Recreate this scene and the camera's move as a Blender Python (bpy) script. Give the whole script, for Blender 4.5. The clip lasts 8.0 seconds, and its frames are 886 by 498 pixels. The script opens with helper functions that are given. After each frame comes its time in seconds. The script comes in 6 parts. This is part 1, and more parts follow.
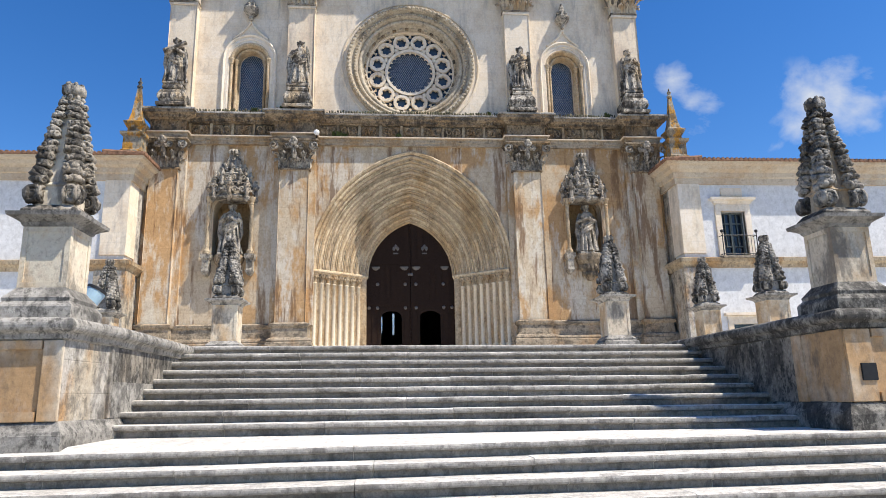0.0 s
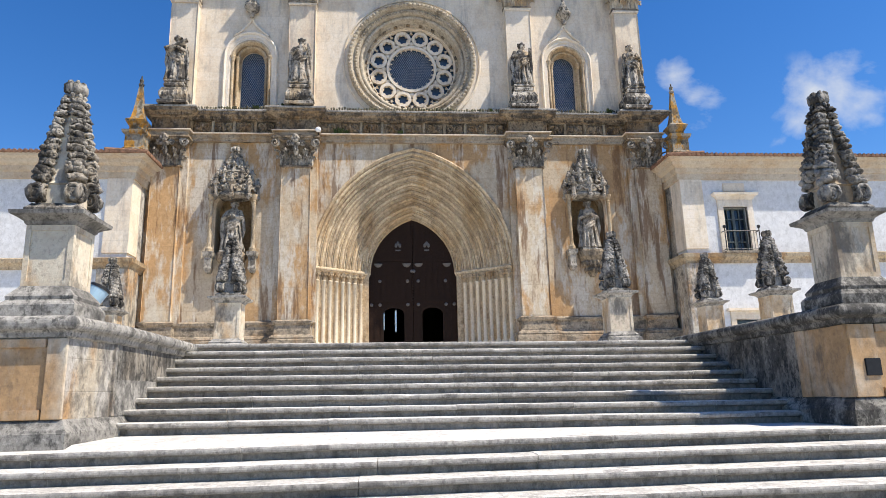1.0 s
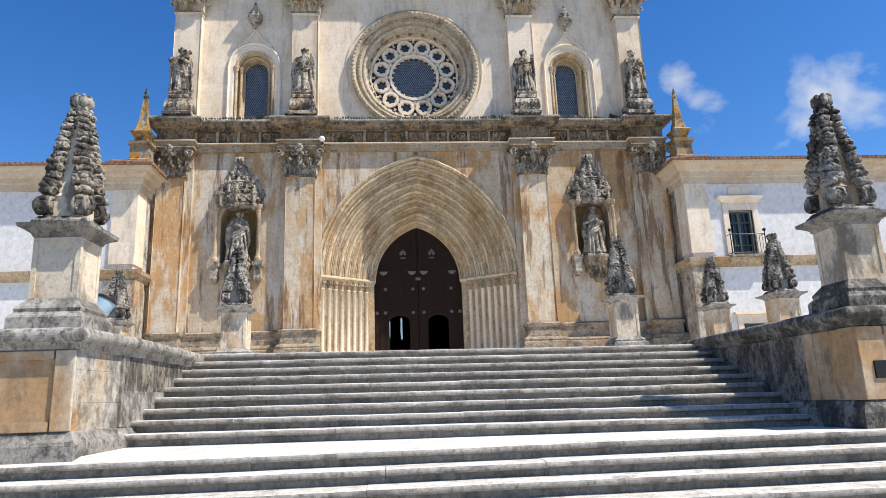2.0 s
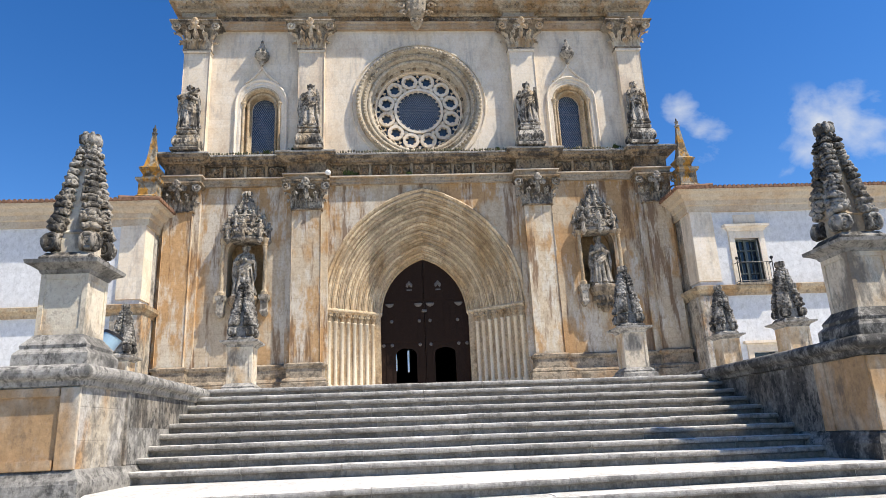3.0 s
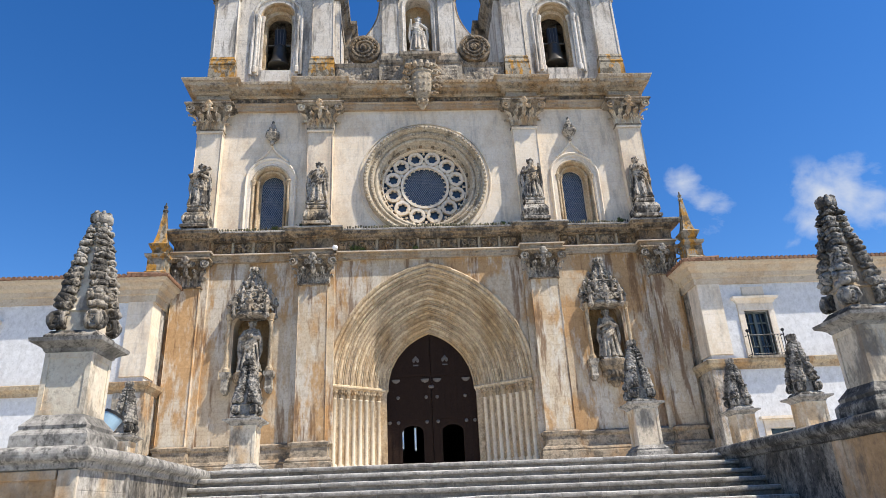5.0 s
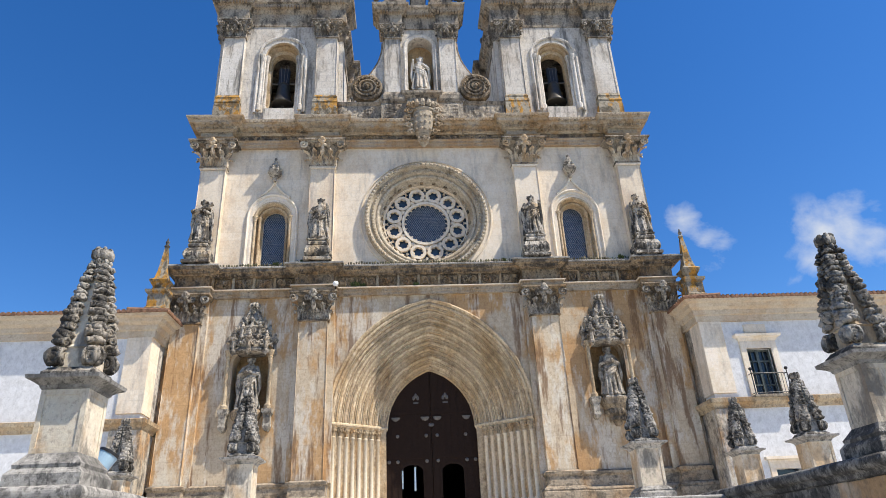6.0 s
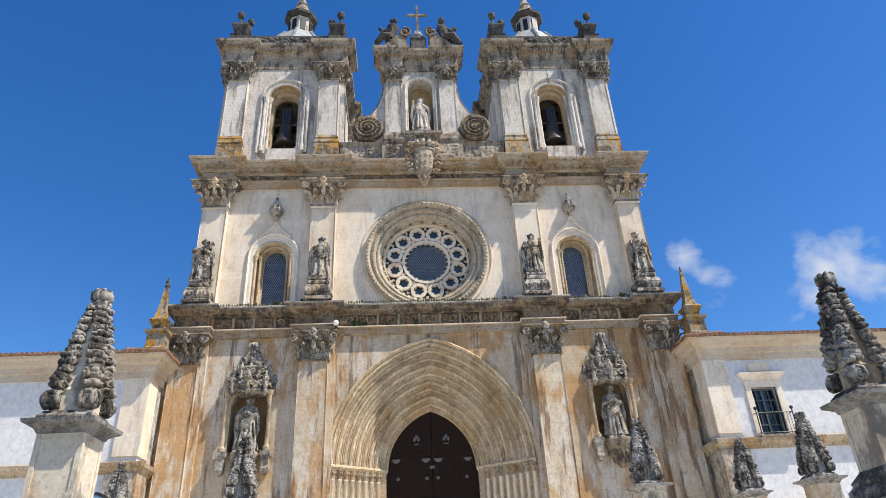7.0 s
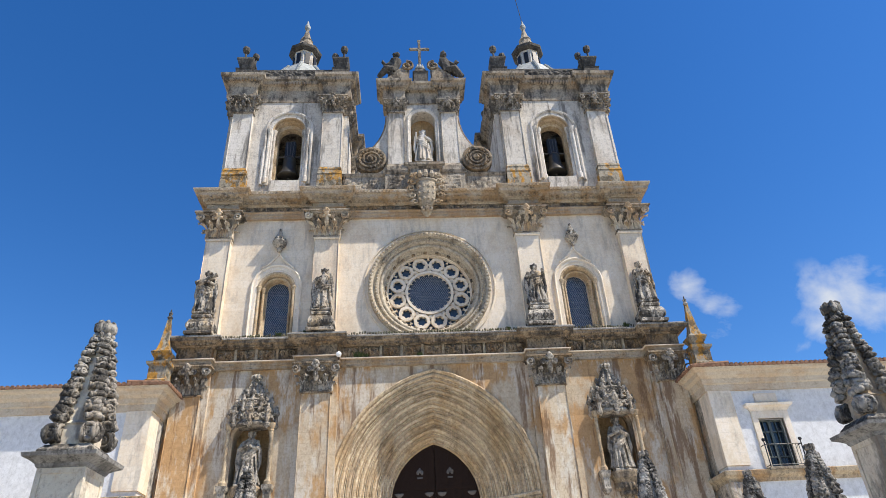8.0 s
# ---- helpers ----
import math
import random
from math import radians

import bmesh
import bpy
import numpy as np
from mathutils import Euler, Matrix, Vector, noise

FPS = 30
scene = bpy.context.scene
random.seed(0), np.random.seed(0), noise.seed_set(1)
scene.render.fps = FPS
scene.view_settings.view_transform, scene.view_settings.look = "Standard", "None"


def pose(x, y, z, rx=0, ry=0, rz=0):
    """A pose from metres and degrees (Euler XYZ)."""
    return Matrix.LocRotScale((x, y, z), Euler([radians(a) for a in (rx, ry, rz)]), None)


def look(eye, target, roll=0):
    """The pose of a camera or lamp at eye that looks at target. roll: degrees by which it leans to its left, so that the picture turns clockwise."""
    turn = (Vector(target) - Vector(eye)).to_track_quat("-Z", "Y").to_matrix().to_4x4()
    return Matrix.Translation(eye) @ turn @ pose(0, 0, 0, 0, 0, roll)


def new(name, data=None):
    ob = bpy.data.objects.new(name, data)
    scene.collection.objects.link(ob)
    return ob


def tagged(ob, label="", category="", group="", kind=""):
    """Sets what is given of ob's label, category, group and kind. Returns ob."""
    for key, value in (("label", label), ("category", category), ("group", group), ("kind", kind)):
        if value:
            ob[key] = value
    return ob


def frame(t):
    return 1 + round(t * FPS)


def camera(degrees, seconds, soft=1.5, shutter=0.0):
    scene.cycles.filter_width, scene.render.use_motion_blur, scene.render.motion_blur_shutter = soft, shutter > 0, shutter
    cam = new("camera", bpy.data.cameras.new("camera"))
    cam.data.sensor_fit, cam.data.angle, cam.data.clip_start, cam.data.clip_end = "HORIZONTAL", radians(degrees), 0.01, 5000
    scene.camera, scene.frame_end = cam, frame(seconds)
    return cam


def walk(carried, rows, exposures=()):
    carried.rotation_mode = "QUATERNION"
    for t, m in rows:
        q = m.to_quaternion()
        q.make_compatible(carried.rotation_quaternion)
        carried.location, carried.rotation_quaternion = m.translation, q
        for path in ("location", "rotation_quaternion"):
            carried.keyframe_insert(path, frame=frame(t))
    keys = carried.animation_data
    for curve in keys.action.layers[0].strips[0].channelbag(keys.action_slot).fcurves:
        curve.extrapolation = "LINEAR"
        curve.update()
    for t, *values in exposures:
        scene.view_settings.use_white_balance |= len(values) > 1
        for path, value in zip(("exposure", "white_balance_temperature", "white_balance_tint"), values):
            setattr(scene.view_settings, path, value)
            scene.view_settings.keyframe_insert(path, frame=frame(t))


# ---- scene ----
cam = camera(68.0, 8.0, soft=0.5)
PATH = [
    (0, (-1.401, -28.681, -0.948), (-1.223, -26.738, -0.507), -1.3),
    (0.5, (-1.404, -28.676, -0.95), (-1.226, -26.732, -0.515), -1.8),
    (1, (-1.411, -28.674, -0.944), (-1.239, -26.729, -0.513), -1.5),
    (1.5, (-1.419, -28.683, -0.948), (-1.25, -26.737, -0.515), -1.8),
    (3, (-1.402, -28.687, -0.936), (-1.261, -26.768, -0.39), -2.7),
    (3.5, (-1.39, -28.692, -0.931), (-1.258, -26.789, -0.331), -2.7),
    (4, (-1.384, -28.694, -0.922), (-1.254, -26.808, -0.27), -3.2),
    (4.5, (-1.39, -28.689, -0.917), (-1.26, -26.82, -0.216), -3.2),
    (5, (-1.381, -28.695, -0.915), (-1.255, -26.849, -0.157), -3.0),
    (6.5, (-1.354, -28.727, -0.892), (-1.228, -26.95, 0.016), -2.9),
    (7, (-1.348, -28.734, -0.877), (-1.223, -26.984, 0.084), -3.1),
    (7.5, (-1.366, -28.732, -0.884), (-1.241, -27.006, 0.118), -3.2),
    (8, (-1.366, -28.737, -0.879), (-1.247, -27.034, 0.162), -3.3),
]
walk(cam, [(t, look(*row)) for t, *row in PATH])

# ---- world, sun, light ----
SUN_TO = Vector((2.1, -1.0, 3.4)).normalized()
world = bpy.data.worlds.new("world")
scene.world = world
world.use_nodes = True
wn, wl = world.node_tree.nodes, world.node_tree.links
wn.clear()
w_out = wn.new("ShaderNodeOutputWorld")
w_bg = wn.new("ShaderNodeBackground")
w_sky = wn.new("ShaderNodeTexSky")
w_sky.sky_type = "NISHITA"
w_sky.sun_disc = False
w_sky.sun_elevation = math.asin(SUN_TO.z)
w_sky.sun_rotation = math.atan2(SUN_TO.x, SUN_TO.y)
w_sky.altitude = 100
w_sky.air_density, w_sky.dust_density, w_sky.ozone_density = 1.0, 0.15, 3.0
w_bg.inputs["Strength"].default_value = 0.055
w_hue = wn.new("ShaderNodeHueSaturation")
w_hue.inputs["Hue"].default_value = 0.509
w_hue.inputs["Saturation"].default_value = 1.33
w_hue.inputs["Value"].default_value = 2.12
wl.new(w_sky.outputs[0], w_hue.inputs["Color"])
# a few fair-weather clouds low over the wing
w_geo = wn.new("ShaderNodeTexCoord")
w_map = wn.new("ShaderNodeMapping")
w_map.inputs["Scale"].default_value = (1.0, 1.0, 1.3)
wl.new(w_geo.outputs["Generated"], w_map.inputs["Vector"])
w_noise = wn.new("ShaderNodeTexNoise")
w_noise.inputs["Scale"].default_value, w_noise.inputs["Detail"].default_value, w_noise.inputs["Roughness"].default_value = 9.0, 8.0, 0.57
w_noise.inputs["Distortion"].default_value = 0.25
wl.new(w_map.outputs[0], w_noise.inputs["Vector"])


def cloud(direction, size, dense):
    """How much cloud stands round a direction of the sky."""
    dot = wn.new("ShaderNodeVectorMath")
    dot.operation = "DISTANCE"
    wl.new(w_geo.outputs["Generated"], dot.inputs[0])
    dot.inputs[1].default_value = Vector(direction).normalized()
    r = wn.new("ShaderNodeMapRange")
    r.inputs["From Min"].default_value, r.inputs["From Max"].default_value, r.inputs["To Max"].default_value = size, 0.0, dense
    wl.new(dot.outputs["Value"], r.inputs["Value"])
    return r.outputs[0]


CLOUDS = [((0.401, 0.811, 0.425), 0.050, 0.68), ((0.426, 0.814, 0.395), 0.052, 0.75), ((0.449, 0.817, 0.363), 0.065, 0.85), ((0.475, 0.807, 0.350), 0.052, 0.82),
          ((0.495, 0.790, 0.361), 0.045, 0.68), ((0.556, 0.747, 0.364), 0.070, 0.98), ((0.579, 0.731, 0.360), 0.075, 1.00), ((0.602, 0.716, 0.353), 0.070, 1.00),
          ((0.624, 0.697, 0.352), 0.065, 0.92), ((0.540, 0.770, 0.340), 0.062, 0.92), ((0.525, 0.789, 0.320), 0.050, 0.78), ((0.609, 0.722, 0.328), 0.047, 0.75)]
w_sum = None
for d_, a_, b_ in CLOUDS:
    c_ = cloud(d_, a_, b_)
    if w_sum is None:
        w_sum = c_
    else:
        mx = wn.new("ShaderNodeMath")
        mx.operation = "MAXIMUM"
        wl.new(w_sum, mx.inputs[0])
        wl.new(c_, mx.inputs[1])
        w_sum = mx.outputs[0]
w_add = wn.new("ShaderNodeMath")
w_add.operation = "MULTIPLY_ADD"
wl.new(w_noise.outputs["Fac"], w_add.inputs[0])
w_add.inputs[1].default_value = 2.2
wl.new(w_sum, w_add.inputs[2])
w_fac = wn.new("ShaderNodeMapRange")
w_fac.inputs["From Min"].default_value, w_fac.inputs["From Max"].default_value, w_fac.inputs["To Max"].default_value = 1.52, 2.2, 0.92
wl.new(w_add.outputs[0], w_fac.inputs["Value"])
# open sky stays clear outside the clouds
w_near = wn.new("ShaderNodeMapRange")
w_near.inputs["From Max"].default_value = 0.35
wl.new(w_sum, w_near.inputs["Value"])
w_mul = wn.new("ShaderNodeMath")
w_mul.operation = "MULTIPLY"
wl.new(w_fac.outputs[0], w_mul.inputs[0])
wl.new(w_near.outputs[0], w_mul.inputs[1])
w_mix = wn.new("ShaderNodeMix")
w_mix.data_type = "RGBA"
w_mix.inputs["B"].default_value = (9.6, 10.0, 10.5, 1)
wl.new(w_mul.outputs[0], w_mix.inputs["Factor"])
wl.new(w_hue.outputs[0], w_mix.inputs["A"])
wl.new(w_mix.outputs["Result"], w_bg.inputs["Color"])
wl.new(w_bg.outputs[0], w_out.inputs["Surface"])

sun = new("sun", bpy.data.lights.new("sun", "SUN"))
sun.data.energy = 5.0
sun.data.angle = radians(0.53)
sun.data.color = (1.0, 0.915, 0.80)
sun.matrix_world = look(SUN_TO * 60, (0, 0, 0))
scene.view_settings.exposure = 0.53

# ---- materials ----


def tree(name):
    m = bpy.data.materials.new(name)
    m.use_nodes = True
    nt = m.node_tree
    return m, nt, nt.nodes["Principled BSDF"]


def ramp(nt, src, a, b, lo=0.0, hi=1.0):
    r = nt.nodes.new("ShaderNodeMapRange")
    r.inputs["From Min"].default_value, r.inputs["From Max"].default_value = a, b
    r.inputs["To Min"].default_value, r.inputs["To Max"].default_value = lo, hi
    nt.links.new(src, r.inputs["Value"])
    return r.outputs[0]


def noise_tex(nt, vec, scale, detail=4.0, rough=0.55, stretch=(1, 1, 1), off=0.0):
    mp = nt.nodes.new("ShaderNodeMapping")
    mp.inputs["Scale"].default_value = stretch
    mp.inputs["Location"].default_value = (off, off * 0.7, off * 1.3)
    nt.links.new(vec, mp.inputs["Vector"])
    n = nt.nodes.new("ShaderNodeTexNoise")
    n.inputs["Scale"].default_value, n.inputs["Detail"].default_value, n.inputs["Roughness"].default_value = scale, detail, rough
    nt.links.new(mp.outputs[0], n.inputs["Vector"])
    return n.outputs["Fac"]


def mix(nt, fac, a, b, mode="MIX"):
    m = nt.nodes.new("ShaderNodeMix")
    m.data_type, m.blend_type = "RGBA", mode
    for sock, v in ((m.inputs["Factor"], fac), (m.inputs["A"], a), (m.inputs["B"], b)):
        if isinstance(v, bpy.types.NodeSocket):
            nt.links.new(v, sock)
        elif isinstance(v, tuple):  # a plain colour
            sock.default_value = (*v, 1)
        else:
            sock.default_value = v
    return m.outputs["Result"]


def stone(name, base, stain, grime, stain_at=(0.52, 0.68), grime_at=(0.58, 0.74), amount=(0.8, 0.7), rough=0.85,
          bump=0.25, joints=None, streak=0.18, grain=9.0, pale=None, seed=0.0, mottle=0.35, patch_scale=0.9, vary=0.18, bias=None, deep=0.74, speckle=0.38):
    """Weathered stone: broad stains, run-down grime, fine grain, and the joints of its blocks where given."""
    m, nt, bsdf = tree(name)
    pos = nt.nodes.new("ShaderNodeNewGeometry").outputs["Position"]
    base, stain, grime = (tuple(v * deep for v in col) for col in (base, stain, grime))
    pale = tuple(v * deep for v in pale) if pale else None
    c = base
    patch = noise_tex(nt, pos, patch_scale, 6, 0.62, (1, 1, 0.5), seed)
    c = mix(nt, ramp(nt, patch, *stain_at, 0, amount[0]), c, stain)
    if pale:
        c = mix(nt, ramp(nt, noise_tex(nt, pos, 1.1, 7, 0.7, (1, 1, 0.3), seed + 7), 0.49, 0.57, 0, 0.85), c, pale)
    run = noise_tex(nt, pos, 2.2, 7, 0.68, (1, 1, streak), seed + 3)
    if bias:
        # the weather side of the front carries more run-off stains
        bx = nt.nodes.new("ShaderNodeSeparateXYZ")
        nt.links.new(pos, bx.inputs[0])
        ad = nt.nodes.new("ShaderNodeMath")
        nt.links.new(run, ad.inputs[0])
        nt.links.new(ramp(nt, bx.outputs[0], *bias), ad.inputs[1])
        run = ad.outputs[0]
    c = mix(nt, ramp(nt, run, *grime_at, 0, amount[1]), c, grime)
    fine = noise_tex(nt, pos, grain, 9, 0.75, (1, 1, 1), seed)
    c = mix(nt, speckle, c, ramp(nt, fine, 0.35, 0.65, 0.15, 0.85), "OVERLAY")
    mott = noise_tex(nt, pos, 3.6, 12, 0.78, (1, 1, 0.6), seed + 13)
    c = mix(nt, ramp(nt, mott, 0.53, 0.60, 0, mottle), c, grime)
    crisp = noise_tex(nt, pos, 11.0, 8, 0.75, (1, 1, 0.7), seed + 17)
    c = mix(nt, ramp(nt, crisp, 0.54, 0.60, 0, 1.0 * mottle), c, grime)
    c = mix(nt, ramp(nt, crisp, 0.44, 0.38, 0, 0.3 * mottle), c, tuple(v * deep for v in (0.75, 0.71, 0.63)))
    info = nt.nodes.new("ShaderNodeObjectInfo")
    c = mix(nt, vary, c, ramp(nt, info.outputs["Random"], 0, 1, 0.2, 0.8), "OVERLAY")
    speck = noise_tex(nt, pos, 28.0, 3, 0.6, (1, 1, 1), seed)
    c = mix(nt, ramp(nt, speck, 0.58, 0.7, 0, 0.35 * amount[1]), c, grime)
    height = fine
    if joints:
        w, h, dark = joints
        sep = nt.nodes.new("ShaderNodeSeparateXYZ")
        nt.links.new(pos, sep.inputs[0])
        add = nt.nodes.new("ShaderNodeMath")
        nt.links.new(sep.outputs[0], add.inputs[0])
        nt.links.new(sep.outputs[1], add.inputs[1])
        com = nt.nodes.new("ShaderNodeCombineXYZ")
        nt.links.new(add.outputs[0], com.inputs[0])
        nt.links.new(sep.outputs[2], com.inputs[1])
        br = nt.nodes.new("ShaderNodeTexBrick")
        nt.links.new(com.outputs[0], br.inputs["Vector"])
        br.inputs["Scale"].default_value = 1.0
        br.inputs["Brick Width"].default_value, br.inputs["Row Height"].default_value = w, h
        br.inputs["Mortar Size"].default_value, br.inputs["Mortar Smooth"].default_value = 0.008, 0.4
        br.inputs["Color1"].default_value = (0.42, 0.42, 0.42, 1)
        br.inputs["Color2"].default_value = (0.58, 0.58, 0.58, 1)
        br.inputs["Mortar"].default_value = (0.5, 0.5, 0.5, 1)
        c = mix(nt, 0.35, c, br.outputs["Color"], "OVERLAY")
        c = mix(nt, ramp(nt, br.outputs["Fac"], 0, 1, 0, dark), c, grime)
        sub = nt.nodes.new("ShaderNodeMath")
        sub.operation = "SUBTRACT"
        nt.links.new(fine, sub.inputs[0])
        nt.links.new(br.outputs["Fac"], sub.inputs[1])
        height = sub.outputs[0]
    nt.links.new(c, bsdf.inputs["Base Color"])
    bsdf.inputs["Roughness"].default_value = rough
    bsdf.inputs["Specular IOR Level"].default_value = 0.25
    b = nt.nodes.new("ShaderNodeBump")
    b.inputs["Strength"].default_value, b.inputs["Distance"].default_value = bump, 0.03
    nt.links.new(height, b.inputs["Height"])
    nt.links.new(b.outputs[0], bsdf.inputs["Normal"])
    return m


def plain(name, color, rough=0.6, metal=0.0, var=0.25, grain=14.0, bump=0.1, spec=0.4):
    m, nt, bsdf = tree(name)
    pos = nt.nodes.new("ShaderNodeNewGeometry").outputs["Position"]
    n = noise_tex(nt, pos, grain, 5, 0.6)
    dark = tuple(v * (1 - var) for v in color)
    nt.links.new(mix(nt, ramp(nt, n, 0.35, 0.65), dark, color), bsdf.inputs["Base Color"])
    bsdf.inputs["Roughness"].default_value, bsdf.inputs["Metallic"].default_value = rough, metal
    bsdf.inputs["Specular IOR Level"].default_value = spec
    b = nt.nodes.new("ShaderNodeBump")
    b.inputs["Strength"].default_value, b.inputs["Distance"].default_value = bump, 0.01
    nt.links.new(n, b.inputs["Height"])
    nt.links.new(b.outputs[0], bsdf.inputs["Normal"])
    return m


OCHRE, BROWN, SOOT = (0.52, 0.31, 0.14), (0.20, 0.115, 0.06), (0.065, 0.058, 0.05)
LOWER = stone("limestone_stained", (0.61, 0.50, 0.355), (0.53, 0.325, 0.150), (0.20, 0.11, 0.055), (0.475, 0.535), (0.545, 0.62), (0.92, 0.8), joints=(1.1, 0.46, 0.22), pale=(0.70, 0.64, 0.53), streak=0.12, patch_scale=0.5, mottle=0.24, bias=(7.5, 10.5, 0.0, 0.055), deep=0.82, speckle=0.22)
UPPER = stone("limestone_pale", (0.76, 0.66, 0.52), (0.62, 0.49, 0.34), (0.37, 0.325, 0.275), (0.50, 0.66), (0.53, 0.68), (0.7, 0.65), joints=(1.0, 0.42, 0.22), seed=11, mottle=0.18, deep=0.98, speckle=0.2)
TRIM = stone("limestone_trim", (0.56, 0.45, 0.30), (0.40, 0.235, 0.10), (0.10, 0.083, 0.062), (0.46, 0.62), (0.53, 0.66), (0.8, 0.75), seed=5, mottle=0.42, bump=0.5, streak=0.3)
CARVED = stone("limestone_carved", (0.40, 0.31, 0.205), (0.36, 0.22, 0.095), SOOT, (0.47, 0.63), (0.46, 0.6), (0.75, 0.85), streak=0.6, seed=9, mottle=0.75, bump=0.7)
DARKCARVED = stone("limestone_lichen_grey", (0.47, 0.44, 0.385), (0.36, 0.29, 0.20), (0.04, 0.037, 0.033), (0.5, 0.66), (0.46, 0.55), (0.6, 0.88), streak=0.7, grain=14, bump=0.8, seed=2, mottle=0.85)
ARCH = stone("limestone_portal", (0.60, 0.48, 0.32), (0.47, 0.31, 0.15), (0.22, 0.145, 0.08), (0.48, 0.62), (0.54, 0.68), (0.7, 0.7), deep=0.88, streak=0.8, seed=21, mottle=0.38, bump=0.45, vary=0.35)
# Tread, riser and nosing tones carry sun and shade besides the lichen.
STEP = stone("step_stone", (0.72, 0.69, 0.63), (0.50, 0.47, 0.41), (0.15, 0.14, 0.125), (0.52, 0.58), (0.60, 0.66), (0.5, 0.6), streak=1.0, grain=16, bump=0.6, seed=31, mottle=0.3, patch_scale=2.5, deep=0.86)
RISER = stone("step_riser_lichen_shade", (0.32, 0.30, 0.27), (0.44, 0.41, 0.36), (0.075, 0.07, 0.062), (0.57, 0.60), (0.54, 0.60), (0.6, 0.4), streak=1.0, grain=18, bump=0.8, seed=33, mottle=0.35, vary=0.25, patch_scale=6.0)
NOSING = stone("step_nosing_half_lit", (0.46, 0.44, 0.40), (0.60, 0.57, 0.51), (0.12, 0.11, 0.10), (0.52, 0.60), (0.54, 0.60), (0.6, 0.6), streak=1.0, grain=18, bump=0.8, seed=37, mottle=0.4, vary=0.25, patch_scale=5.0, deep=0.68)
PAVE = stone("paving", (0.66, 0.63, 0.58), (0.48, 0.45, 0.40), (0.30, 0.285, 0.26), (0.5, 0.7), (0.6, 0.75), (0.6, 0.6), streak=1.0, grain=10, seed=35, deep=0.92)
# Unseen ground, set darker than a pale square to lessen bounced light.
SQUARE = stone("square_paving", (0.34, 0.32, 0.28), (0.26, 0.24, 0.21), (0.16, 0.15, 0.13), (0.5, 0.7), (0.6, 0.75), (0.6, 0.6), joints=(0.6, 0.4, 0.4), streak=1.0, seed=39)
WALLSIDE = stone("stair_wall_stone", (0.58, 0.50, 0.38), (0.54, 0.31, 0.13), (0.11, 0.10, 0.09), (0.48, 0.60), (0.49, 0.62), (0.85, 0.85), joints=(0.9, 0.4, 0.12), streak=0.5, seed=41, patch_scale=1.1, mottle=0.5, pale=(0.62, 0.59, 0.53), bump=0.4)
COPING = stone("coping_lichen", (0.40, 0.38, 0.34), (0.56, 0.53, 0.47), (0.075, 0.072, 0.066), (0.50, 0.58), (0.50, 0.58), (0.6, 0.6), streak=0.9, grain=13, bump=0.7, seed=43, mottle=0.7)
# Inner wall faces: black stain, with the shade of the face in its colour.
BLACKSIDE = stone("stair_wall_stain_shade", (0.27, 0.25, 0.215), (0.44, 0.37, 0.28), (0.035, 0.033, 0.03), (0.53, 0.62), (0.46, 0.55), (0.6, 0.7), streak=0.5, seed=47, mottle=0.8, bump=0.6)
TOWER = stone("limestone_tower", (0.70, 0.65, 0.57), (0.54, 0.46, 0.36), (0.15, 0.135, 0.115), (0.50, 0.62), (0.53, 0.63), (0.7, 0.8), joints=(1.0, 0.42, 0.3), seed=15, mottle=0.32, streak=0.12, deep=0.92, speckle=0.22)
ORANGE = stone("ochre_stained_stone", (0.55, 0.36, 0.18), (0.62, 0.47, 0.28), (0.16, 0.11, 0.07), (0.5, 0.62), (0.54, 0.64), (0.8, 0.7), joints=(0.8, 0.42, 0.35), seed=45, mottle=0.35, streak=0.4)
PIERSTONE = stone("stair_pier_stone", (0.66, 0.58, 0.46), (0.56, 0.33, 0.14), (0.16, 0.135, 0.11), (0.40, 0.54), (0.56, 0.66), (0.85, 0.7), seed=49, mottle=0.25, streak=0.35, patch_scale=1.0, speckle=0.24)
SOOTY = stone("soot_black_stone", (0.13, 0.12, 0.105), (0.24, 0.22, 0.185), (0.04, 0.038, 0.035), (0.5, 0.64), (0.48, 0.6), (0.7, 0.8), seed=65, mottle=0.6, bump=0.6)
MOSS = stone("moss_grown_stone", (0.20, 0.18, 0.115), (0.13, 0.13, 0.05), (0.05, 0.045, 0.035), (0.47, 0.58), (0.5, 0.6), (0.8, 0.8), seed=67, mottle=0.6)
PLASTER = stone("white_plaster", (0.80, 0.80, 0.79), (0.70, 0.69, 0.67), (0.46, 0.45, 0.43), (0.5, 0.7), (0.6, 0.76), (0.5, 0.5), grain=4, bump=0.08, seed=51, mottle=0.3, vary=0.0, deep=0.82)
LICHEN = stone("orange_lichen_stone", (0.42, 0.37, 0.28), (0.60, 0.29, 0.03), (0.09, 0.075, 0.05), (0.49, 0.55), (0.50, 0.58), (0.9, 0.8), streak=0.8, seed=61, patch_scale=3.2, mottle=0.5)
# Dark copy of the coping stone: black lichen, and shade on the right base.
DARKCOPE = stone("coping_stain_shade", (0.30, 0.285, 0.25), (0.50, 0.47, 0.41), (0.04, 0.038, 0.035), (0.53, 0.60), (0.46, 0.54), (0.6, 0.8), streak=0.9, grain=13, bump=0.7, seed=44, mottle=0.8)
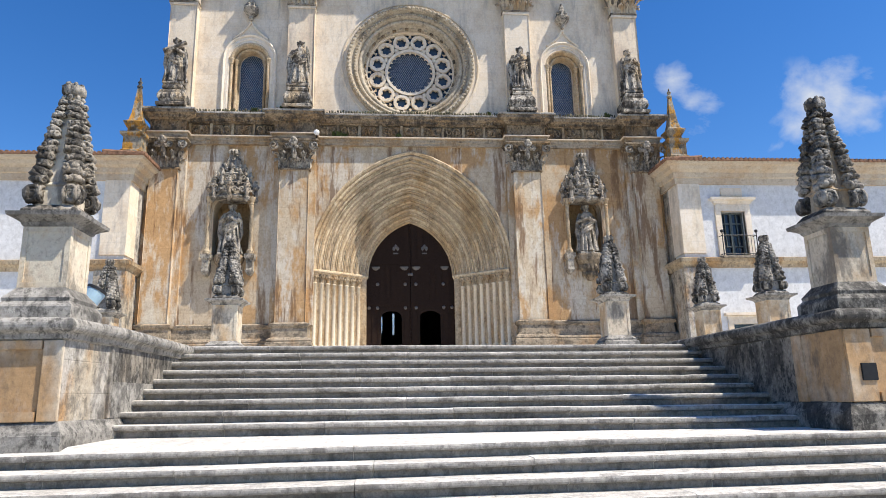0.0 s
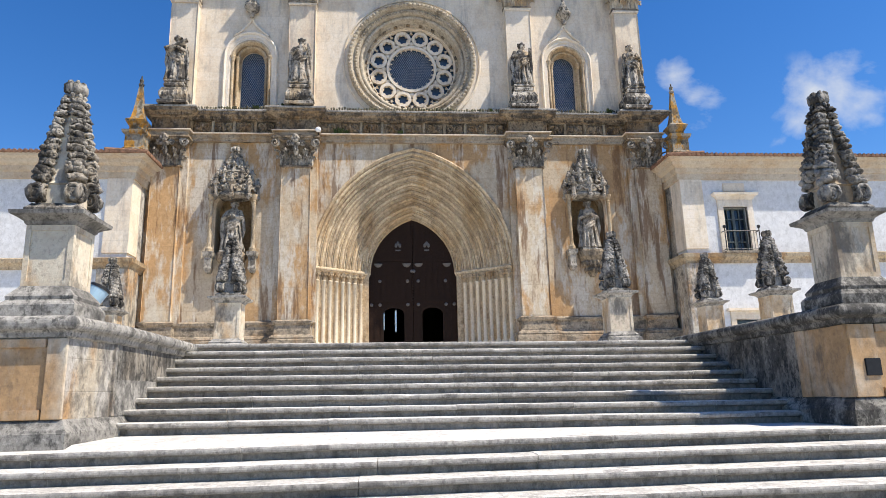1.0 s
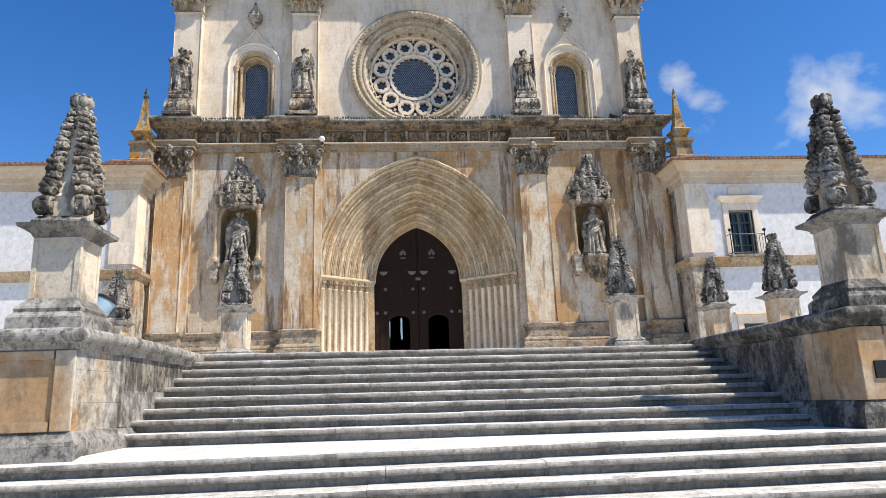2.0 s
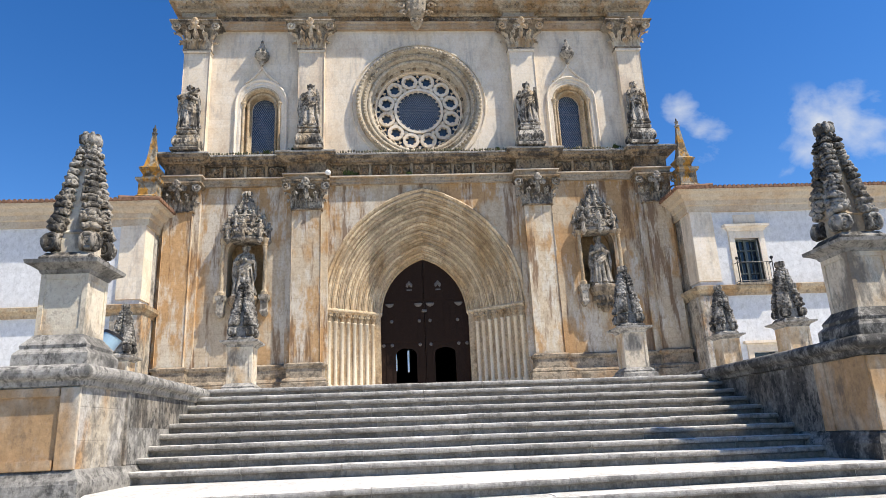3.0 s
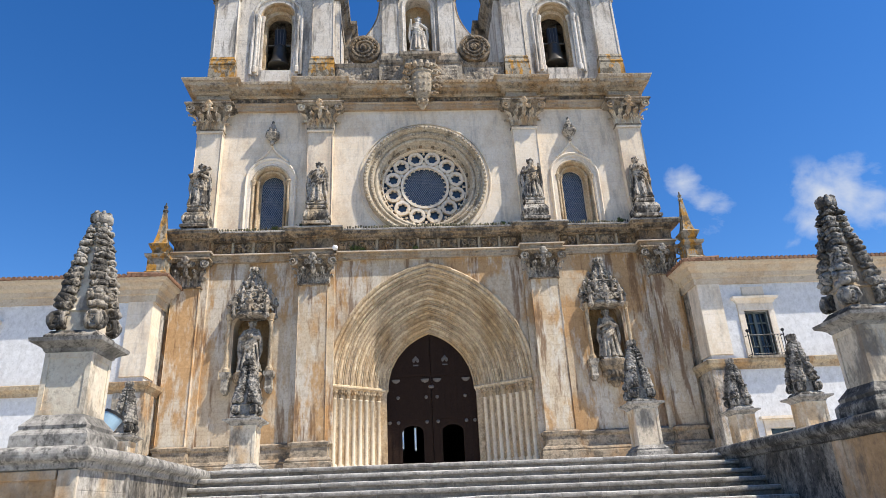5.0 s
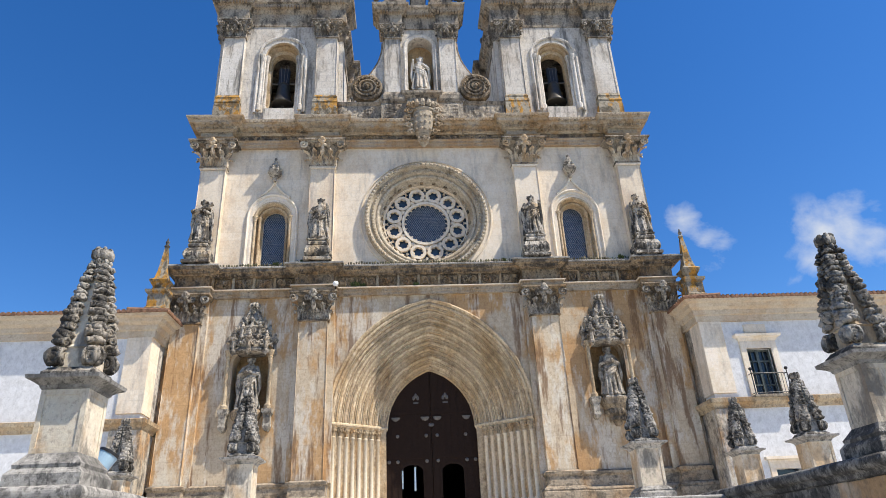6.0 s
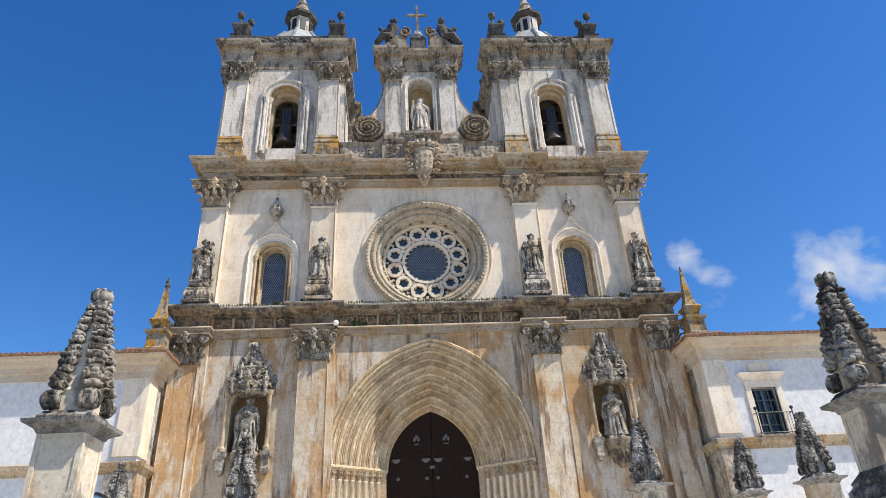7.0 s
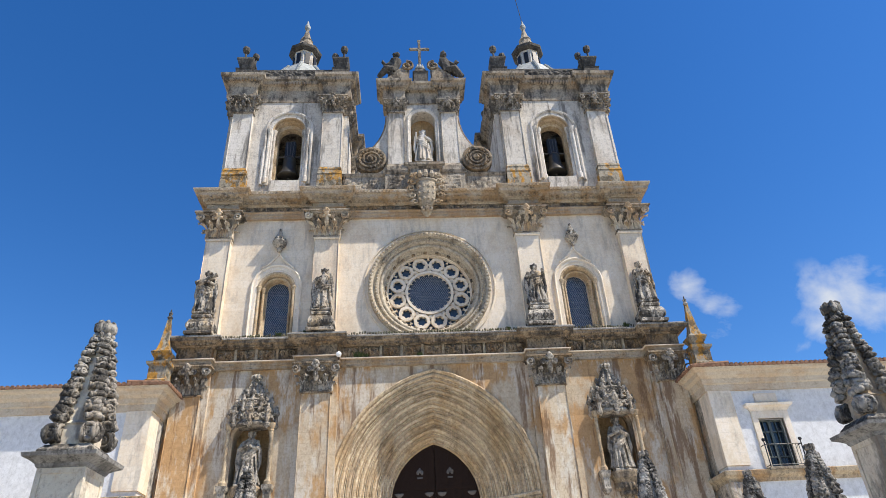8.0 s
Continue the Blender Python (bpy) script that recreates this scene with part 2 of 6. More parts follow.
PEDSTONE = stone("pedestal_stone", (0.70, 0.61, 0.47), (0.55, 0.36, 0.18), (0.15, 0.135, 0.115), (0.46, 0.56), (0.52, 0.62), (0.75, 0.75), streak=0.4, seed=83, patch_scale=1.3, mottle=0.3, bump=0.35, deep=0.84, speckle=0.22)
CANOPY = stone("limestone_canopy", (0.50, 0.45, 0.37), (0.42, 0.31, 0.19), (0.07, 0.062, 0.052), (0.5, 0.62), (0.48, 0.60), (0.6, 0.8), streak=0.7, seed=85, mottle=0.8, bump=0.7)
CORNICE = stone("limestone_cornice", (0.56, 0.47, 0.345), (0.44, 0.28, 0.13), (0.10, 0.083, 0.062), (0.48, 0.60), (0.54, 0.66), (0.75, 0.75), seed=87, mottle=0.32, bump=0.5, streak=2.6, speckle=0.28)
TOWERTRIM = stone("limestone_tower_trim", (0.50, 0.43, 0.33), (0.38, 0.28, 0.18), (0.065, 0.058, 0.05), (0.47, 0.60), (0.49, 0.60), (0.75, 0.85), seed=91, mottle=0.55, bump=0.5, streak=0.3)
FRIEZE = stone("limestone_frieze", (0.42, 0.31, 0.19), (0.34, 0.20, 0.09), (0.07, 0.058, 0.045), (0.46, 0.60), (0.50, 0.62), (0.8, 0.8), seed=89, mottle=0.8, bump=0.8, streak=0.6)
SHAFT = stone("limestone_shaft", (0.70, 0.60, 0.45), (0.58, 0.43, 0.26), (0.26, 0.19, 0.12), (0.50, 0.64), (0.56, 0.70), (0.6, 0.6), streak=0.25, seed=101, mottle=0.12, bump=0.3, deep=0.86, speckle=0.2)
ARCHITRAVE = stone("limestone_architrave", (0.62, 0.49, 0.34), (0.54, 0.34, 0.17), (0.20, 0.15, 0.10), (0.45, 0.58), (0.56, 0.68), (0.75, 0.7), seed=103, mottle=0.2, streak=2.6, speckle=0.25)
FIGURE = stone("statue_stone", (0.54, 0.49, 0.41), (0.44, 0.31, 0.16), (0.045, 0.04, 0.035), (0.54, 0.64), (0.475, 0.545), (0.7, 0.9), streak=0.7, grain=14, bump=0.9, seed=99, mottle=0.85, deep=0.84)
ROSESTONE = stone("limestone_rose", (0.66, 0.57, 0.43), (0.50, 0.38, 0.24), (0.17, 0.14, 0.10), (0.50, 0.64), (0.54, 0.66), (0.7, 0.75), seed=95, mottle=0.36, bump=0.5, streak=0.6, deep=0.7)
WINGTRIM = stone("wing_trim_stone", (0.60, 0.51, 0.385), (0.52, 0.38, 0.24), (0.26, 0.21, 0.15), (0.46, 0.60), (0.56, 0.70), (0.7, 0.6), seed=97, mottle=0.16, streak=3.0, bump=0.3, speckle=0.2, deep=0.86)
TILE = plain("roof_tile", (0.30, 0.165, 0.10), 0.9, 0, 0.55, 5)
WOOD = plain("dark_door_wood", (0.030, 0.018, 0.013), 0.75, 0, 0.4, 20, spec=0.08)
IRON = plain("iron_fitting", (0.16, 0.145, 0.13), 0.55, 0.6)
LEAD = plain("lead_came", (0.30, 0.33, 0.36), 0.6, 0.2)
DARKIRON = plain("dark_iron", (0.03, 0.03, 0.032), 0.5, 0.5)
BRONZE = plain("bell_bronze", (0.085, 0.08, 0.07), 0.5, 0.7)
BLUEPAINT = plain("blue_grey_paint", (0.36, 0.52, 0.64), 0.35, 0, 0.08)
BLACKPL = plain("black_plastic", (0.02, 0.02, 0.022), 0.5)
WHITEPAINT = plain("window_paint", (0.10, 0.12, 0.11), 0.5)
DOMETILE = plain("dome_plaster", (0.42, 0.44, 0.42), 0.75, 0, 0.45, 3)
LEAFGREEN = plain("weed_green", (0.07, 0.10, 0.025), 0.7, 0, 0.5, 30)
LAMPWHITE = plain("white_lamp_cover", (0.8, 0.8, 0.78), 0.35, 0, 0.05)
GRIMY = stone("plinth_stone", (0.44, 0.36, 0.26), (0.34, 0.21, 0.105), (0.10, 0.085, 0.065), (0.48, 0.6), (0.5, 0.6), (0.7, 0.75), streak=1.6, seed=71, mottle=0.5, bump=0.5)
INSIDE = plain("inside_plaster", (0.30, 0.27, 0.23), 0.9)


def glass_mat(name, color, rough=0.12):
    m, nt, bsdf = tree(name)
    pos = nt.nodes.new("ShaderNodeNewGeometry").outputs["Position"]
    n = noise_tex(nt, pos, 3.0, 3, 0.5)
    nt.links.new(mix(nt, ramp(nt, n, 0.3, 0.7), tuple(v * 0.6 for v in color), color), bsdf.inputs["Base Color"])
    bsdf.inputs["Roughness"].default_value = rough
    b = nt.nodes.new("ShaderNodeBump")
    b.inputs["Strength"].default_value, b.inputs["Distance"].default_value = 0.15, 0.02
    nt.links.new(noise_tex(nt, pos, 5.0, 2, 0.5), b.inputs["Height"])
    nt.links.new(b.outputs[0], bsdf.inputs["Normal"])
    return m


# The blue of the sky's reflection is put into the base colour.
GLASS = glass_mat("leaded_glass", (0.06, 0.095, 0.15), 0.22)
FROST, _nt, _b = tree("frosted_glass")
_b.inputs["Base Color"].default_value = (0.95, 0.93, 0.88, 1)
_b.inputs["Roughness"].default_value, _b.inputs["Transmission Weight"].default_value = 0.9, 1.0
PANE = glass_mat("window_pane", (0.02, 0.03, 0.045), 0.05)

# ---- mesh helpers ----


def empty(name, at=(0, 0, 0), label="", category="", group="", kind=""):
    ob = new(name)
    ob.location = at
    ob.empty_display_size = 0.3
    return tagged(ob, label, category, group, kind)


def part(name, bm, material, parent, label="", smooth=False):
    """One mesh under a thing; the bmesh is given in world metres."""
    me = bpy.data.meshes.new(name)
    bmesh.ops.recalc_face_normals(bm, faces=bm.faces)
    if smooth:
        for f in bm.faces:
            f.smooth = True
    bm.to_mesh(me)
    bm.free()
    me.materials.append(material)
    ob = new(name, me)
    if parent:
        ob.parent = parent
        base, up = Vector(), parent
        while up:
            base += Vector(up.location)
            up = up.parent
        me.transform(Matrix.Translation(-base))
    return tagged(ob, label)


def box(bm, x0, x1, y0, y1, z0, z1, bevel=0.0):
    vs = [bm.verts.new((x, y, z)) for x in (x0, x1) for y in (y0, y1) for z in (z0, z1)]
    fs = [bm.faces.new([vs[i] for i in q]) for q in ((0, 1, 3, 2), (4, 6, 7, 5), (0, 4, 5, 1), (2, 3, 7, 6), (0, 2, 6, 4), (1, 5, 7, 3))]
    if bevel:
        es = list({e for f in fs for e in f.edges})
        bmesh.ops.bevel(bm, geom=es, offset=bevel, segments=2, affect="EDGES")
    return bm


def boxed(*a, **k):
    return box(bmesh.new(), *a, **k)


def sweep(bm, path, profile, closed=False):
    """Runs a profile of (out, z) along a plan of (x, y); out is to the right of the way."""
    n = len(path)
    rings = []
    for i, p in enumerate(path):
        p = Vector(p)
        prev = Vector(path[i - 1]) if (i or closed) else None
        nxt = Vector(path[(i + 1) % n]) if (i < n - 1 or closed) else None
        ns = []
        for a, b in ((prev, p), (p, nxt)):
            if a is not None and b is not None:
                d = (b - a).normalized()
                ns.append(Vector((d.y, -d.x)))
        if len(ns) == 2:
            s = ns[0] + ns[1]
            m = s / max(0.2, 1 + ns[0].dot(ns[1]))
        else:
            m = ns[0]
        rings.append([bm.verts.new((p.x + m.x * o, p.y + m.y * o, z)) for o, z in profile])
    for i in range(n if closed else n - 1):
        a, b = rings[i], rings[(i + 1) % n]
        for j in range(len(profile) - 1):
            bm.faces.new((a[j], b[j], b[j + 1], a[j + 1]))
    if closed:
        bm.faces.new(list(reversed([r[-1] for r in rings])))
        bm.faces.new([r[0] for r in rings])
    else:
        bm.faces.new(rings[0])
        bm.faces.new(list(reversed(rings[-1])))
    return bm


def square(cx, cy, hx, hy=None):
    """A plan round which sweep() puts out on the outside."""
    hy = hx if hy is None else hy
    return [(cx - hx, cy - hy), (cx + hx, cy - hy), (cx + hx, cy + hy), (cx - hx, cy + hy)]


def lathe(bm, profile, at, seg=16, squash=1.0):
    """A turned shape: profile of (radius, z) round a vertical axis at (x, y, 0)."""
    rings = [[bm.verts.new((at[0] + r * math.cos(2 * math.pi * k / seg), at[1] + squash * r * math.sin(2 * math.pi * k / seg), z)) for k in range(seg)] for r, z in profile]
    for a, b in zip(rings, rings[1:]):
        for k in range(seg):
            bm.faces.new((a[k], a[(k + 1) % seg], b[(k + 1) % seg], b[k]))
    bm.faces.new(list(reversed(rings[0])))
    bm.faces.new(rings[-1])
    return bm


def ball(bm, c, r, sub=1, scale=(1, 1, 1), turn=None):
    m = Matrix.Translation(c) @ (turn if turn else Matrix.Identity(4)) @ Matrix.Diagonal((*[r * s for s in scale], 1))
    bmesh.ops.create_icosphere(bm, subdivisions=sub, radius=1, matrix=m)
    return bm


def tube(bm, pts, r, seg=6, caps=True):
    """A round rod along points, thick r or one r for each point."""
    rs = r if isinstance(r, (list, tuple)) else [r] * len(pts)
    pts = [Vector(p) for p in pts]
    rings, up = [], None
    for i, p in enumerate(pts):
        d = (pts[min(i + 1, len(pts) - 1)] - pts[max(i - 1, 0)]).normalized()
        if up is None:
            up = Vector((0, 0, 1)) if abs(d.z) < 0.9 else Vector((1, 0, 0))
        u = d.cross(up).normalized()
        v = u.cross(d).normalized()
        up = v
        rings.append([bm.verts.new(p + (u * math.cos(2 * math.pi * k / seg) + v * math.sin(2 * math.pi * k / seg)) * rs[i]) for k in range(seg)])
    for a, b in zip(rings, rings[1:]):
        for k in range(seg):
            bm.faces.new((a[k], a[(k + 1) % seg], b[(k + 1) % seg], b[k]))
    if caps:
        bm.faces.new(list(reversed(rings[0])))
        bm.faces.new(rings[-1])
    return bm


def arch_pts(cx, w, zs, za, n=20, legs=None):
    """Outline of a pointed (or, with za - zs = w, round) arch in x and z, from left to right."""
    h = za - zs
    if h <= w + 1e-6:
        pts = [(cx - w * math.cos(math.pi * k / (2 * n)), zs + h * math.sin(math.pi * k / (2 * n))) for k in range(2 * n + 1)]
    else:
        c = (h * h - w * w) / (2 * w)
        r, top = c + w, math.atan2(h, c)
        left = [(cx + c - r * math.cos(top * k / n), zs + r * math.sin(top * k / n)) for k in range(n + 1)]
        pts = left + [(2 * cx - x, z) for x, z in reversed(left[:-1])]
    if legs is not None:
        pts = [(pts[0][0], legs)] + pts + [(pts[-1][0], legs)]
    return pts


def circle_pts(cx, cz, r, n=48):
    return [(cx + r * math.cos(2 * math.pi * k / n), cz + r * math.sin(2 * math.pi * k / n)) for k in range(n)]


def holed_wall(outer, holes, y0, y1):
    """A wall in the plane of x and z, from y0 back to y1, with openings right through it."""
    bm = bmesh.new()
    loops = []
    for pts in (outer, *holes):
        vs = [bm.verts.new((x, y0, z)) for x, z in pts]
        loops.append(vs)
        for a, b in zip(vs, vs[1:] + vs[:1]):
            bm.edges.new((a, b))
    bmesh.ops.triangle_fill(bm, edges=list(bm.edges), use_beauty=True)
    front = list(bm.faces)
    back = {}
    for vs in loops:
        for v in vs:
            back[v] = bm.verts.new((v.co.x, y1, v.co.z))
    for f in front:
        bm.faces.new([back[v] for v in reversed(f.verts)])
    for vs in loops:
        for a, b in zip(vs, vs[1:] + vs[:1]):
            bm.faces.new((a, b, back[b], back[a]))
    return bm


def band(bm, pts, closed, section):
    """Runs a section of (inward, y) along an outline in x and z; inward is towards the opening."""
    n = len(pts)
    cx = sum(p[0] for p in pts) / n
    rings = []
    for i, p in enumerate(pts):
        a = pts[i - 1] if (i or closed) else p
        b = pts[(i + 1) % n] if (i < n - 1 or closed) else p
        d = Vector((b[0] - a[0], b[1] - a[1])).normalized()
        inn = Vector((d.y, -d.x))
        rings.append([bm.verts.new((p[0] + inn.x * o, y, p[1] + inn.y * o)) for o, y in section])
    m = len(section)
    for i in range(n if closed else n - 1):
        a, b = rings[i], rings[(i + 1) % n]
        for j in range(m - 1):
            bm.faces.new((a[j], b[j], b[j + 1], a[j + 1]))
    return bm


def relief(x0, x1, z0, z1, y, amp, cell, seed, kind=0):
    """Carved scrollwork: a sheet raised in curls and bosses."""
    nx, nz = max(2, int((x1 - x0) / cell)), max(2, int((z1 - z0) / cell))
    bm = bmesh.new()
    rows = []
    for j in range(nz + 1):
        row = []
        for i in range(nx + 1):
            x, z = x0 + (x1 - x0) * i / nx, z0 + (z1 - z0) * j / nz
            h = abs(noise.noise(Vector((x * 3.3 + seed, z * 3.6, seed)))) * 1.6 + 0.5 * abs(noise.noise(Vector((x * 8 + seed, z * 8, 3.0))))
            edge = min(1, 4 * min(i, nx - i) / nx * (x1 - x0) / 0.4, 6 * min(j, nz - j) / nz)
            row.append(bm.verts.new((x, y - amp * min(1, h) * min(1, edge), z)))
        rows.append(row)
    for a, b in zip(rows, rows[1:]):
        for i in range(nx):
            bm.faces.new((a[i], a[i + 1], b[i + 1], b[i]))
    return bm


def fused(balls, sub=3, centre=None):
    """One closed lump that is the union of balls (x, y, z, r) as seen from its centre."""
    c = Vector(centre) if centre else sum((Vector(b[:3]) for b in balls), Vector()) / len(balls)
    bm = bmesh.new()
    bmesh.ops.create_icosphere(bm, subdivisions=sub, radius=1)
    for v in bm.verts:
        d = v.co.normalized()
        best = 0.01
        for x, y, z, r in balls:
            o = Vector((x, y, z)) - c
            t = o.dot(d)
            q = r * r - (o.length_squared - t * t)
            if q > 0:
                best = max(best, t + math.sqrt(q))
        v.co = c + d * best
    return bm

# ---- ground, stairs, terrace ----
RISE, TREAD = 0.165, 0.427
Y_TOP = -15.80           # nosing of the top step
Z_LAND = -9 * RISE       # landing between the two flights
Y_LAND = Y_TOP - 8 * TREAD
Y_LOW = -20.52           # front edge of the landing
N_LOW = 6
Z_GROUND = Z_LAND - N_LOW * RISE
X_L, X_R = -5.14, 4.78   # inner faces of the two stair walls
SLOPE = 0.066


def terrace_z(y):
    return SLOPE * (y - Y_TOP)


bm = bmesh.new()
gy = Y_LOW - (N_LOW - 1) * TREAD
vs = [bm.verts.new(p) for p in ((-600, -600, Z_GROUND), (600, -600, Z_GROUND), (600, gy + 0.5, Z_GROUND), (-600, gy + 0.5, Z_GROUND))]
far = [bm.verts.new(p) for p in ((600, 900, Z_GROUND), (-600, 900, Z_GROUND))]
bm.faces.new(vs)
bm.faces.new((vs[3], vs[2], far[0], far[1]))
tagged(part("ground", bm, SQUARE, None), "unseen paved square before the stairs, darkened to cut bounce light", "ground", kind="structure")

bm = bmesh.new()
pts = [(-30, Y_TOP + 0.35), (30, Y_TOP + 0.35), (30, 6), (-30, 6)]
top = [bm.verts.new((x, y, terrace_z(y) if y < 0 else terrace_z(-0.6))) for x, y in pts]
bot = [bm.verts.new((x, y, Z_GROUND - 0.3)) for x, y in pts]
bm.faces.new(top)
for i in range(4):
    bm.faces.new((bot[i], bot[(i + 1) % 4], top[(i + 1) % 4], top[i]))
tagged(part("terrace", bm, PAVE, None), "pale stone-paved terrace in front of the church", "terrace", kind="structure")

stairs = empty("stairs", (0, Y_TOP, 0), "broad worn grey limestone stairs in two flights", "stairs", kind="structure")
rs = random.Random(4)


TILT = 0.0105           # the upper flight has settled a little to the south


def settle(x):
    return TILT * (X_R - x)


def step_block(x0, x1, y_nose, depth, z_top, name="step_block", lean=0.0):
    """A worn tread block with a rounded nosing; a shallow hollow runs under the nose."""
    bm = bmesh.new()
    n = max(2, int((x1 - x0) / 0.18))
    sect = [(depth, -0.004), (0.10, 0.0), (0.045, -0.003), (0.016, -0.010), (0.002, -0.028), (0.0, -0.05), (0.012, -0.072), (0.05, -0.082), (0.088, -0.092), (0.088, -RISE - 0.16)]
    rings = []
    for i in range(n + 1):
        x = x0 + (x1 - x0) * i / n
        w = noise.noise(Vector((x * 1.4, y_nose * 3.1, 0.3))) * 0.012 + noise.noise(Vector((x * 6, y_nose * 3.1, 5))) * 0.006
        chip = max(0, noise.noise(Vector((x * 2.3, y_nose * 1.7, 9))) - 0.42) * 0.16
        g = 0.005 if i in (0, n) else 0
        rings.append([bm.verts.new((x, y_nose + o + w * (o < 0.3) + (chip if o < 0.05 else 0) + g * (o < 0.3), z_top + dz - (chip * 0.5 if o < 0.06 and dz > -0.06 else 0) + w * 0.3 + lean * settle(x))) for o, dz in sect])
    for a, b in zip(rings, rings[1:]):
        for j in range(len(sect) - 1):
            # below the nose the shaded riser tone, on the nose a half-lit one
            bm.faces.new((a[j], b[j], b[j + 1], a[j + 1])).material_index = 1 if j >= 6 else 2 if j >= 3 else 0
    bm.faces.new(rings[0])
    bm.faces.new(list(reversed(rings[-1])))
    bm.faces.ensure_lookup_table()
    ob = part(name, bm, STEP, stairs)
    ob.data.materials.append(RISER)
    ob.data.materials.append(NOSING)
    return ob


def step_row(x0, x1, y, depth, z, lean=0.0):
    x = x0
    while x < x1 - 0.01:
        e = min(x1, x + rs.uniform(1.3, 2.4))
        if x1 - e < 0.6:
            e = x1
        step_block(x, e - 0.006, y + rs.uniform(-0.008, 0.008), depth, z + rs.uniform(-0.004, 0.004), lean=lean)
        x = e


for i in range(9):
    step_row(X_L, X_R, Y_TOP - i * TREAD, TREAD + 0.14, -i * RISE, 1.0)
step_row(-13.5, 13.5, Y_LOW, 0.6, Z_LAND)
for i in range(1, N_LOW):
    step_row(-13.5, 13.5, Y_LOW - i * TREAD, TREAD + 0.1, Z_LAND - i * RISE)
bm = boxed(-13.4, 13.4, Y_LOW + 0.5, Y_TOP + 0.5, Z_GROUND, Z_LAND - 0.004)
part("core", bm, PAVE, stairs, "stone core of the stairs")
bm = bmesh.new()
grid = [[bm.verts.new((x, y, Z_LAND - 0.002 + settle(x) * f)) for x in (X_L - 2.7, X_L, 0.0, X_R, X_R + 2.7)] for y, f in ((Y_LOW + 0.12, 0.0), (Y_LOW + 0.34, 0.6), (Y_LAND + 0.3, 1.0))]
for a, b in zip(grid, grid[1:]):
    for k in range(4):
        bm.faces.new((a[k], a[k + 1], b[k + 1], b[k]))
ext = bmesh.ops.extrude_face_region(bm, geom=list(bm.faces))
for v in [g for g in ext["geom"] if isinstance(g, bmesh.types.BMVert)]:
    v.co.z -= 0.15
part("landing", bm, PAVE, stairs, "pale worn landing slab")

# ---- stair walls ----


def stair_wall(side):
    """A low wall beside the upper flight, with a broad pier at its front end, moulded base and half-round coping."""
    xi = X_L if side < 0 else X_R
    s = side
    thing = empty("stair_wall", (xi + s * 0.5, -17, Z_LAND), "stained limestone stair wall with weathered half-round coping", "wall", "stair walls")
    yf, yb, ym = -20.22, -13.6, -18.75

    def q(a, b):
        return (xi + a * s, xi + b * s) if s > 0 else (xi + b * s, xi + a * s)
    plan = [(xi, yb), (xi, yf), (xi + s * 2.6, yf), (xi + s * 2.6, ym), (xi + s * 0.9, ym), (xi + s * 0.9, yb)]
    if s < 0:
        plan = [(xi + s * 2.6, yf), (xi - 0.15, yf), (xi, yf + 1.1), (xi, yb), (xi + s * 0.9, yb), (xi + s * 0.9, ym), (xi + s * 2.6, ym)]
    z0 = Z_LAND
    part("wall", sweep(bmesh.new(), plan, [(0, z0 - 0.4), (0, -0.08)], True), WALLSIDE, thing)
    # the right base takes the dark copy to deepen its shade
    part("base", sweep(bmesh.new(), plan, [(0.002, z0 - 0.3), (0.12, z0 - 0.3), (0.12, z0 + 0.2), (0.10, z0 + 0.24), (0.05, z0 + 0.30), (0.03, z0 + 0.34), (0.002, z0 + 0.36)], True), COPING if s < 0 else DARKCOPE, thing, "moulded stone base")
    cop = [(0.01, -0.16), (0.05, -0.14), (0.06, -0.09)]
    cop += [(0.08 + 0.075 * math.sin(math.pi * k / 8), 0.02 - 0.085 * math.cos(math.pi * k / 8)) for k in range(9)] + [(0.0, 0.125)]
    part("coping", sweep(bmesh.new(), plan, cop, True), COPING if s < 0 else DARKCOPE, thing, "half-round lichen-covered coping")
    # raised frames leave a sunk panel on the front and on the inner side of the pier
    a, b = q(0.40, 1.35)
    for name, args in (("panel_frame", (*q(0.0 if s > 0 else 0.15, 0.38), yf - 0.05, yf + 0.02, z0 + 0.36, -0.16)), ("panel_frame", (*q(1.37, 1.7), yf - 0.05, yf + 0.02, z0 + 0.36, -0.16)),
                       ("panel_rail", (a, b, yf - 0.05, yf + 0.02, -0.27, -0.16)), ("panel_rail", (a, b, yf - 0.05, yf + 0.02, z0 + 0.36, z0 + 0.48))):
        part(name, boxed(*args, bevel=0.008), PIERSTONE, thing)
    part("panel", boxed(a - 0.01, b + 0.01, yf - 0.012, yf + 0.02, z0 + 0.47, -0.26), PIERSTONE, thing, "sunk ochre-stained panel")
    part("panel", boxed(*q(1.72, 2.58), yf - 0.012, yf + 0.02, z0 + 0.38, -0.17), PIERSTONE, thing)
    xs = (xi - 0.03, xi + 0.02)
    for y0, y1 in ((yf - 0.02, yf + 0.26), (yf + 0.86, yf + 1.1)) if s > 0 else ((yf + 1.0, yf + 1.1),):
        part("panel_frame", boxed(*xs, y0, y1, z0 + 0.36, -0.16, bevel=0.006), PIERSTONE if s > 0 else WALLSIDE, thing)
    if s > 0:
        part("panel", boxed(xi - 0.012, xi + 0.02, yf + 0.26, yf + 0.86, z0 + 0.37, -0.17), PIERSTONE, thing)
    rw = random.Random(9)
    for row in range(4):
        za, zb = z0 + 0.36 + row * 0.245, z0 + 0.36 + (row + 1) * 0.245
        y = yf + 1.12
        while y < yb - 0.05:
            e = min(yb, y + rw.uniform(0.6, 1.15))
            o = rw.uniform(0.014, 0.020)
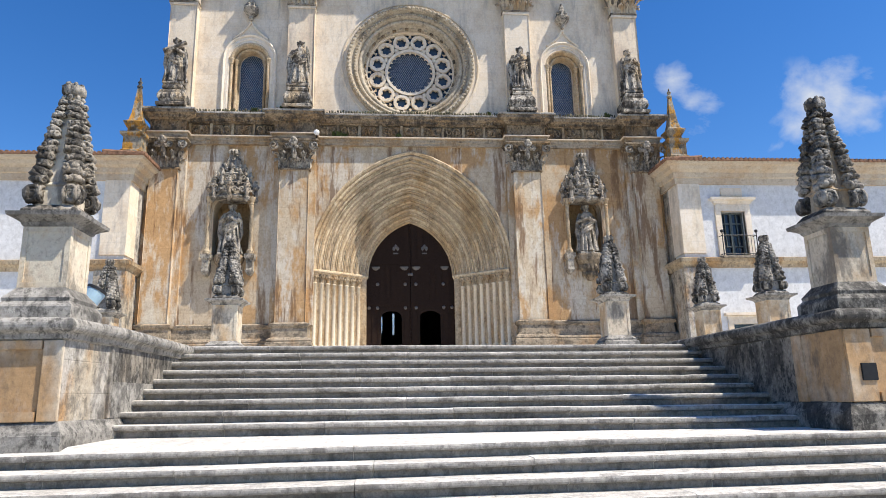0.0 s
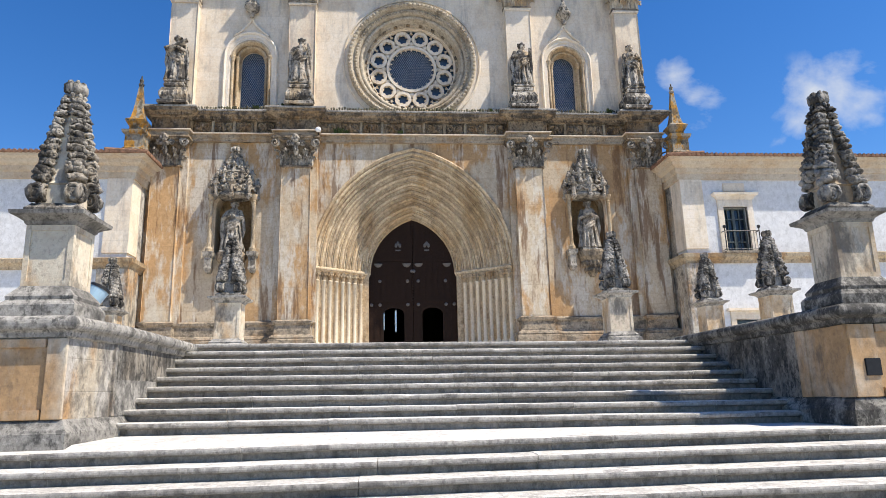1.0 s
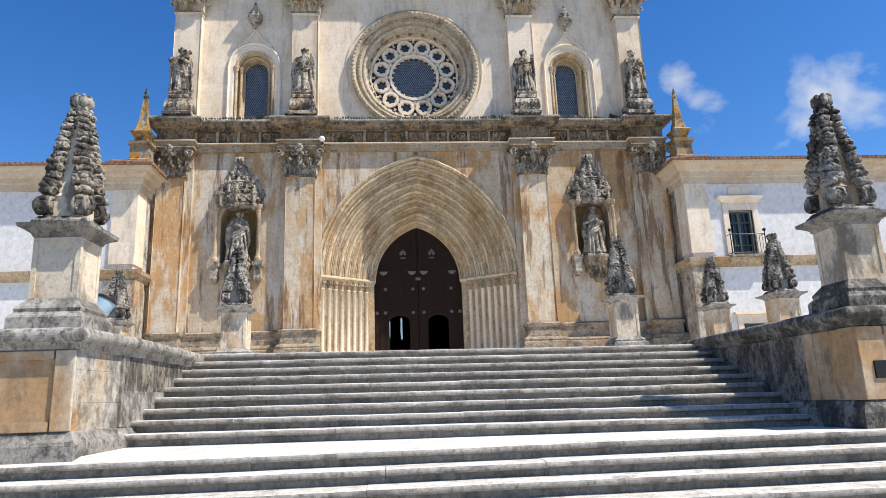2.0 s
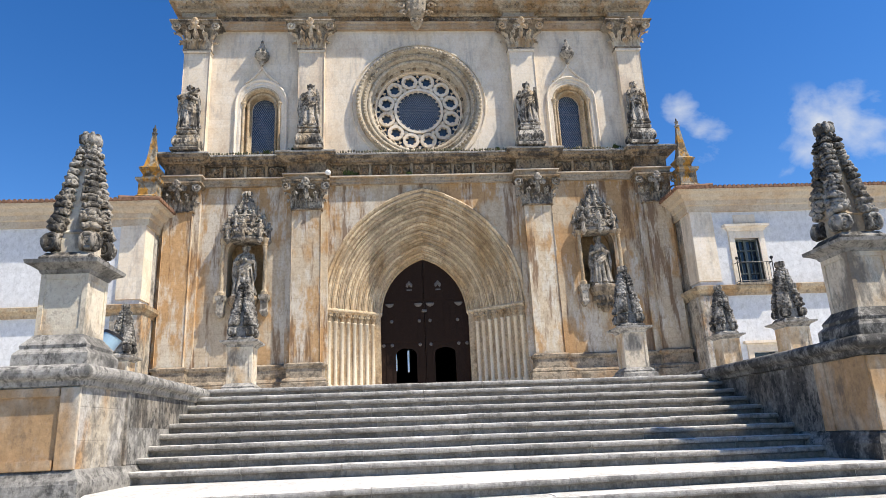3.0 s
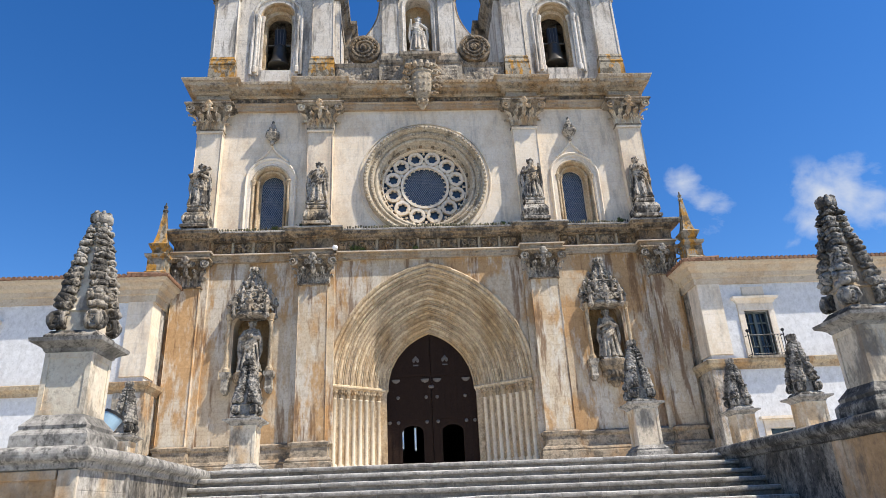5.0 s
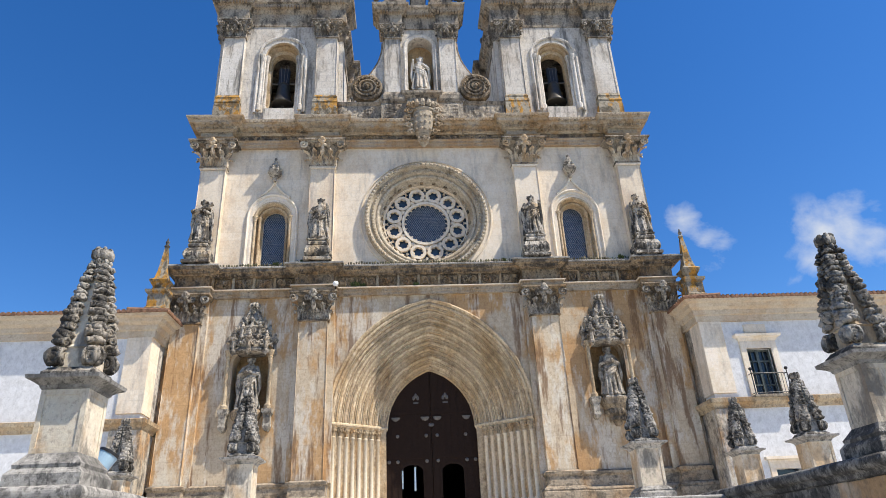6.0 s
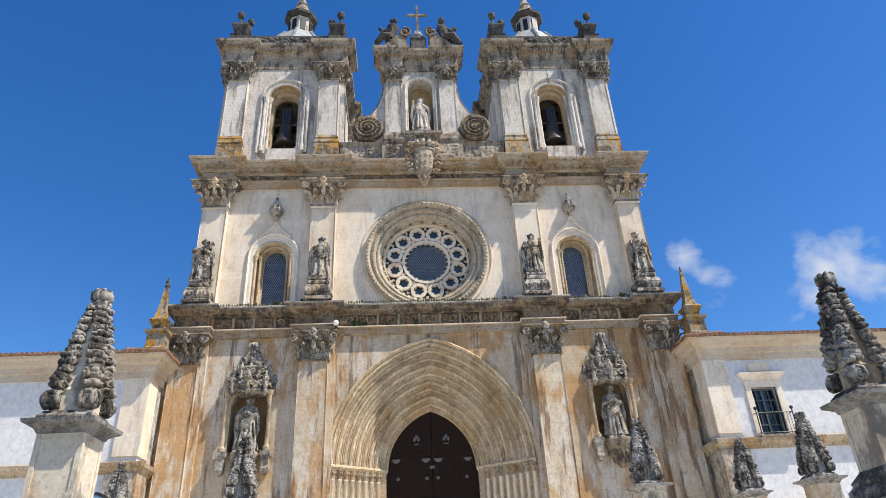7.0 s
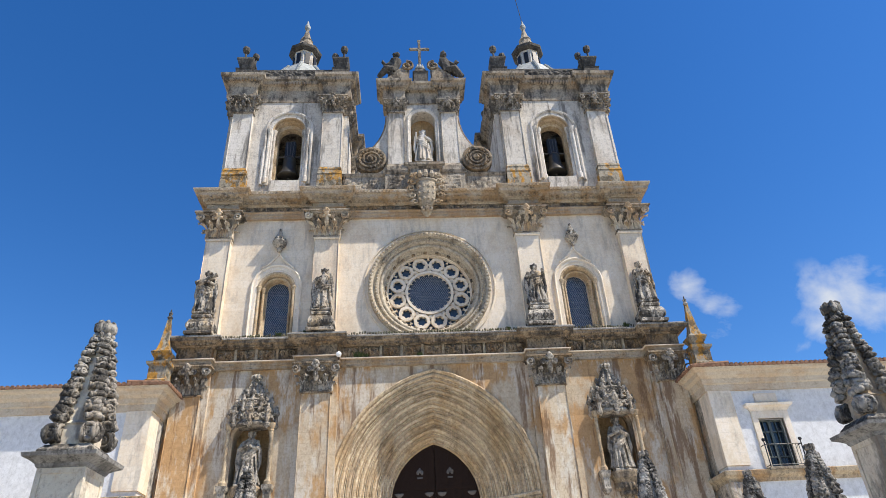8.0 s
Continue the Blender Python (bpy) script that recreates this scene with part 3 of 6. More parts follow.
            # dark upper left rows paint the coping's shadow; right rows are all shaded
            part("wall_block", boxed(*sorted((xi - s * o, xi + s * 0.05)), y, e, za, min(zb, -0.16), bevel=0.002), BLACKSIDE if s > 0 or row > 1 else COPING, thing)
            y = e
    return thing


stair_wall(-1)
wall_r = stair_wall(1)
part("plaque", boxed(X_R + 0.17, X_R + 0.39, -20.29, -20.26, -0.85, -0.62, bevel=0.006), DARKIRON, wall_r, "small dark metal plaque")

# ---- pinnacles ----


def curl(bm, start, out, up, size, thick, turns=1.25, n=13):
    """A leaf tip that rises from start, leans out and rolls over into a scroll."""
    out, up, start = Vector(out).normalized(), Vector(up).normalized(), Vector(start)
    c = start + out * size
    pts, rad = [], []
    for k in range(n):
        f = k / (n - 1)
        a = math.pi - f * turns * 2 * math.pi
        r = size * (1 - 0.72 * f)
        pts.append(c + out * (r * math.cos(a)) + up * (r * math.sin(a)))
        rad.append(thick * (1 - 0.35 * f))
    tube(bm, pts, rad, 6)


def crocket_mesh(key):
    """A weathered crocket: a broad lobed leaf that lies out flat and droops at its tips."""
    rc = random.Random(100 + key)
    bm = bmesh.new()
    j = lambda q: rc.uniform(-q, q)
    ball(bm, (-0.01, 0, 0.0), 0.105, 2, (1.0, 1.12, 0.50), Matrix.Rotation(radians(-14), 4, "Y"))
    ball(bm, (0.065 + j(0.01), j(0.012), -0.030), 0.050, 2, (0.9, 1.3, 0.95))
    for s in (-1, 1):
        ball(bm, (0.02 + j(0.01), s * 0.085, -0.022), 0.046, 2, (1.1, 0.9, 0.95))
        curl(bm, (-0.06, s * 0.095, -0.03), (1, s * 0.3, 0), (0, 0, 1), 0.052 + j(0.006), 0.024, 1.3, 12)
    for v in bm.verts:
        v.co += v.co.normalized() * 0.026 * noise.noise(v.co * 20 + Vector((key * 5, 0, 0)))
    me = bpy.data.meshes.new("crocket")
    bm.to_mesh(me)
    bm.free()
    me.materials.append(DARKCARVED)
    for p in me.polygons:
        p.use_smooth = True
    return me


CROCKETS = [crocket_mesh(k) for k in range(4)]


def pinnacle(at, ped=(0.42, 0.80, 0.17, 0.455), hp=2.0, w=0.285, label="", foot=COPING, n=12, fine=1.0, face=PEDSTONE):
    """A crocketed obelisk on a panelled pedestal. ped: heights of base, die and cap, and half width of the cap."""
    thing = empty("pinnacle", at, label, "pinnacle", "stair pinnacles")
    x, y, z = at
    hb, hd, hc, wc = ped
    wd = wc * 0.66
    sq = square(x, y, wd)
    part("pedestal_base", sweep(bmesh.new(), sq, [(0, z - 0.05), (0.16, z - 0.05), (0.16, z + hb * 0.38), (0.14, z + hb * 0.45), (0.10, z + hb * 0.55), (0.11, z + hb * 0.66), (0.07, z + hb * 0.78), (0.03, z + hb * 0.9), (0, z + hb)], True), foot, thing)
    z1 = z + hb
    part("die", boxed(x - wd + 0.015, x + wd - 0.015, y - wd + 0.015, y + wd - 0.015, z1 - 0.02, z1 + hd), PEDSTONE, thing, "square pedestal block with sunk panels")
    bm = bmesh.new()
    fw = wd * 0.22
    for s in (-1, 1):
        for t in (-1, 1):
            box(bm, *sorted((x + s * wd, x + s * (wd - fw))), *sorted((y + t * wd, y + t * (wd - fw))), z1, z1 + hd)
    for za, zb in ((z1, z1 + 0.07), (z1 + hd - 0.07, z1 + hd)):
        for s in (-1, 1):
            box(bm, x - wd + fw, x + wd - fw, *sorted((y + s * wd, y + s * (wd - 0.04))), za, zb)
            box(bm, *sorted((x + s * wd, x + s * (wd - 0.04))), y - wd + fw, y + wd - fw, za, zb)
    part("panel_frame", bm, PEDSTONE, thing)
    z2 = z1 + hd
    part("cap", sweep(bmesh.new(), sq, [(0, z2), (0.02, z2 + 0.02), (0.03, z2 + hc * 0.3), (0.08, z2 + hc * 0.5), (wc - wd, z2 + hc * 0.72), (wc - wd + 0.01, z2 + hc), (wc - wd - 0.05, z2 + hc + 0.015), (-0.1, z2 + hc + 0.05)], True), COPING, thing, "projecting weathered cap stone")
    z3 = z2 + hc
    part("plinth", sweep(bmesh.new(), square(x, y, w), [(0, z3), (0.06, z3), (0.06, z3 + 0.06), (0.02, z3 + 0.1), (0, z3 + 0.13)], True), DARKCARVED, thing)
    z4 = z3 + 0.1
    zt = z3 + hp
    bm = bmesh.new()
    prof = [(w * 0.82, z4), (w * 0.80, z4 + 0.30), (w * 0.88, z4 + 0.32), (w * 0.78, z4 + 0.36), (w * 0.24, zt - 0.2)]
    rings = [[bm.verts.new((x + sx * r, y + sy * r, zz)) for sx, sy in ((-1, -1), (1, -1), (1, 1), (-1, 1))] for r, zz in prof]
    for a, b in zip(rings, rings[1:]):
        for k in range(4):
            bm.faces.new((a[k], a[(k + 1) % 4], b[(k + 1) % 4], b[k]))
    bm.faces.new(rings[-1])
    part("obelisk", bm, face, thing, "tapering four-sided stone shaft")
    rc = random.Random(int(abs(x) * 10))
    for sx, sy in ((-1, -1), (1, -1), (1, 1), (-1, 1)):
        for k in range(n):
            f = k / (n - 1)
            zz = z4 + 0.42 + f * (zt - 0.33 - z4 - 0.42)
            rad = w * (0.78 + (0.24 - 0.78) * (zz - z4 - 0.36) / (zt - 0.2 - z4 - 0.36))
            ob = new("crocket", CROCKETS[rc.randrange(4)])
            ob.parent = thing
            ob.location = (sx * rad, sy * rad, zz - z)
            sc = fine * (1.22 - 0.46 * f) * rc.uniform(0.9, 1.12)
            ob.scale = (sc, sc * 0.9, sc * rc.uniform(0.85, 1.05))
            ob.rotation_euler = (rc.uniform(-0.3, 0.3), rc.uniform(-0.3, 0.3), math.atan2(sy, sx) + rc.uniform(-0.3, 0.3))
        cx, cy = x + sx * w * 0.80, y + sy * w * 0.80
        q = w / 0.34
        bm = ball(bmesh.new(), (cx, cy, z4 + 0.17), 0.125 * q, 2, (1, 1, 1.15))
        for ax in (0, 1):
            for side in (-1, 1):
                off = Vector((0.09 * q * side, 0, 0)) if ax else Vector((0, 0.09 * q * side, 0))
                flat = Vector((0, sy, 0)) if ax else Vector((sx, 0, 0))
                c = Vector((cx, cy, z4 + 0.17)) + off + flat * 0.02
                pts = [c + flat * ((0.135 - 0.0056 * k) * q * math.cos(2.6 - 0.55 * k)) + Vector((0, 0, (0.15 - 0.006 * k) * q * math.sin(2.6 - 0.55 * k))) for k in range(21)]
                tube(bm, pts, [0.042 * q * (1 - 0.018 * k) for k in range(21)], 6)
        for v in bm.verts:
            v.co += (v.co - Vector((cx, cy, z4 + 0.17))) * 0.12 * noise.noise(v.co * 14)
        part("scroll", bm, DARKCARVED, thing, smooth=True)
    bm = ball(bmesh.new(), (x, y, zt - 0.16), 0.10, 2, (1, 1, 1.6))
    crown = part("finial", bm, DARKCARVED, thing, "carved crown finial", smooth=True)
    for a in range(14):
        an = a * math.pi / 7 + 0.3
        d = (math.cos(an), math.sin(an), 0)
        bm = bmesh.new()
        if a % 2:
            ball(bm, (x + 0.085 * d[0], y + 0.085 * d[1], zt - 0.13), 0.072, 2, (1, 1, 1.35))
            curl(bm, (x + 0.06 * d[0], y + 0.06 * d[1], zt - 0.08), d, (0, 0, 1), 0.045, 0.032, 0.9, 9)
        else:
            curl(bm, (x + 0.05 * d[0], y + 0.05 * d[1], zt - 0.27), d, (0, 0, 1), 0.045, 0.036, 0.9)
        for v in bm.verts:
            v.co += (v.co - Vector((x, y, zt - 0.13))) * 0.12 * noise.noise(v.co * 16)
        part("finial_leaf", bm, DARKCARVED, crown, smooth=True)
    return thing


pinnacle((-5.75, -19.72, 0.11), label="crocketed stone pinnacle on a stained panelled pedestal at the stairs")
pinnacle((5.30, -19.72, 0.11), label="crocketed stone pinnacle on a pale panelled pedestal at the stairs", foot=DARKCOPE)
TP = dict(ped=(0.30, 1.0, 0.17, 0.52), hp=1.93, w=0.30, n=13, fine=1.2, face=COPING)
for px, py in ((-5.85, -9.6), (5.45, -9.6), (10.45, -9.6), (10.75, -4.9), (-11.1, -4.9)):
    pinnacle((px, py, terrace_z(py)), label="grey crocketed stone pinnacle on a pedestal on the terrace", **TP)

# floodlight behind the wall pier
lx, ly, lz = -6.02, -18.2, 0.12
lamp = empty("floodlight", (lx, ly, lz), "blue-grey cylindrical floodlight on the stair wall", "floodlight")
d = Vector((0.32, 0.20, 0.70)).normalized()
bm = tube(bmesh.new(), [Vector((lx, ly, lz + 0.36)) + d * t for t in (0, 0.03, 0.33, 0.35)], [0.10, 0.125, 0.15, 0.155], 20)
part("housing", bm, BLUEPAINT, lamp, smooth=False)
part("rim", tube(bmesh.new(), [Vector((lx, ly, lz + 0.36)) + d * t for t in (0.345, 0.39)], 0.16, 20), BLACKPL, lamp)
bm = tube(bmesh.new(), [(lx + 0.07, ly - 0.17, lz + 0.52), (lx, ly - 0.17, lz), (lx, ly + 0.17, lz), (lx + 0.07, ly + 0.17, lz + 0.52)], 0.018)
part("bracket", bm, BLACKPL, lamp)

# ---- church ----
XC = -0.12
ZF = terrace_z(-0.6)
church = empty("church", (XC, 0, ZF), "weathered limestone church front with two bell towers", "church")


def cx_(v):
    return XC + v


def rough_up(bm, amp, scale):
    for v in bm.verts:
        p = v.co * scale
        v.co += Vector((noise.noise(p), noise.noise(p + Vector((7, 1, 0))), noise.noise(p + Vector((0, 3, 9))))) * amp


def leaf(target, at, out, w, h, curl, seed):
    """An acanthus leaf that stands against a bell and curls out at its tip."""
    out = Vector((out[0], out[1], 0)).normalized()
    side = Vector((-out.y, out.x, 0))
    bm = bmesh.new() if isinstance(target, list) else target
    rows = []
    for i in range(8):
        v = i / 7
        reach = curl * v ** 3
        z = h * (v - 0.25 * max(0, v - 0.75) * 4 * v)
        width = w * (0.75 + 0.25 * math.sin(v * 9)) * (1 - 0.55 * v ** 3)
        row = []
        for k in range(5):
            u = (k - 2) / 2
            ridge = 0.05 * (1 - abs(u)) + 0.03 * (k == 2) - 0.02 * (k % 2)
            row.append(bm.verts.new(Vector(at) + side * (u * width) + out * (reach + ridge + 0.012 * noise.noise(Vector((u * 3 + seed, v * 6, seed)))) + Vector((0, 0, z - 0.05 * abs(u) * v))))
        rows.append(row)
    for a, b in zip(rows, rows[1:]):
        for k in range(4):
            bm.faces.new((a[k], a[k + 1], b[k + 1], b[k]))
    # underside of the curled tip
    tip = rows[-1]
    low = [bm.verts.new(v.co - out * 0.02 - Vector((0, 0, 0.10))) for v in tip]
    for k in range(4):
        bm.faces.new((tip[k], tip[k + 1], low[k + 1], low[k]))
    if isinstance(target, list):
        target.append(bm)


def capital(parent, x, hw, yf, z0, z1, mat, depth=0.5, bloom=0.42, core=None):
    """A Corinthian pilaster capital: rows of leaves, corner scrolls, a rosette and a stepped abacus."""
    bm = bmesh.new()
    leaves = []
    rolls = []
    h = z1 - z0
    plan = [(x - hw, yf + depth), (x - hw, yf), (x + hw, yf), (x + hw, yf + depth)]
    sweep(bm, plan, [(-0.1, z0), (0.07, z0), (0.08, z0 + 0.05), (0.0, z0 + 0.09), (0.0, z0 + h * 0.45), (bloom * 0.3, z0 + h * 0.82), (bloom * 0.35, z0 + h * 0.84), (bloom * 0.75, z0 + h * 0.88), (bloom * 0.8, z0 + h * 0.94), (bloom * 0.95, z0 + h * 0.95), (bloom * 0.95, z1), (-0.1, z1)])
    for k in range(4):
        leaf(leaves, (x - hw + (k + 0.5) * hw / 2, yf - 0.01, z0 + 0.08), (0, -1), hw * 0.30, h * 0.44, 0.24, k)
    for k in range(3):
        leaf(leaves, (x - hw * 0.67 + k * hw * 0.67, yf - 0.0, z0 + 0.1), (0, -1), hw * 0.31, h * 0.68, bloom * 0.80, k + 5)
    for s in (-1, 1):
        leaf(leaves, (x + s * hw * 0.98, yf + 0.02, z0 + 0.1), (s, -1), hw * 0.26, h * 0.66, bloom * 0.85, 11 + s)
        leaf(leaves, (x + s * hw * 0.98, yf + 0.02, z0 + 0.08), (s, -0.6), hw * 0.2, h * 0.42, 0.2, 14 + s)
        leaf(leaves, (x + s * hw, yf + depth * 0.6, z0 + 0.08), (s, 0), hw * 0.25, h * 0.5, bloom * 0.5, 17 + s)
        for u, w_ in ((1.0, 1.0), (0.42, -0.7)):
            c = Vector((x + s * (hw * u + bloom * 0.55 * (u > 0.9)), yf - bloom * (0.62 if u > 0.9 else 0.5), z0 + h * (0.78 if u > 0.9 else 0.80)))
            rad = 0.2 * h / 1.3 * (1 if u > 0.9 else 0.75)
            pts = [c + Vector((s * w_ * rad * (1 - 0.035 * k) * math.cos(k * 0.5 + 1.2), -0.006 * k, rad * (1 - 0.035 * k) * math.sin(k * 0.5 + 1.2))) for k in range(22)]
            one = bmesh.new()
            rolls.append(("scroll", one))
            tube(one, pts, [0.06 * h / 1.3 * (1 - 0.02 * k) for k in range(22)], 6)
            ball(one, c, rad * 0.35, 1)
    one = bmesh.new()
    rolls.append(("rosette", one))
    petals = [(x + 0.12 * math.cos(k * math.pi / 3), yf - bloom * 0.92, z0 + h * 0.9 + 0.12 * math.sin(k * math.pi / 3), 0.08) for k in range(6)]
    one = fused(petals + [(x, yf - bloom * (0.45 + 0.5 * v), z0 + h * (0.42 + 0.56 * v), 0.10 + 0.04 * math.sin(9 * v)) for v in (0, 0.25, 0.5, 0.75, 1.0)] + [(x + e * 0.13, yf - bloom * 0.8, z0 + h * 0.72, 0.09) for e in (-1, 1)], 4)
    rolls[-1] = ("rosette", one)
    rough_up(bm, 0.022, 7)
    # where given, a darker core paints the shade between the leaves
    cap = part("capital", bm, core or mat, parent, "deeply carved leafy capital", smooth=False)
    holder = cap if parent == church else parent
    for nm, one in rolls:
        rough_up(one, 0.022, 7)
        part(nm, one, mat, holder)
    for lf in leaves:
        rough_up(lf, 0.022, 7)
        part("leaf", lf, mat, holder)
    return cap


def pilaster(parent, x, hw, yf, yb, z0, z1, mat, panel=True):
    """A flat pilaster, its face sunk inside a plain raised border."""
    bm = boxed(x - hw, x + hw, yf, yb, z0, z1)
    if panel:
        front = [f for f in bm.faces if f.normal.y < -0.9 or f.calc_center_median().y < yf + 1e-4]
        bmesh.ops.inset_region(bm, faces=front, thickness=hw * 0.2)
        bmesh.ops.inset_region(bm, faces=front, thickness=0.012)
        for f in front:
            for v in f.verts:
                v.co.y += 0.035
    return part("pilaster", bm, mat, parent)


def plan_path(xend, yback, ybase, ress, yr):
    pts = [(-xend, yback)]
    xs = sorted(ress)
    for i, (c, hw) in enumerate(xs):
        a, b = c - hw, c + hw
        if i == 0 and a <= -xend + 0.02:
            pts.append((-xend, yr))
        else:
            if len(pts) == 1:
                pts.append((-xend, ybase))
            pts += [(a, ybase), (a, yr)]
        if i == len(xs) - 1 and b >= xend - 0.02:
            pts += [(xend, yr)]
        else:
            pts += [(b, yr), (b, ybase)]
    if pts[-1][1] == ybase:
        pts.append((xend, ybase))
    pts.append((xend, yback))
    return [(cx_(a), b) for a, b in pts]


# lower wall with the portal and the two niches cut through its front
PX = cx_(-0.06)
W0, W1, ZS, ZA0, ZA1, YD = 4.42, 2.05, 4.58, 10.05, 7.27, 1.72
outer = [(cx_(-11.3), ZF - 0.3)] + [(x, z) for x, z in arch_pts(PX, W0, ZS, ZA0, 24, ZF - 0.3)] + [(cx_(11.3), ZF - 0.3), (cx_(11.3), 10.6), (cx_(-11.3), 10.6)]
niches = [arch_pts(cx_(s * 8.0), 0.78, 7.3, 8.08, 8, 5.25) for s in (-1, 1)]
part("wall", holed_wall(outer, niches, 0.0, 0.75), LOWER, church, "ochre-stained lower wall")
for s in (-1, 1):
    part("niche_back", boxed(cx_(s * 8.0) - 0.9, cx_(s * 8.0) + 0.9, 0.752, 1.0, 4.9, 8.2), ORANGE, church)
    part("side_wall", boxed(*sorted((cx_(s * 11.3), cx_(s * 10.6))), 0.755, 12, ZF - 0.3, 20.0), LOWER, church)

# portal: splayed jambs with shafts, and nine moulded orders of the pointed arch
NO = 9
portal = empty("portal", (0, 0, 0))
portal.parent = church
portal.location = (PX - XC, 0, 0)
tagged(portal, "pointed portal of nine moulded orders on slender shafts")
for k in range(NO):
    f, g = k / NO, (k + 1) / NO
    w, y0, za = W0 + (W1 - W0) * f, YD * f, ZA0 + (ZA1 - ZA0) * f
    dw, dy = (W0 - W1) / NO + 0.07, YD / NO
    sect = [(-0.02, y0 + 0.02)]
    if k == 0:
        sect = [(-0.16, 0.02), (-0.16, -0.08), (-0.10, -0.12), (-0.04, -0.08), (0.0, 0.0)]
    for mid, r, back in ((0.085, 0.080, 0.04), (0.212, 0.034, 0.10)):
        sect += [(mid - r * math.cos(i * math.pi / 6), y0 + back - r * math.sin(i * math.pi / 6)) for i in range(7)]
        sect += [(mid + r + 0.004, y0 + back + 0.09)]
    sect += [(0.262, y0 + 0.19), (0.266, y0 + 0.07), (0.290, y0 + 0.06), (0.296, y0 + 0.16), (dw, y0 + dy + 0.05)]
    curve = arch_pts(PX, w, ZS, za, 28)
    part("archivolt", band(bmesh.new(), curve, False, [(o + 0.012, y + 0.012) for o, y in sect]), ARCH, portal)
    for j in range(14):
        jit = rs.uniform(-0.012, 0.014)
        seg = curve[j * 4:j * 4 + 5]
        part("voussoir", band(bmesh.new(), seg, False, [(o + jit, y + jit) for o, y in sect]), ARCH, portal)
for s in (-1, 1):
    plan = [(PX + s * 4.9, 0.756), (PX + s * W0, 0.756), (PX + s * W0, 0.0)]
    for k in range(NO):
        f, g = k / NO, (k + 1) / NO
        plan += [(PX + s * (W0 + (W1 - W0) * g), YD * f + 0.02), (PX + s * (W0 + (W1 - W0) * g), YD * g + 0.02)]
    plan += [(PX + s * W1, 2.3), (PX + s * 4.9, 2.3)]
    bm = bmesh.new()
    lo, hi = [bm.verts.new((x, y, ZF - 0.3)) for x, y in plan], [bm.verts.new((x, y, ZS + 0.02)) for x, y in plan]
    bm.faces.new(lo), bm.faces.new(hi)
    for i in range(len(plan)):
        j = (i + 1) % len(plan)
        bm.faces.new((lo[i], lo[j], hi[j], hi[i]))
    part("jamb", bm, ARCH, portal)
    a, b = (PX - s * 0 + s * W0, -0.03), (PX + s * W1, YD)
    line = [a, b] if s < 0 else [b, a]
    part("impost", sweep(bmesh.new(), line, [(-0.2, ZS - 0.14), (0.02, ZS - 0.13), (0.10, ZS - 0.05), (0.13, ZS), (0.13, ZS + 0.06), (0.05, ZS + 0.12), (-0.2, ZS + 0.12)]), ARCH, portal)
    for k in range(8):
        f = (k + 0.62) / NO
        sx, sy = PX + s * (W0 + (W1 - W0) * f) , YD * (k + 0.4) / NO
        bm = lathe(bmesh.new(), [(0.17, ZF), (0.17, ZF + 0.22), (0.14, ZF + 0.26), (0.15, ZF + 0.32), (0.10, ZF + 0.38), (0.096, ZS - 0.55), (0.115, ZS - 0.53), (0.10, ZS - 0.48)], (sx, sy), 12)
        part("shaft", bm, SHAFT, portal, smooth=True)
        bm = lathe(bmesh.new(), [(0.10, ZS - 0.48), (0.11, ZS - 0.36), (0.16, ZS - 0.2), (0.19, ZS - 0.12)], (sx, sy), 8)
        for a in range(5):
            an = math.pi + s * 0.4 + a * math.pi / 4
            ball(bm, (sx + 0.14 * math.cos(an), sy + 0.14 * math.sin(an), ZS - 0.24), 0.05, 1, (1, 1, 1.4))
        part("shaft_capital", bm, TRIM, portal)

# door leaves with two wickets
door = empty("door_1", (PX, YD, ZF), "tall dark wooden church door with iron bosses and open wickets", "door", kind="structure")
half = [p for p in arch_pts(PX, W1 + 0.12, ZS, ZA1 + 0.15, 20, ZF)]
left = [p for p in half if p[0] <= PX + 1e-6]
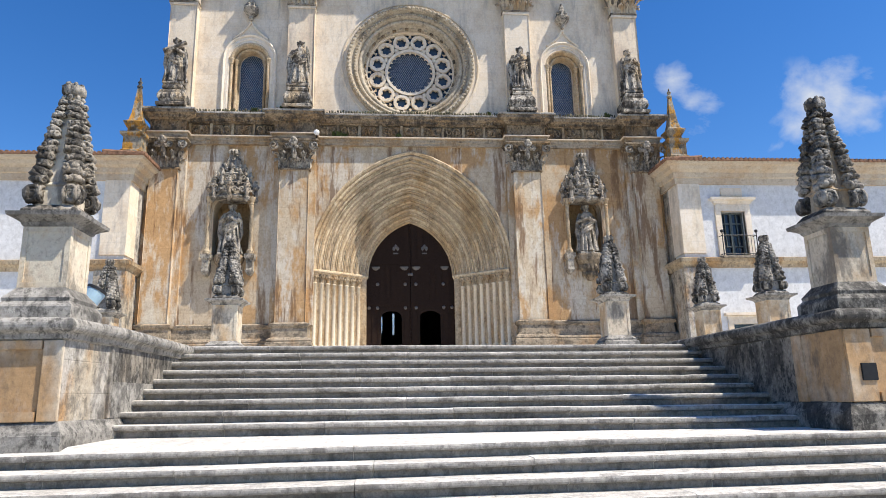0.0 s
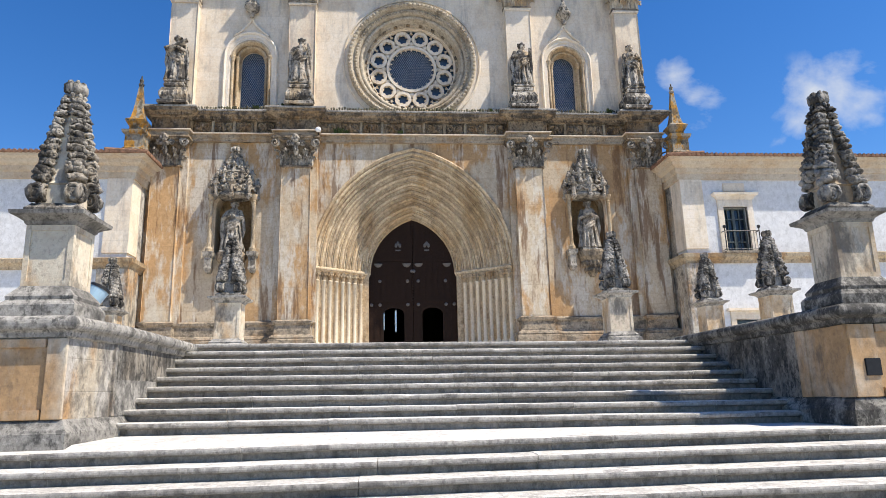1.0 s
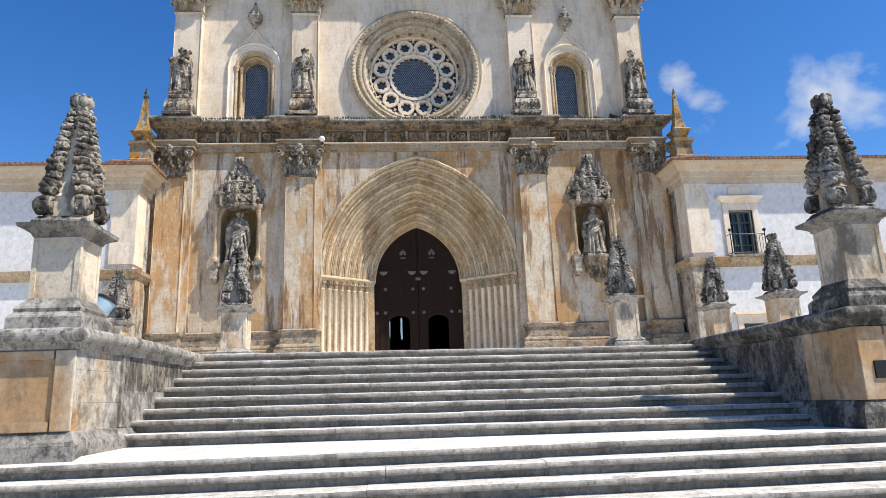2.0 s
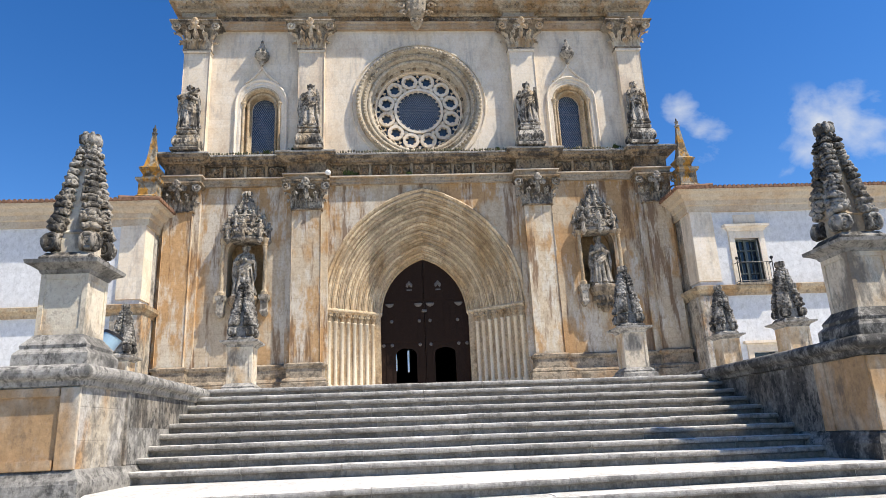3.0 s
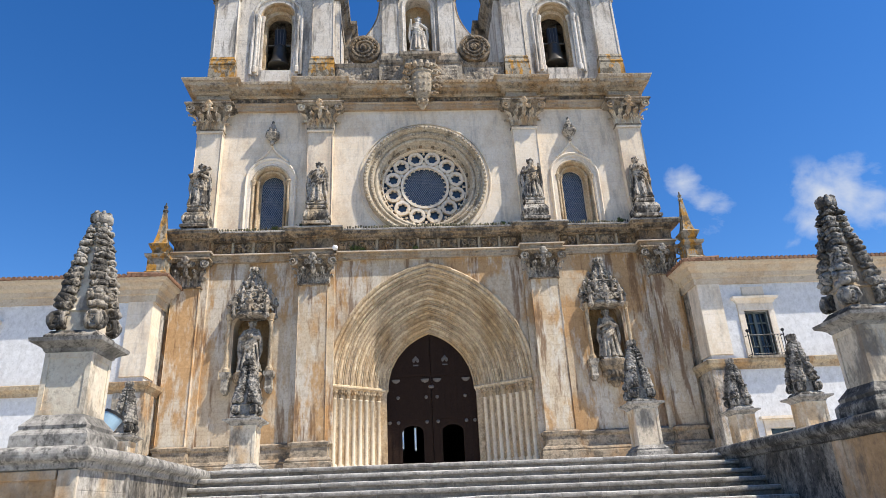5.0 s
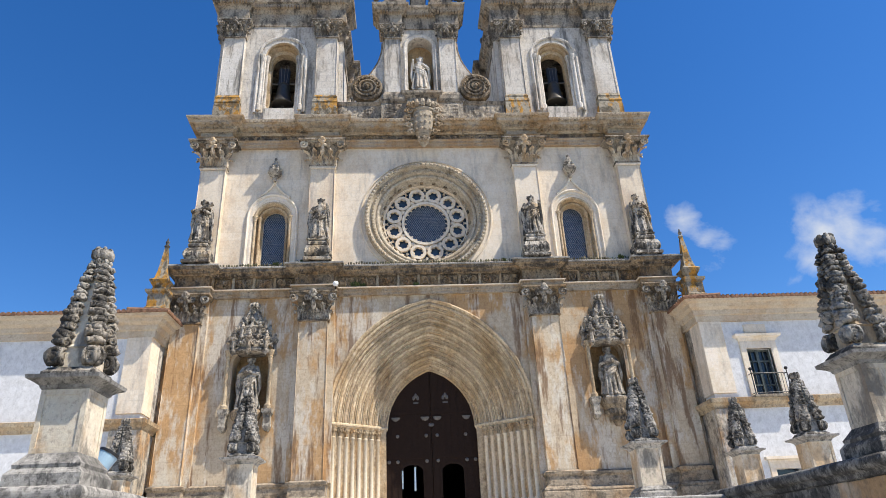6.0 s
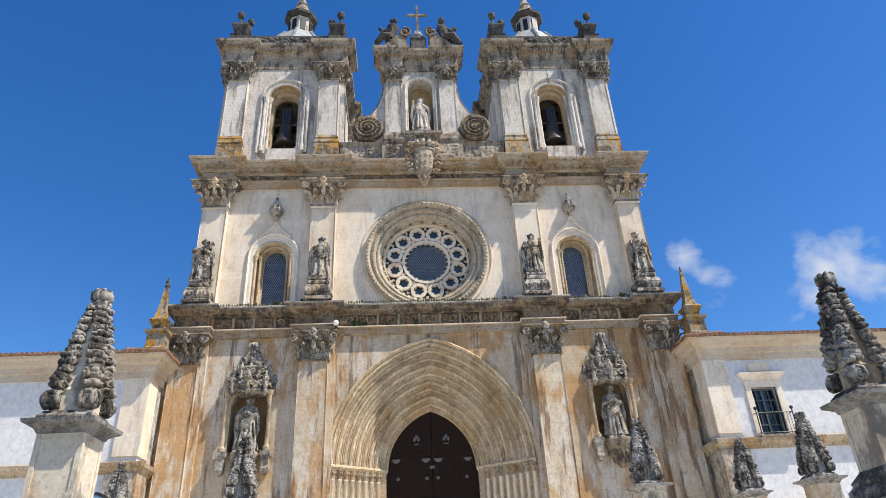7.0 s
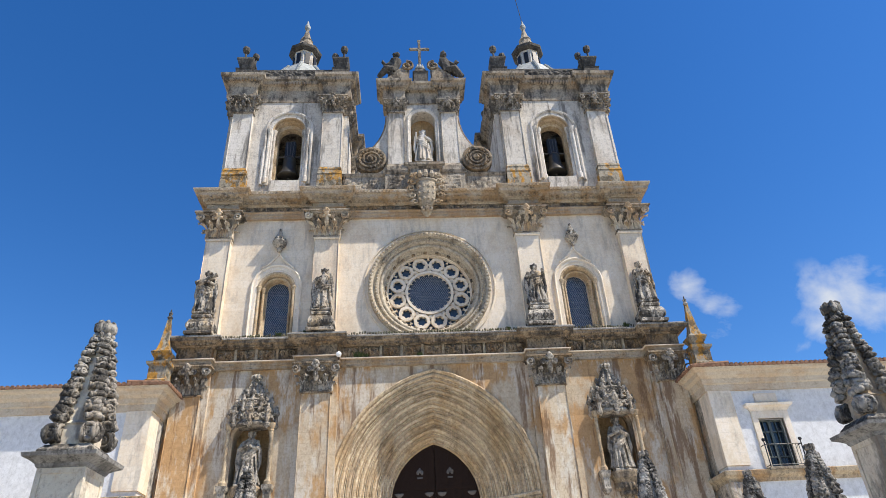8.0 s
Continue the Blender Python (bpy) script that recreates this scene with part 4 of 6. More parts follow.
for s in (-1, 1):
    pts = [((x if s < 0 else 2 * PX - x) - s * 0.006 * (abs(x - PX) < 1e-6) * -1, z) for x, z in left] + [(PX + s * 0.008, ZF)]
    wick = arch_pts(PX + s * 0.90, 0.48, 2.72, 3.02, 8, ZF + 0.12)
    part("door_leaf", holed_wall(pts, [wick], YD + 0.06, YD + 0.16), WOOD, door)
    bm = bmesh.new()
    for k in range(7):
        x = PX + s * (0.04 + k * 0.29)
        ztop = ZS + math.sqrt(max(0.01, 1 - (abs(x - PX) / 2.2) ** 1.25)) * 2.5
        zbot = ZF if not 0.35 < abs(x - PX) < 1.42 else 3.15
        box(bm, x - 0.02, x + 0.02, YD + 0.035, YD + 0.06, zbot, ztop)
    for zz, hw in ((3.35, 2.0), (5.30, 1.85)):
        box(bm, *sorted((PX + s * 0.03, PX + s * hw)), YD + 0.03, YD + 0.06, zz - 0.07, zz + 0.07)
    part("door_ribs", bm, WOOD, door)
    bm = bmesh.new()
    for zz, xs in ((3.16, (0.25, 1.54, 1.93)), (4.27, (0.25, 1.54)), (4.74, (0.05,))):
        for xx in xs:
            ball(bm, (PX + s * xx, YD + 0.04, zz), 0.085, 2, (1, 0.5, 1))
    part("door_bosses", bm, IRON, door, "round iron bosses")
    bm = bmesh.new()
    for xx in (0.28, 1.62):
        lathe(bm, [(0.02, 4.93), (0.12, 4.97), (0.19, 5.05), (0.2, 5.11)], (PX + s * xx, YD + 0.05), 12, 0.3)
    for k in range(3):
        ball(bm, (PX + s * 0.68 + (k - 1) * 0.09, YD + 0.04, 5.98 + 0.1 * (k == 1)), 0.08, 1, (1, 0.5, 1.5))
    box(bm, PX + s * 0.68 - 0.12, PX + s * 0.68 + 0.12, YD + 0.03, YD + 0.06, 5.72, 5.78)
    part("door_mounts", bm, IRON, door, "shell-shaped iron mounts")

# nave behind the door, with slit windows at its far end
nave = empty("nave", (PX, 20, ZF), "dim church interior with narrow end windows", "interior", kind="structure")
NX, NZ, NY0, NY1 = 4.6, 18.0, 2.4, 41.0
part("floor", boxed(PX - NX, PX + NX, NY0, NY1, ZF - 0.2, ZF), PAVE, nave)
for s in (-1, 1):
    part("wall", boxed(*sorted((PX + s * NX, PX + s * (NX + 0.5))), NY0, NY1, ZF, NZ), INSIDE, nave)
part("vault", boxed(PX - NX - 0.5, PX + NX + 0.5, NY0, NY1 + 0.5, NZ, NZ + 0.4), INSIDE, nave)
slits = [[(-1.80, 5.8), (-1.64, 5.8), (-1.64, 7.6), (-1.80, 7.6)], [(-0.56, 5.6), (-0.36, 5.6), (-0.36, 7.9), (-0.56, 7.9)], [(-0.62, 2.4), (-0.3, 2.4), (-0.3, 3.2), (-0.62, 3.2)]]
part("end_wall", holed_wall([(PX - NX, ZF), (PX + NX, ZF), (PX + NX, NZ), (PX - NX, NZ)], slits, NY1, NY1 + 0.5), INSIDE, nave)
for pts in slits:
    part("pane", boxed(min(q[0] for q in pts) - 0.05, max(q[0] for q in pts) + 0.05, NY1 + 0.502, NY1 + 0.53, pts[0][1] - 0.05, pts[2][1] + 0.05), FROST, nave, "frosted pale window glass")
part("front_wall", holed_wall([(PX - NX - 0.4, ZF), (PX - W1 - 0.1, ZF), (PX - W1 - 0.1, 7.6), (PX + W1 + 0.1, 7.6), (PX + W1 + 0.1, ZF), (PX + NX + 0.4, ZF), (PX + NX + 0.4, NZ), (PX - NX - 0.4, NZ)], [], 2.32, 2.395), INSIDE, nave)

# lower pilasters, plinths, capitals and entablature
P_OUT, P_IN = 10.92, 5.28
low = [(-P_OUT, 0.60), (-P_IN, 0.64), (P_IN, 0.64), (P_OUT, 0.60)]
for c, hw in low:
    x = cx_(c)
    pilaster(church, x, hw, -0.42, 0.0, ZF + 1.2, 9.12, LOWER, panel=True)
    for sgn in (-1, 1):
        part("pilaster_strip", boxed(*sorted((x + sgn * hw, x + sgn * (hw + 0.28))), -0.18, 0.0, ZF + 1.2, 10.4), LOWER, church)
    capital(church, x, hw, -0.42, 9.10, 10.44, CANOPY, 0.42, 0.46, CARVED)
pl = [(0.0, ZF - 0.3), (0.30, ZF - 0.3), (0.30, ZF + 0.42), (0.25, ZF + 0.46), (0.27, ZF + 0.52), (0.22, ZF + 0.60), (0.10, ZF + 0.66), (0.08, ZF + 1.05), (0.15, ZF + 1.12), (0.17, ZF + 1.22), (0.0, ZF + 1.3)]
for s in (-1, 1):
    pts = [(-11.45, 0.5), (-11.45, -0.42), (-P_OUT + 0.62, -0.42), (-P_OUT + 0.62, -0.02), (-P_IN - 0.66, -0.02), (-P_IN - 0.66, -0.42), (-P_IN + 0.66, -0.42), (-P_IN + 0.66, 0.0)]
    if s > 0:
        pts = [(-a, b) for a, b in reversed(pts)]
    part("plinth", sweep(bmesh.new(), [(cx_(a), b) for a, b in pts], pl), GRIMY, church, "moulded wall plinth")
ent1 = plan_path(11.55, 1.0, -0.12, [(c, 0.86) for c, _ in low], -0.56)
part("architrave", sweep(bmesh.new(), ent1, [(-0.3, 10.40), (0.06, 10.40), (0.06, 10.52), (0.10, 10.54), (0.10, 10.68), (0.16, 10.72), (0.16, 10.78), (-0.3, 10.78)]), CORNICE, church)
# Added fillet; its pale stone paints the bright line of the lit ledge.
part("fillet", sweep(bmesh.new(), ent1, [(-0.3, 10.72), (0.20, 10.72), (0.215, 10.735), (0.215, 10.765), (0.16, 10.79), (-0.3, 10.8)]), UPPER, church, "thin projecting fillet, pale as a sunlit ledge")
part("fillet", sweep(bmesh.new(), ent1, [(-0.3, 11.69), (0.47, 11.69), (0.485, 11.71), (0.485, 11.76), (0.40, 11.815), (-0.3, 11.9)]), COPING, church)
part("frieze", sweep(bmesh.new(), ent1, [(-0.3, 10.77), (0.02, 10.77), (0.02, 11.40), (-0.3, 11.40)]), FRIEZE, church)
part("cornice", sweep(bmesh.new(), ent1, [(-0.3, 11.36), (0.08, 11.36), (0.12, 11.42), (0.20, 11.46), (0.30, 11.52), (0.42, 11.56), (0.42, 11.66), (0.46, 11.70), (0.46, 11.76), (0.38, 11.80), (-0.4, 11.92)]), CARVED, church, "projecting cornice dark with lichen")
spans = [(-9.98, -6.22), (-4.34, 4.34), (6.22, 9.98)]
for a, b in spans:
    n = round((b - a) / 0.95)
    for k in range(n):
        u0, u1 = a + (b - a) * k / n, a + (b - a) * (k + 1) / n
        part("frieze_panel", relief(cx_(u0 + 0.08), cx_(u1 - 0.08), 10.81, 11.35, -0.142, 0.14, 0.036, k * 3.1 + a), FRIEZE, church)
        um, way = (u0 + u1) / 2, 1 if k % 2 else -1
        bm = bmesh.new()
        for t in (-1, 1):
            c = Vector((cx_(um + t * (u1 - u0) * 0.2), -0.22, 11.08))
            tube(bm, [c + Vector((t * way * (0.15 - 0.007 * q) * math.cos(0.55 * q), 0.0, (0.19 - 0.009 * q) * math.sin(0.55 * q))) for q in range(17)], [0.042 - 0.0012 * q for q in range(17)], 6)
        tube(bm, [(cx_(um), -0.22, 10.86), (cx_(um) + 0.03 * way, -0.26, 11.0), (cx_(um) - 0.03 * way, -0.27, 11.14), (cx_(um), -0.22, 11.31)], [0.03, 0.06, 0.07, 0.025], 7)
        rough_up(bm, 0.02, 8)
        part("frieze_scroll", bm, FRIEZE, church, smooth=True)
        part("frieze_block", boxed(cx_(u0) - 0.06, cx_(u0) + 0.06, -0.22, -0.13, 10.79, 11.37, bevel=0.01), TRIM, church)
bm = bmesh.new()
for a, b in ((-11.4, 11.4),):
    n = int((b - a) / 0.125)
    for k in range(n):
        u = a + (b - a) * k / n
        on = any(abs(u - c) < 0.95 for c, _ in low)
        if on:
            continue
        ball(bm, (cx_(u), -0.42 + rs.uniform(-0.04, 0.06), 11.92 + rs.uniform(-0.04, 0.03)), rs.uniform(0.05, 0.085), 1, (0.9, 0.8, rs.uniform(0.9, 1.6)))
rough_up(bm, 0.03, 9)
tagged(part("cornice_cresting", bm, MOSS, church, "row of small eroded stone knobs"), kind="stuff")

# upper wall with rose and two round-headed windows
RZ = 14.55
wins = (-7.52, 7.48)
holes = [circle_pts(cx_(0), RZ, 2.6, 56)] + [arch_pts(cx_(c), 0.92, 14.62, 15.54, 10, 11.95) for c in wins]
part("wall", holed_wall([(cx_(-11.15), 10.75), (cx_(11.15), 10.75), (cx_(11.15), 20.2), (cx_(-11.15), 20.2)], holes, 0.0, 0.55), UPPER, church, "pale upper wall")
part("wall", holed_wall([(cx_(-11.15), 10.75), (cx_(11.15), 10.75), (cx_(11.15), 20.2), (cx_(-11.15), 20.2)], [circle_pts(cx_(0), RZ, 2.1, 56)] + [arch_pts(cx_(c), 0.55, 14.68, 15.25, 10, 11.95) for c in wins], 0.553, 1.1), UPPER, church)
rose = empty("rose_window", (0, 0, 0))
rose.parent = church
tagged(rose, "round rose window with pale stone tracery")
ring = [(x, z) for x, z in reversed(circle_pts(cx_(0), RZ, 3.02, 72))]
part("rose_hood", band(bmesh.new(), ring, True, [(-0.04, 0.02), (-0.04, -0.14), (0.0, -0.2), (0.08, -0.24), (0.17, -0.2), (0.2, -0.1), (0.24, -0.02), (0.30, -0.02), (0.34, 0.02)]), ROSESTONE, rose, "raised outer ring")
outline = list(reversed(circle_pts(cx_(0), RZ, 3.30, 72)))
part("rose_border", band(bmesh.new(), outline, True, [(0.0, 0.01), (0.0, -0.045), (0.03, -0.06), (0.08, -0.06), (0.10, 0.01)]), UPPER, rose, "flat pale border round the rose")
bm = bmesh.new()
for rr, yy, r, n in ((2.95, -0.25, 0.088, 90), (2.66, -0.10, 0.062, 104)):
    for k in range(n):
        a = 2 * math.pi * k / n
        ball(bm, (cx_(0) + rr * math.cos(a), yy, RZ + rr * math.sin(a)), r, 1, (1, 0.9, 1))
tagged(part("beading", bm, ROSESTONE, rose, "ring of carved beads"), kind="stuff")
for r0, y0 in ((2.76, 0.0), (2.55, 0.14)):
    pts = list(reversed(circle_pts(cx_(0), RZ, r0, 72)))
    part("rose_moulding", band(bmesh.new(), pts, True, [(-0.06, y0 + 0.02)] + [(0.02 + 0.10 - 0.10 * math.cos(t), y0 + 0.04 - 0.1 * math.sin(t)) for t in [i * math.pi / 6 for i in range(7)]] + [(0.24, y0 + 0.1), (0.26, y0 + 0.24)]), ROSESTONE, rose)
pts = list(reversed(circle_pts(cx_(0), RZ, 2.30, 72)))
part("rose_splay", band(bmesh.new(), pts, True, [(-0.05, 0.26), (0.0, 0.26), (0.19, 0.60), (0.20, 0.9)]), ROSESTONE, rose)
for k in range(44):
    a = 2 * math.pi * (k + 0.5) / 44
    m = Matrix.Translation((cx_(0) + 2.22 * math.cos(a), 0.42, RZ + 2.22 * math.sin(a))) @ Matrix.Rotation(-a, 4, "Y") @ Matrix.Rotation(radians(25), 4, "Z")
    bm = bmesh.new()
    bmesh.ops.create_cube(bm, size=1, matrix=m @ Matrix.Diagonal((0.16, 0.1, 0.17, 1)))
    part("rose_block", bm, CARVED if k % 2 else ROSESTONE, rose)


def flat_ring(bm, cx, cz, r, t, y0, y1, n=18):
    sec = [(t, y1), (t, y0), (0, y0), (0, y1), (t, y1)]
    return band(bm, list(reversed(circle_pts(cx, cz, r, n))), True, sec)


part("tracery", flat_ring(bmesh.new(), cx_(0), RZ, 2.12, 0.05, 0.66, 0.84, 60), UPPER, rose)
part("tracery", flat_ring(bmesh.new(), cx_(0), RZ, 1.22, 0.13, 0.64, 0.84, 60), UPPER, rose)
for k in range(12):
    a = 2 * math.pi * k / 12 + 0.26
    part("tracery", flat_ring(bmesh.new(), cx_(0) + 1.64 * math.cos(a), RZ + 1.64 * math.sin(a), 0.40, 0.145, 0.66, 0.84, 18), UPPER, rose)
    for j in range(6):
        b = a + j * math.pi / 3
        part("tracery_cusp", ball(bmesh.new(), (cx_(0) + 1.64 * math.cos(a) + 0.25 * math.cos(b), 0.75, RZ + 1.64 * math.sin(a) + 0.25 * math.sin(b)), 0.08, 1, (1, 1.2, 1)), UPPER, rose)
    b = a + math.pi / 12
    stem = [(cx_(0) + q * math.cos(b), 0.75, RZ + q * math.sin(b)) for q in (2.10, 1.98, 1.90)]
    part("tracery_stem", tube(bmesh.new(), stem, [0.06, 0.045, 0.085], 8), UPPER, rose)
    for e in (-1, 1):
        part("tracery_knot", ball(bmesh.new(), (cx_(0) + 2.02 * math.cos(a + e * 0.09), 0.75, RZ + 2.02 * math.sin(a + e * 0.09)), 0.075, 1, (1, 0.7, 1)), UPPER, rose)
        part("tracery_knot", ball(bmesh.new(), (cx_(0) + 1.47 * math.cos(b + e * 0.07), 0.75, RZ + 1.47 * math.sin(b + e * 0.07)), 0.085, 1, (1, 0.7, 1)), UPPER, rose)
    for rr, q in ((1.34, 0.13), (1.63, 0.075)):
        part("tracery_knot", ball(bmesh.new(), (cx_(0) + rr * math.cos(b), 0.75, RZ + rr * math.sin(b)), q, 2, (1, 0.6, 1)), UPPER, rose)
    bm = bmesh.new()
    for j in range(2):
        b = 2 * math.pi * (k * 2 + j) / 24
        m = Matrix.Translation((cx_(0) + 1.05 * math.cos(b), 0.74, RZ + 1.05 * math.sin(b))) @ Matrix.Rotation(-b, 4, "Y")
        bmesh.ops.create_cone(bm, cap_ends=True, segments=4, radius1=0.10, radius2=0.01, depth=0.17, matrix=m @ Matrix.Rotation(radians(-90), 4, "Y"))
    part("tracery_tooth", bm, UPPER, rose)
g = part("pane", lathe(bmesh.new(), [(2.12, -0.01), (2.12, 0.01)], (0, 0), 48), GLASS, rose, "dark leaded glass, tinted blue as reflected sky")
g.data.transform(Matrix.Translation((XC * 0 , 0.9, RZ - ZF)) @ Matrix.Rotation(radians(90), 4, "X") @ Matrix.Translation((XC, 0, ZF)))


def lattice(bm, x0, x1, z0, z1, y, step, inside):
    for s in (-1, 1):
        n = int((x1 - x0 + z1 - z0) / step) + 2
        for k in range(-1, n):
            pts = []
            for j in range(60):
                z = z0 + (z1 - z0) * j / 59
                x = x0 + k * step - (z - z0) * 0.6 if s > 0 else x0 + k * step - (z1 - z0) * 0.6 + (z - z0) * 0.6
                if inside(x, z):
                    pts.append((x, y, z))
            if len(pts) > 1:
                tube(bm, [pts[0], pts[-1]], 0.008, 4, False)
    return bm


part("lead_lattice", lattice(bmesh.new(), cx_(-1.0), cx_(1.6), RZ - 1.05, RZ + 1.05, 0.87, 0.10, lambda x, z: (x - cx_(0)) ** 2 + (z - RZ) ** 2 < 1.1), LEAD, rose, "fine lead lattice")


def church_window(c):
    x = cx_(c)
    w = empty("arched_window", (c, 0, 0))
    w.parent = church
    tagged(w, "round-headed window with shafts and ogee hood")
    bot = 11.9
    part("hood", band(bmesh.new(), arch_pts(x, 1.22, 14.66, 15.95, 14, bot), False, [(-0.03, 0.01), (-0.03, -0.07), (0.03, -0.11), (0.09, -0.07), (0.1, -0.03), (0.24, -0.03), (0.25, 0.01)]), UPPER, w)
    part("arch_moulding", band(bmesh.new(), arch_pts(x, 0.94, 14.64, 15.58, 14), False, [(-0.02, 0.02)] + [(0.07 - 0.08 * math.cos(t), 0.06 - 0.08 * math.sin(t)) for t in [i * math.pi / 6 for i in range(7)]] + [(0.20, 0.16)] + [(0.27 - 0.07 * math.cos(t), 0.26 - 0.07 * math.sin(t)) for t in [i * math.pi / 5 for i in range(6)]] + [(0.37, 0.40), (0.39, 0.56)]), ARCH, w)
    part("jamb_splay", band(bmesh.new(), [(x - 0.92, bot), (x - 0.92, 14.66)], False, [(0, 0.1), (0.14, 0.3), (0.37, 0.54)]), ARCH, w)
    part("jamb_splay", band(bmesh.new(), [(x + 0.92, 14.66), (x + 0.92, bot)], False, [(0, 0.1), (0.14, 0.3), (0.37, 0.54)]), ARCH, w)
    for s in (-1, 1):
        for off, yy in ((0.84, 0.04), (0.66, 0.24)):
            part("shaft", lathe(bmesh.new(), [(0.1, bot), (0.1, bot + 0.2), (0.07, bot + 0.25), (0.066, 14.45), (0.09, 14.48), (0.075, 14.5), (0.12, 14.66), (0.14, 14.68), (0.14, 14.74)], (x + s * off, yy), 10), ARCH, w)
    for s in (-1, 1):
        pts = [(x + s * (0.80 * (1 - t) ** 1.8), -0.07, 15.72 + 1.05 * t) for t in [k / 10 for k in range(11)]]
        part("ogee", tube(bmesh.new(), pts, 0.06, 6), UPPER, w)
    part("ogee_field", holed_wall([(x - 0.70, 15.78), (x + 0.70, 15.78), (x + 0.28, 16.15), (x + 0.06, 16.65), (x - 0.06, 16.65), (x - 0.28, 16.15)], [], -0.035, 0.01), UPPER, w)
    bm = lathe(bmesh.new(), [(0.09, 16.60), (0.12, 16.72), (0.10, 16.78), (0.28, 16.95), (0.36, 17.10), (0.37, 17.18), (0.26, 17.22)], (x, -0.20), 12)
    for k in range(7):
        a = 2 * math.pi * k / 7
        curl(bm, (x + 0.12 * math.cos(a), -0.20 + 0.12 * math.sin(a), 17.26), (math.cos(a), math.sin(a), 0), (0, 0, 1), 0.10, 0.075, 1.0, 8)
        ball(bm, (x + 0.13 * math.cos(a + 0.4), -0.20 + 0.13 * math.sin(a + 0.4), 17.48), 0.10, 1, (1, 1, 1.3))
    ball(bm, (x, -0.20, 17.66), 0.14, 1, (1, 1, 1.5))
    ball(bm, (x, -0.20, 17.88), 0.08, 1, (1, 1, 1.5))
    rough_up(bm, 0.03, 7)
    top = part("finial", bm, CANOPY, w, "carved leafy finial", smooth=True)
    fuse = top.modifiers.new("fuse", "REMESH")
    fuse.mode, fuse.voxel_size, fuse.use_smooth_shade = "VOXEL", 0.022, True
    part("pane", boxed(x - 0.56, x + 0.56, 0.72, 0.735, bot - 0.1, 15.28), GLASS, w, "dark leaded glass, tinted blue as reflected sky")
    part("lead_lattice", lattice(bmesh.new(), x - 0.54, x + 0.54 + 2, bot, 15.25, 0.715, 0.10, lambda a, b: abs(a - x) < 0.54), LEAD, w, "fine lead lattice")


for c in wins:
    church_window(c)

# upper pilasters and main entablature
U_OUT, U_IN = 10.55, 5.14
upp = [(-U_OUT, 0.60), (-U_IN, 0.60), (U_IN, 0.60), (U_OUT, 0.60)]
for c, hw in upp:
    x = cx_(c)
    pilaster(church, x, hw, -0.40, 0.0, 11.8, 17.34, UPPER)
    part("neck", sweep(bmesh.new(), [(x - hw, 0.0), (x - hw, -0.4), (x + hw, -0.4), (x + hw, 0.0)], [(0, 17.18), (0.04, 17.2), (0.06, 17.26), (0.02, 17.33), (0, 17.33)]), UPPER, church)
    capital(church, x, hw, -0.40, 17.32, 18.66, PEDSTONE, 0.4, 0.62, TOWERTRIM)
ent2 = plan_path(11.3, 1.0, -0.12, [(c, 0.78) for c, _ in upp], -0.52)
part("architrave", sweep(bmesh.new(), ent2, [(-0.3, 18.62), (0.05, 18.62), (0.05, 18.76), (0.09, 18.78), (0.09, 18.92), (0.15, 18.97), (0.15, 19.02), (-0.3, 19.02)]), ARCHITRAVE, church)
part("frieze", sweep(bmesh.new(), ent2, [(-0.3, 19.0), (0.02, 19.0), (0.02, 19.36), (-0.3, 19.36)]), CORNICE, church)
part("cornice", sweep(bmesh.new(), ent2, [(-0.3, 19.34), (0.08, 19.34), (0.12, 19.40), (0.22, 19.42), (0.22, 19.52), (0.30, 19.58), (0.52, 19.62), (0.54, 19.76), (0.60, 19.80), (0.66, 19.92), (0.66, 19.98), (0.55, 20.02), (-0.5, 20.14)]), CORNICE, church, "main cornice with brackets")
for a, b in ((-9.7, -6.0), (-4.3, 4.3), (6.0, 9.7)):
    part("frieze_relief", relief(cx_(a), cx_(b), 19.04, 19.33, -0.143, 0.10, 0.04, a), CARVED, church)
bm = bmesh.new()
n = 118
for k in range(n):
    u = -11.3 + 22.6 * k / (n - 1)
    on = any(abs(u - c) < 0.84 for c, _ in upp)
    y = -0.52 if on else -0.12
    box(bm, cx_(u) - 0.05, cx_(u) + 0.05, y - 0.30, y - 0.1, 19.42, 19.53)
    box(bm, cx_(u) - 0.055, cx_(u) + 0.055, y - 0.672, y - 0.6, 19.80, 19.97)
tagged(part("dentil_course", bm, CORNICE, church, "row of small stone dentils"), kind="stuff")
for k in range(56):
    u = -11.1 + 22.2 * k / 55
    y = -0.52 if any(abs(u - c) < 0.80 for c, _ in upp) else -0.12
    part("modillion", boxed(cx_(u) - 0.075, cx_(u) + 0.075, y - 0.50, y - 0.2, 19.53, 19.625, bevel=0.012), CORNICE, church)
bm = bmesh.new()
for k in range(150):
    u = -11.4 + 22.8 * k / 149
    y = -0.56 if any(abs(u - c) < 0.9 for c, _ in low) else -0.12
    box(bm, cx_(u) - 0.045, cx_(u) + 0.045, y - 0.28, y - 0.14, 11.40, 11.50)
tagged(part("dentil_course", bm, CARVED, church, "row of small eroded dentils"), kind="stuff")
# central carved cartouche over the cornice: a shield between scrolls, a crown above and a pendant below
X0c = cx_(0)
bm = lathe(bmesh.new(), [(0.10, 18.78), (0.30, 18.92), (0.46, 19.15), (0.54, 19.6), (0.56, 20.1), (0.52, 20.42), (0.60, 20.5), (0.58, 20.6)], (X0c, -0.62), 20, 0.62)
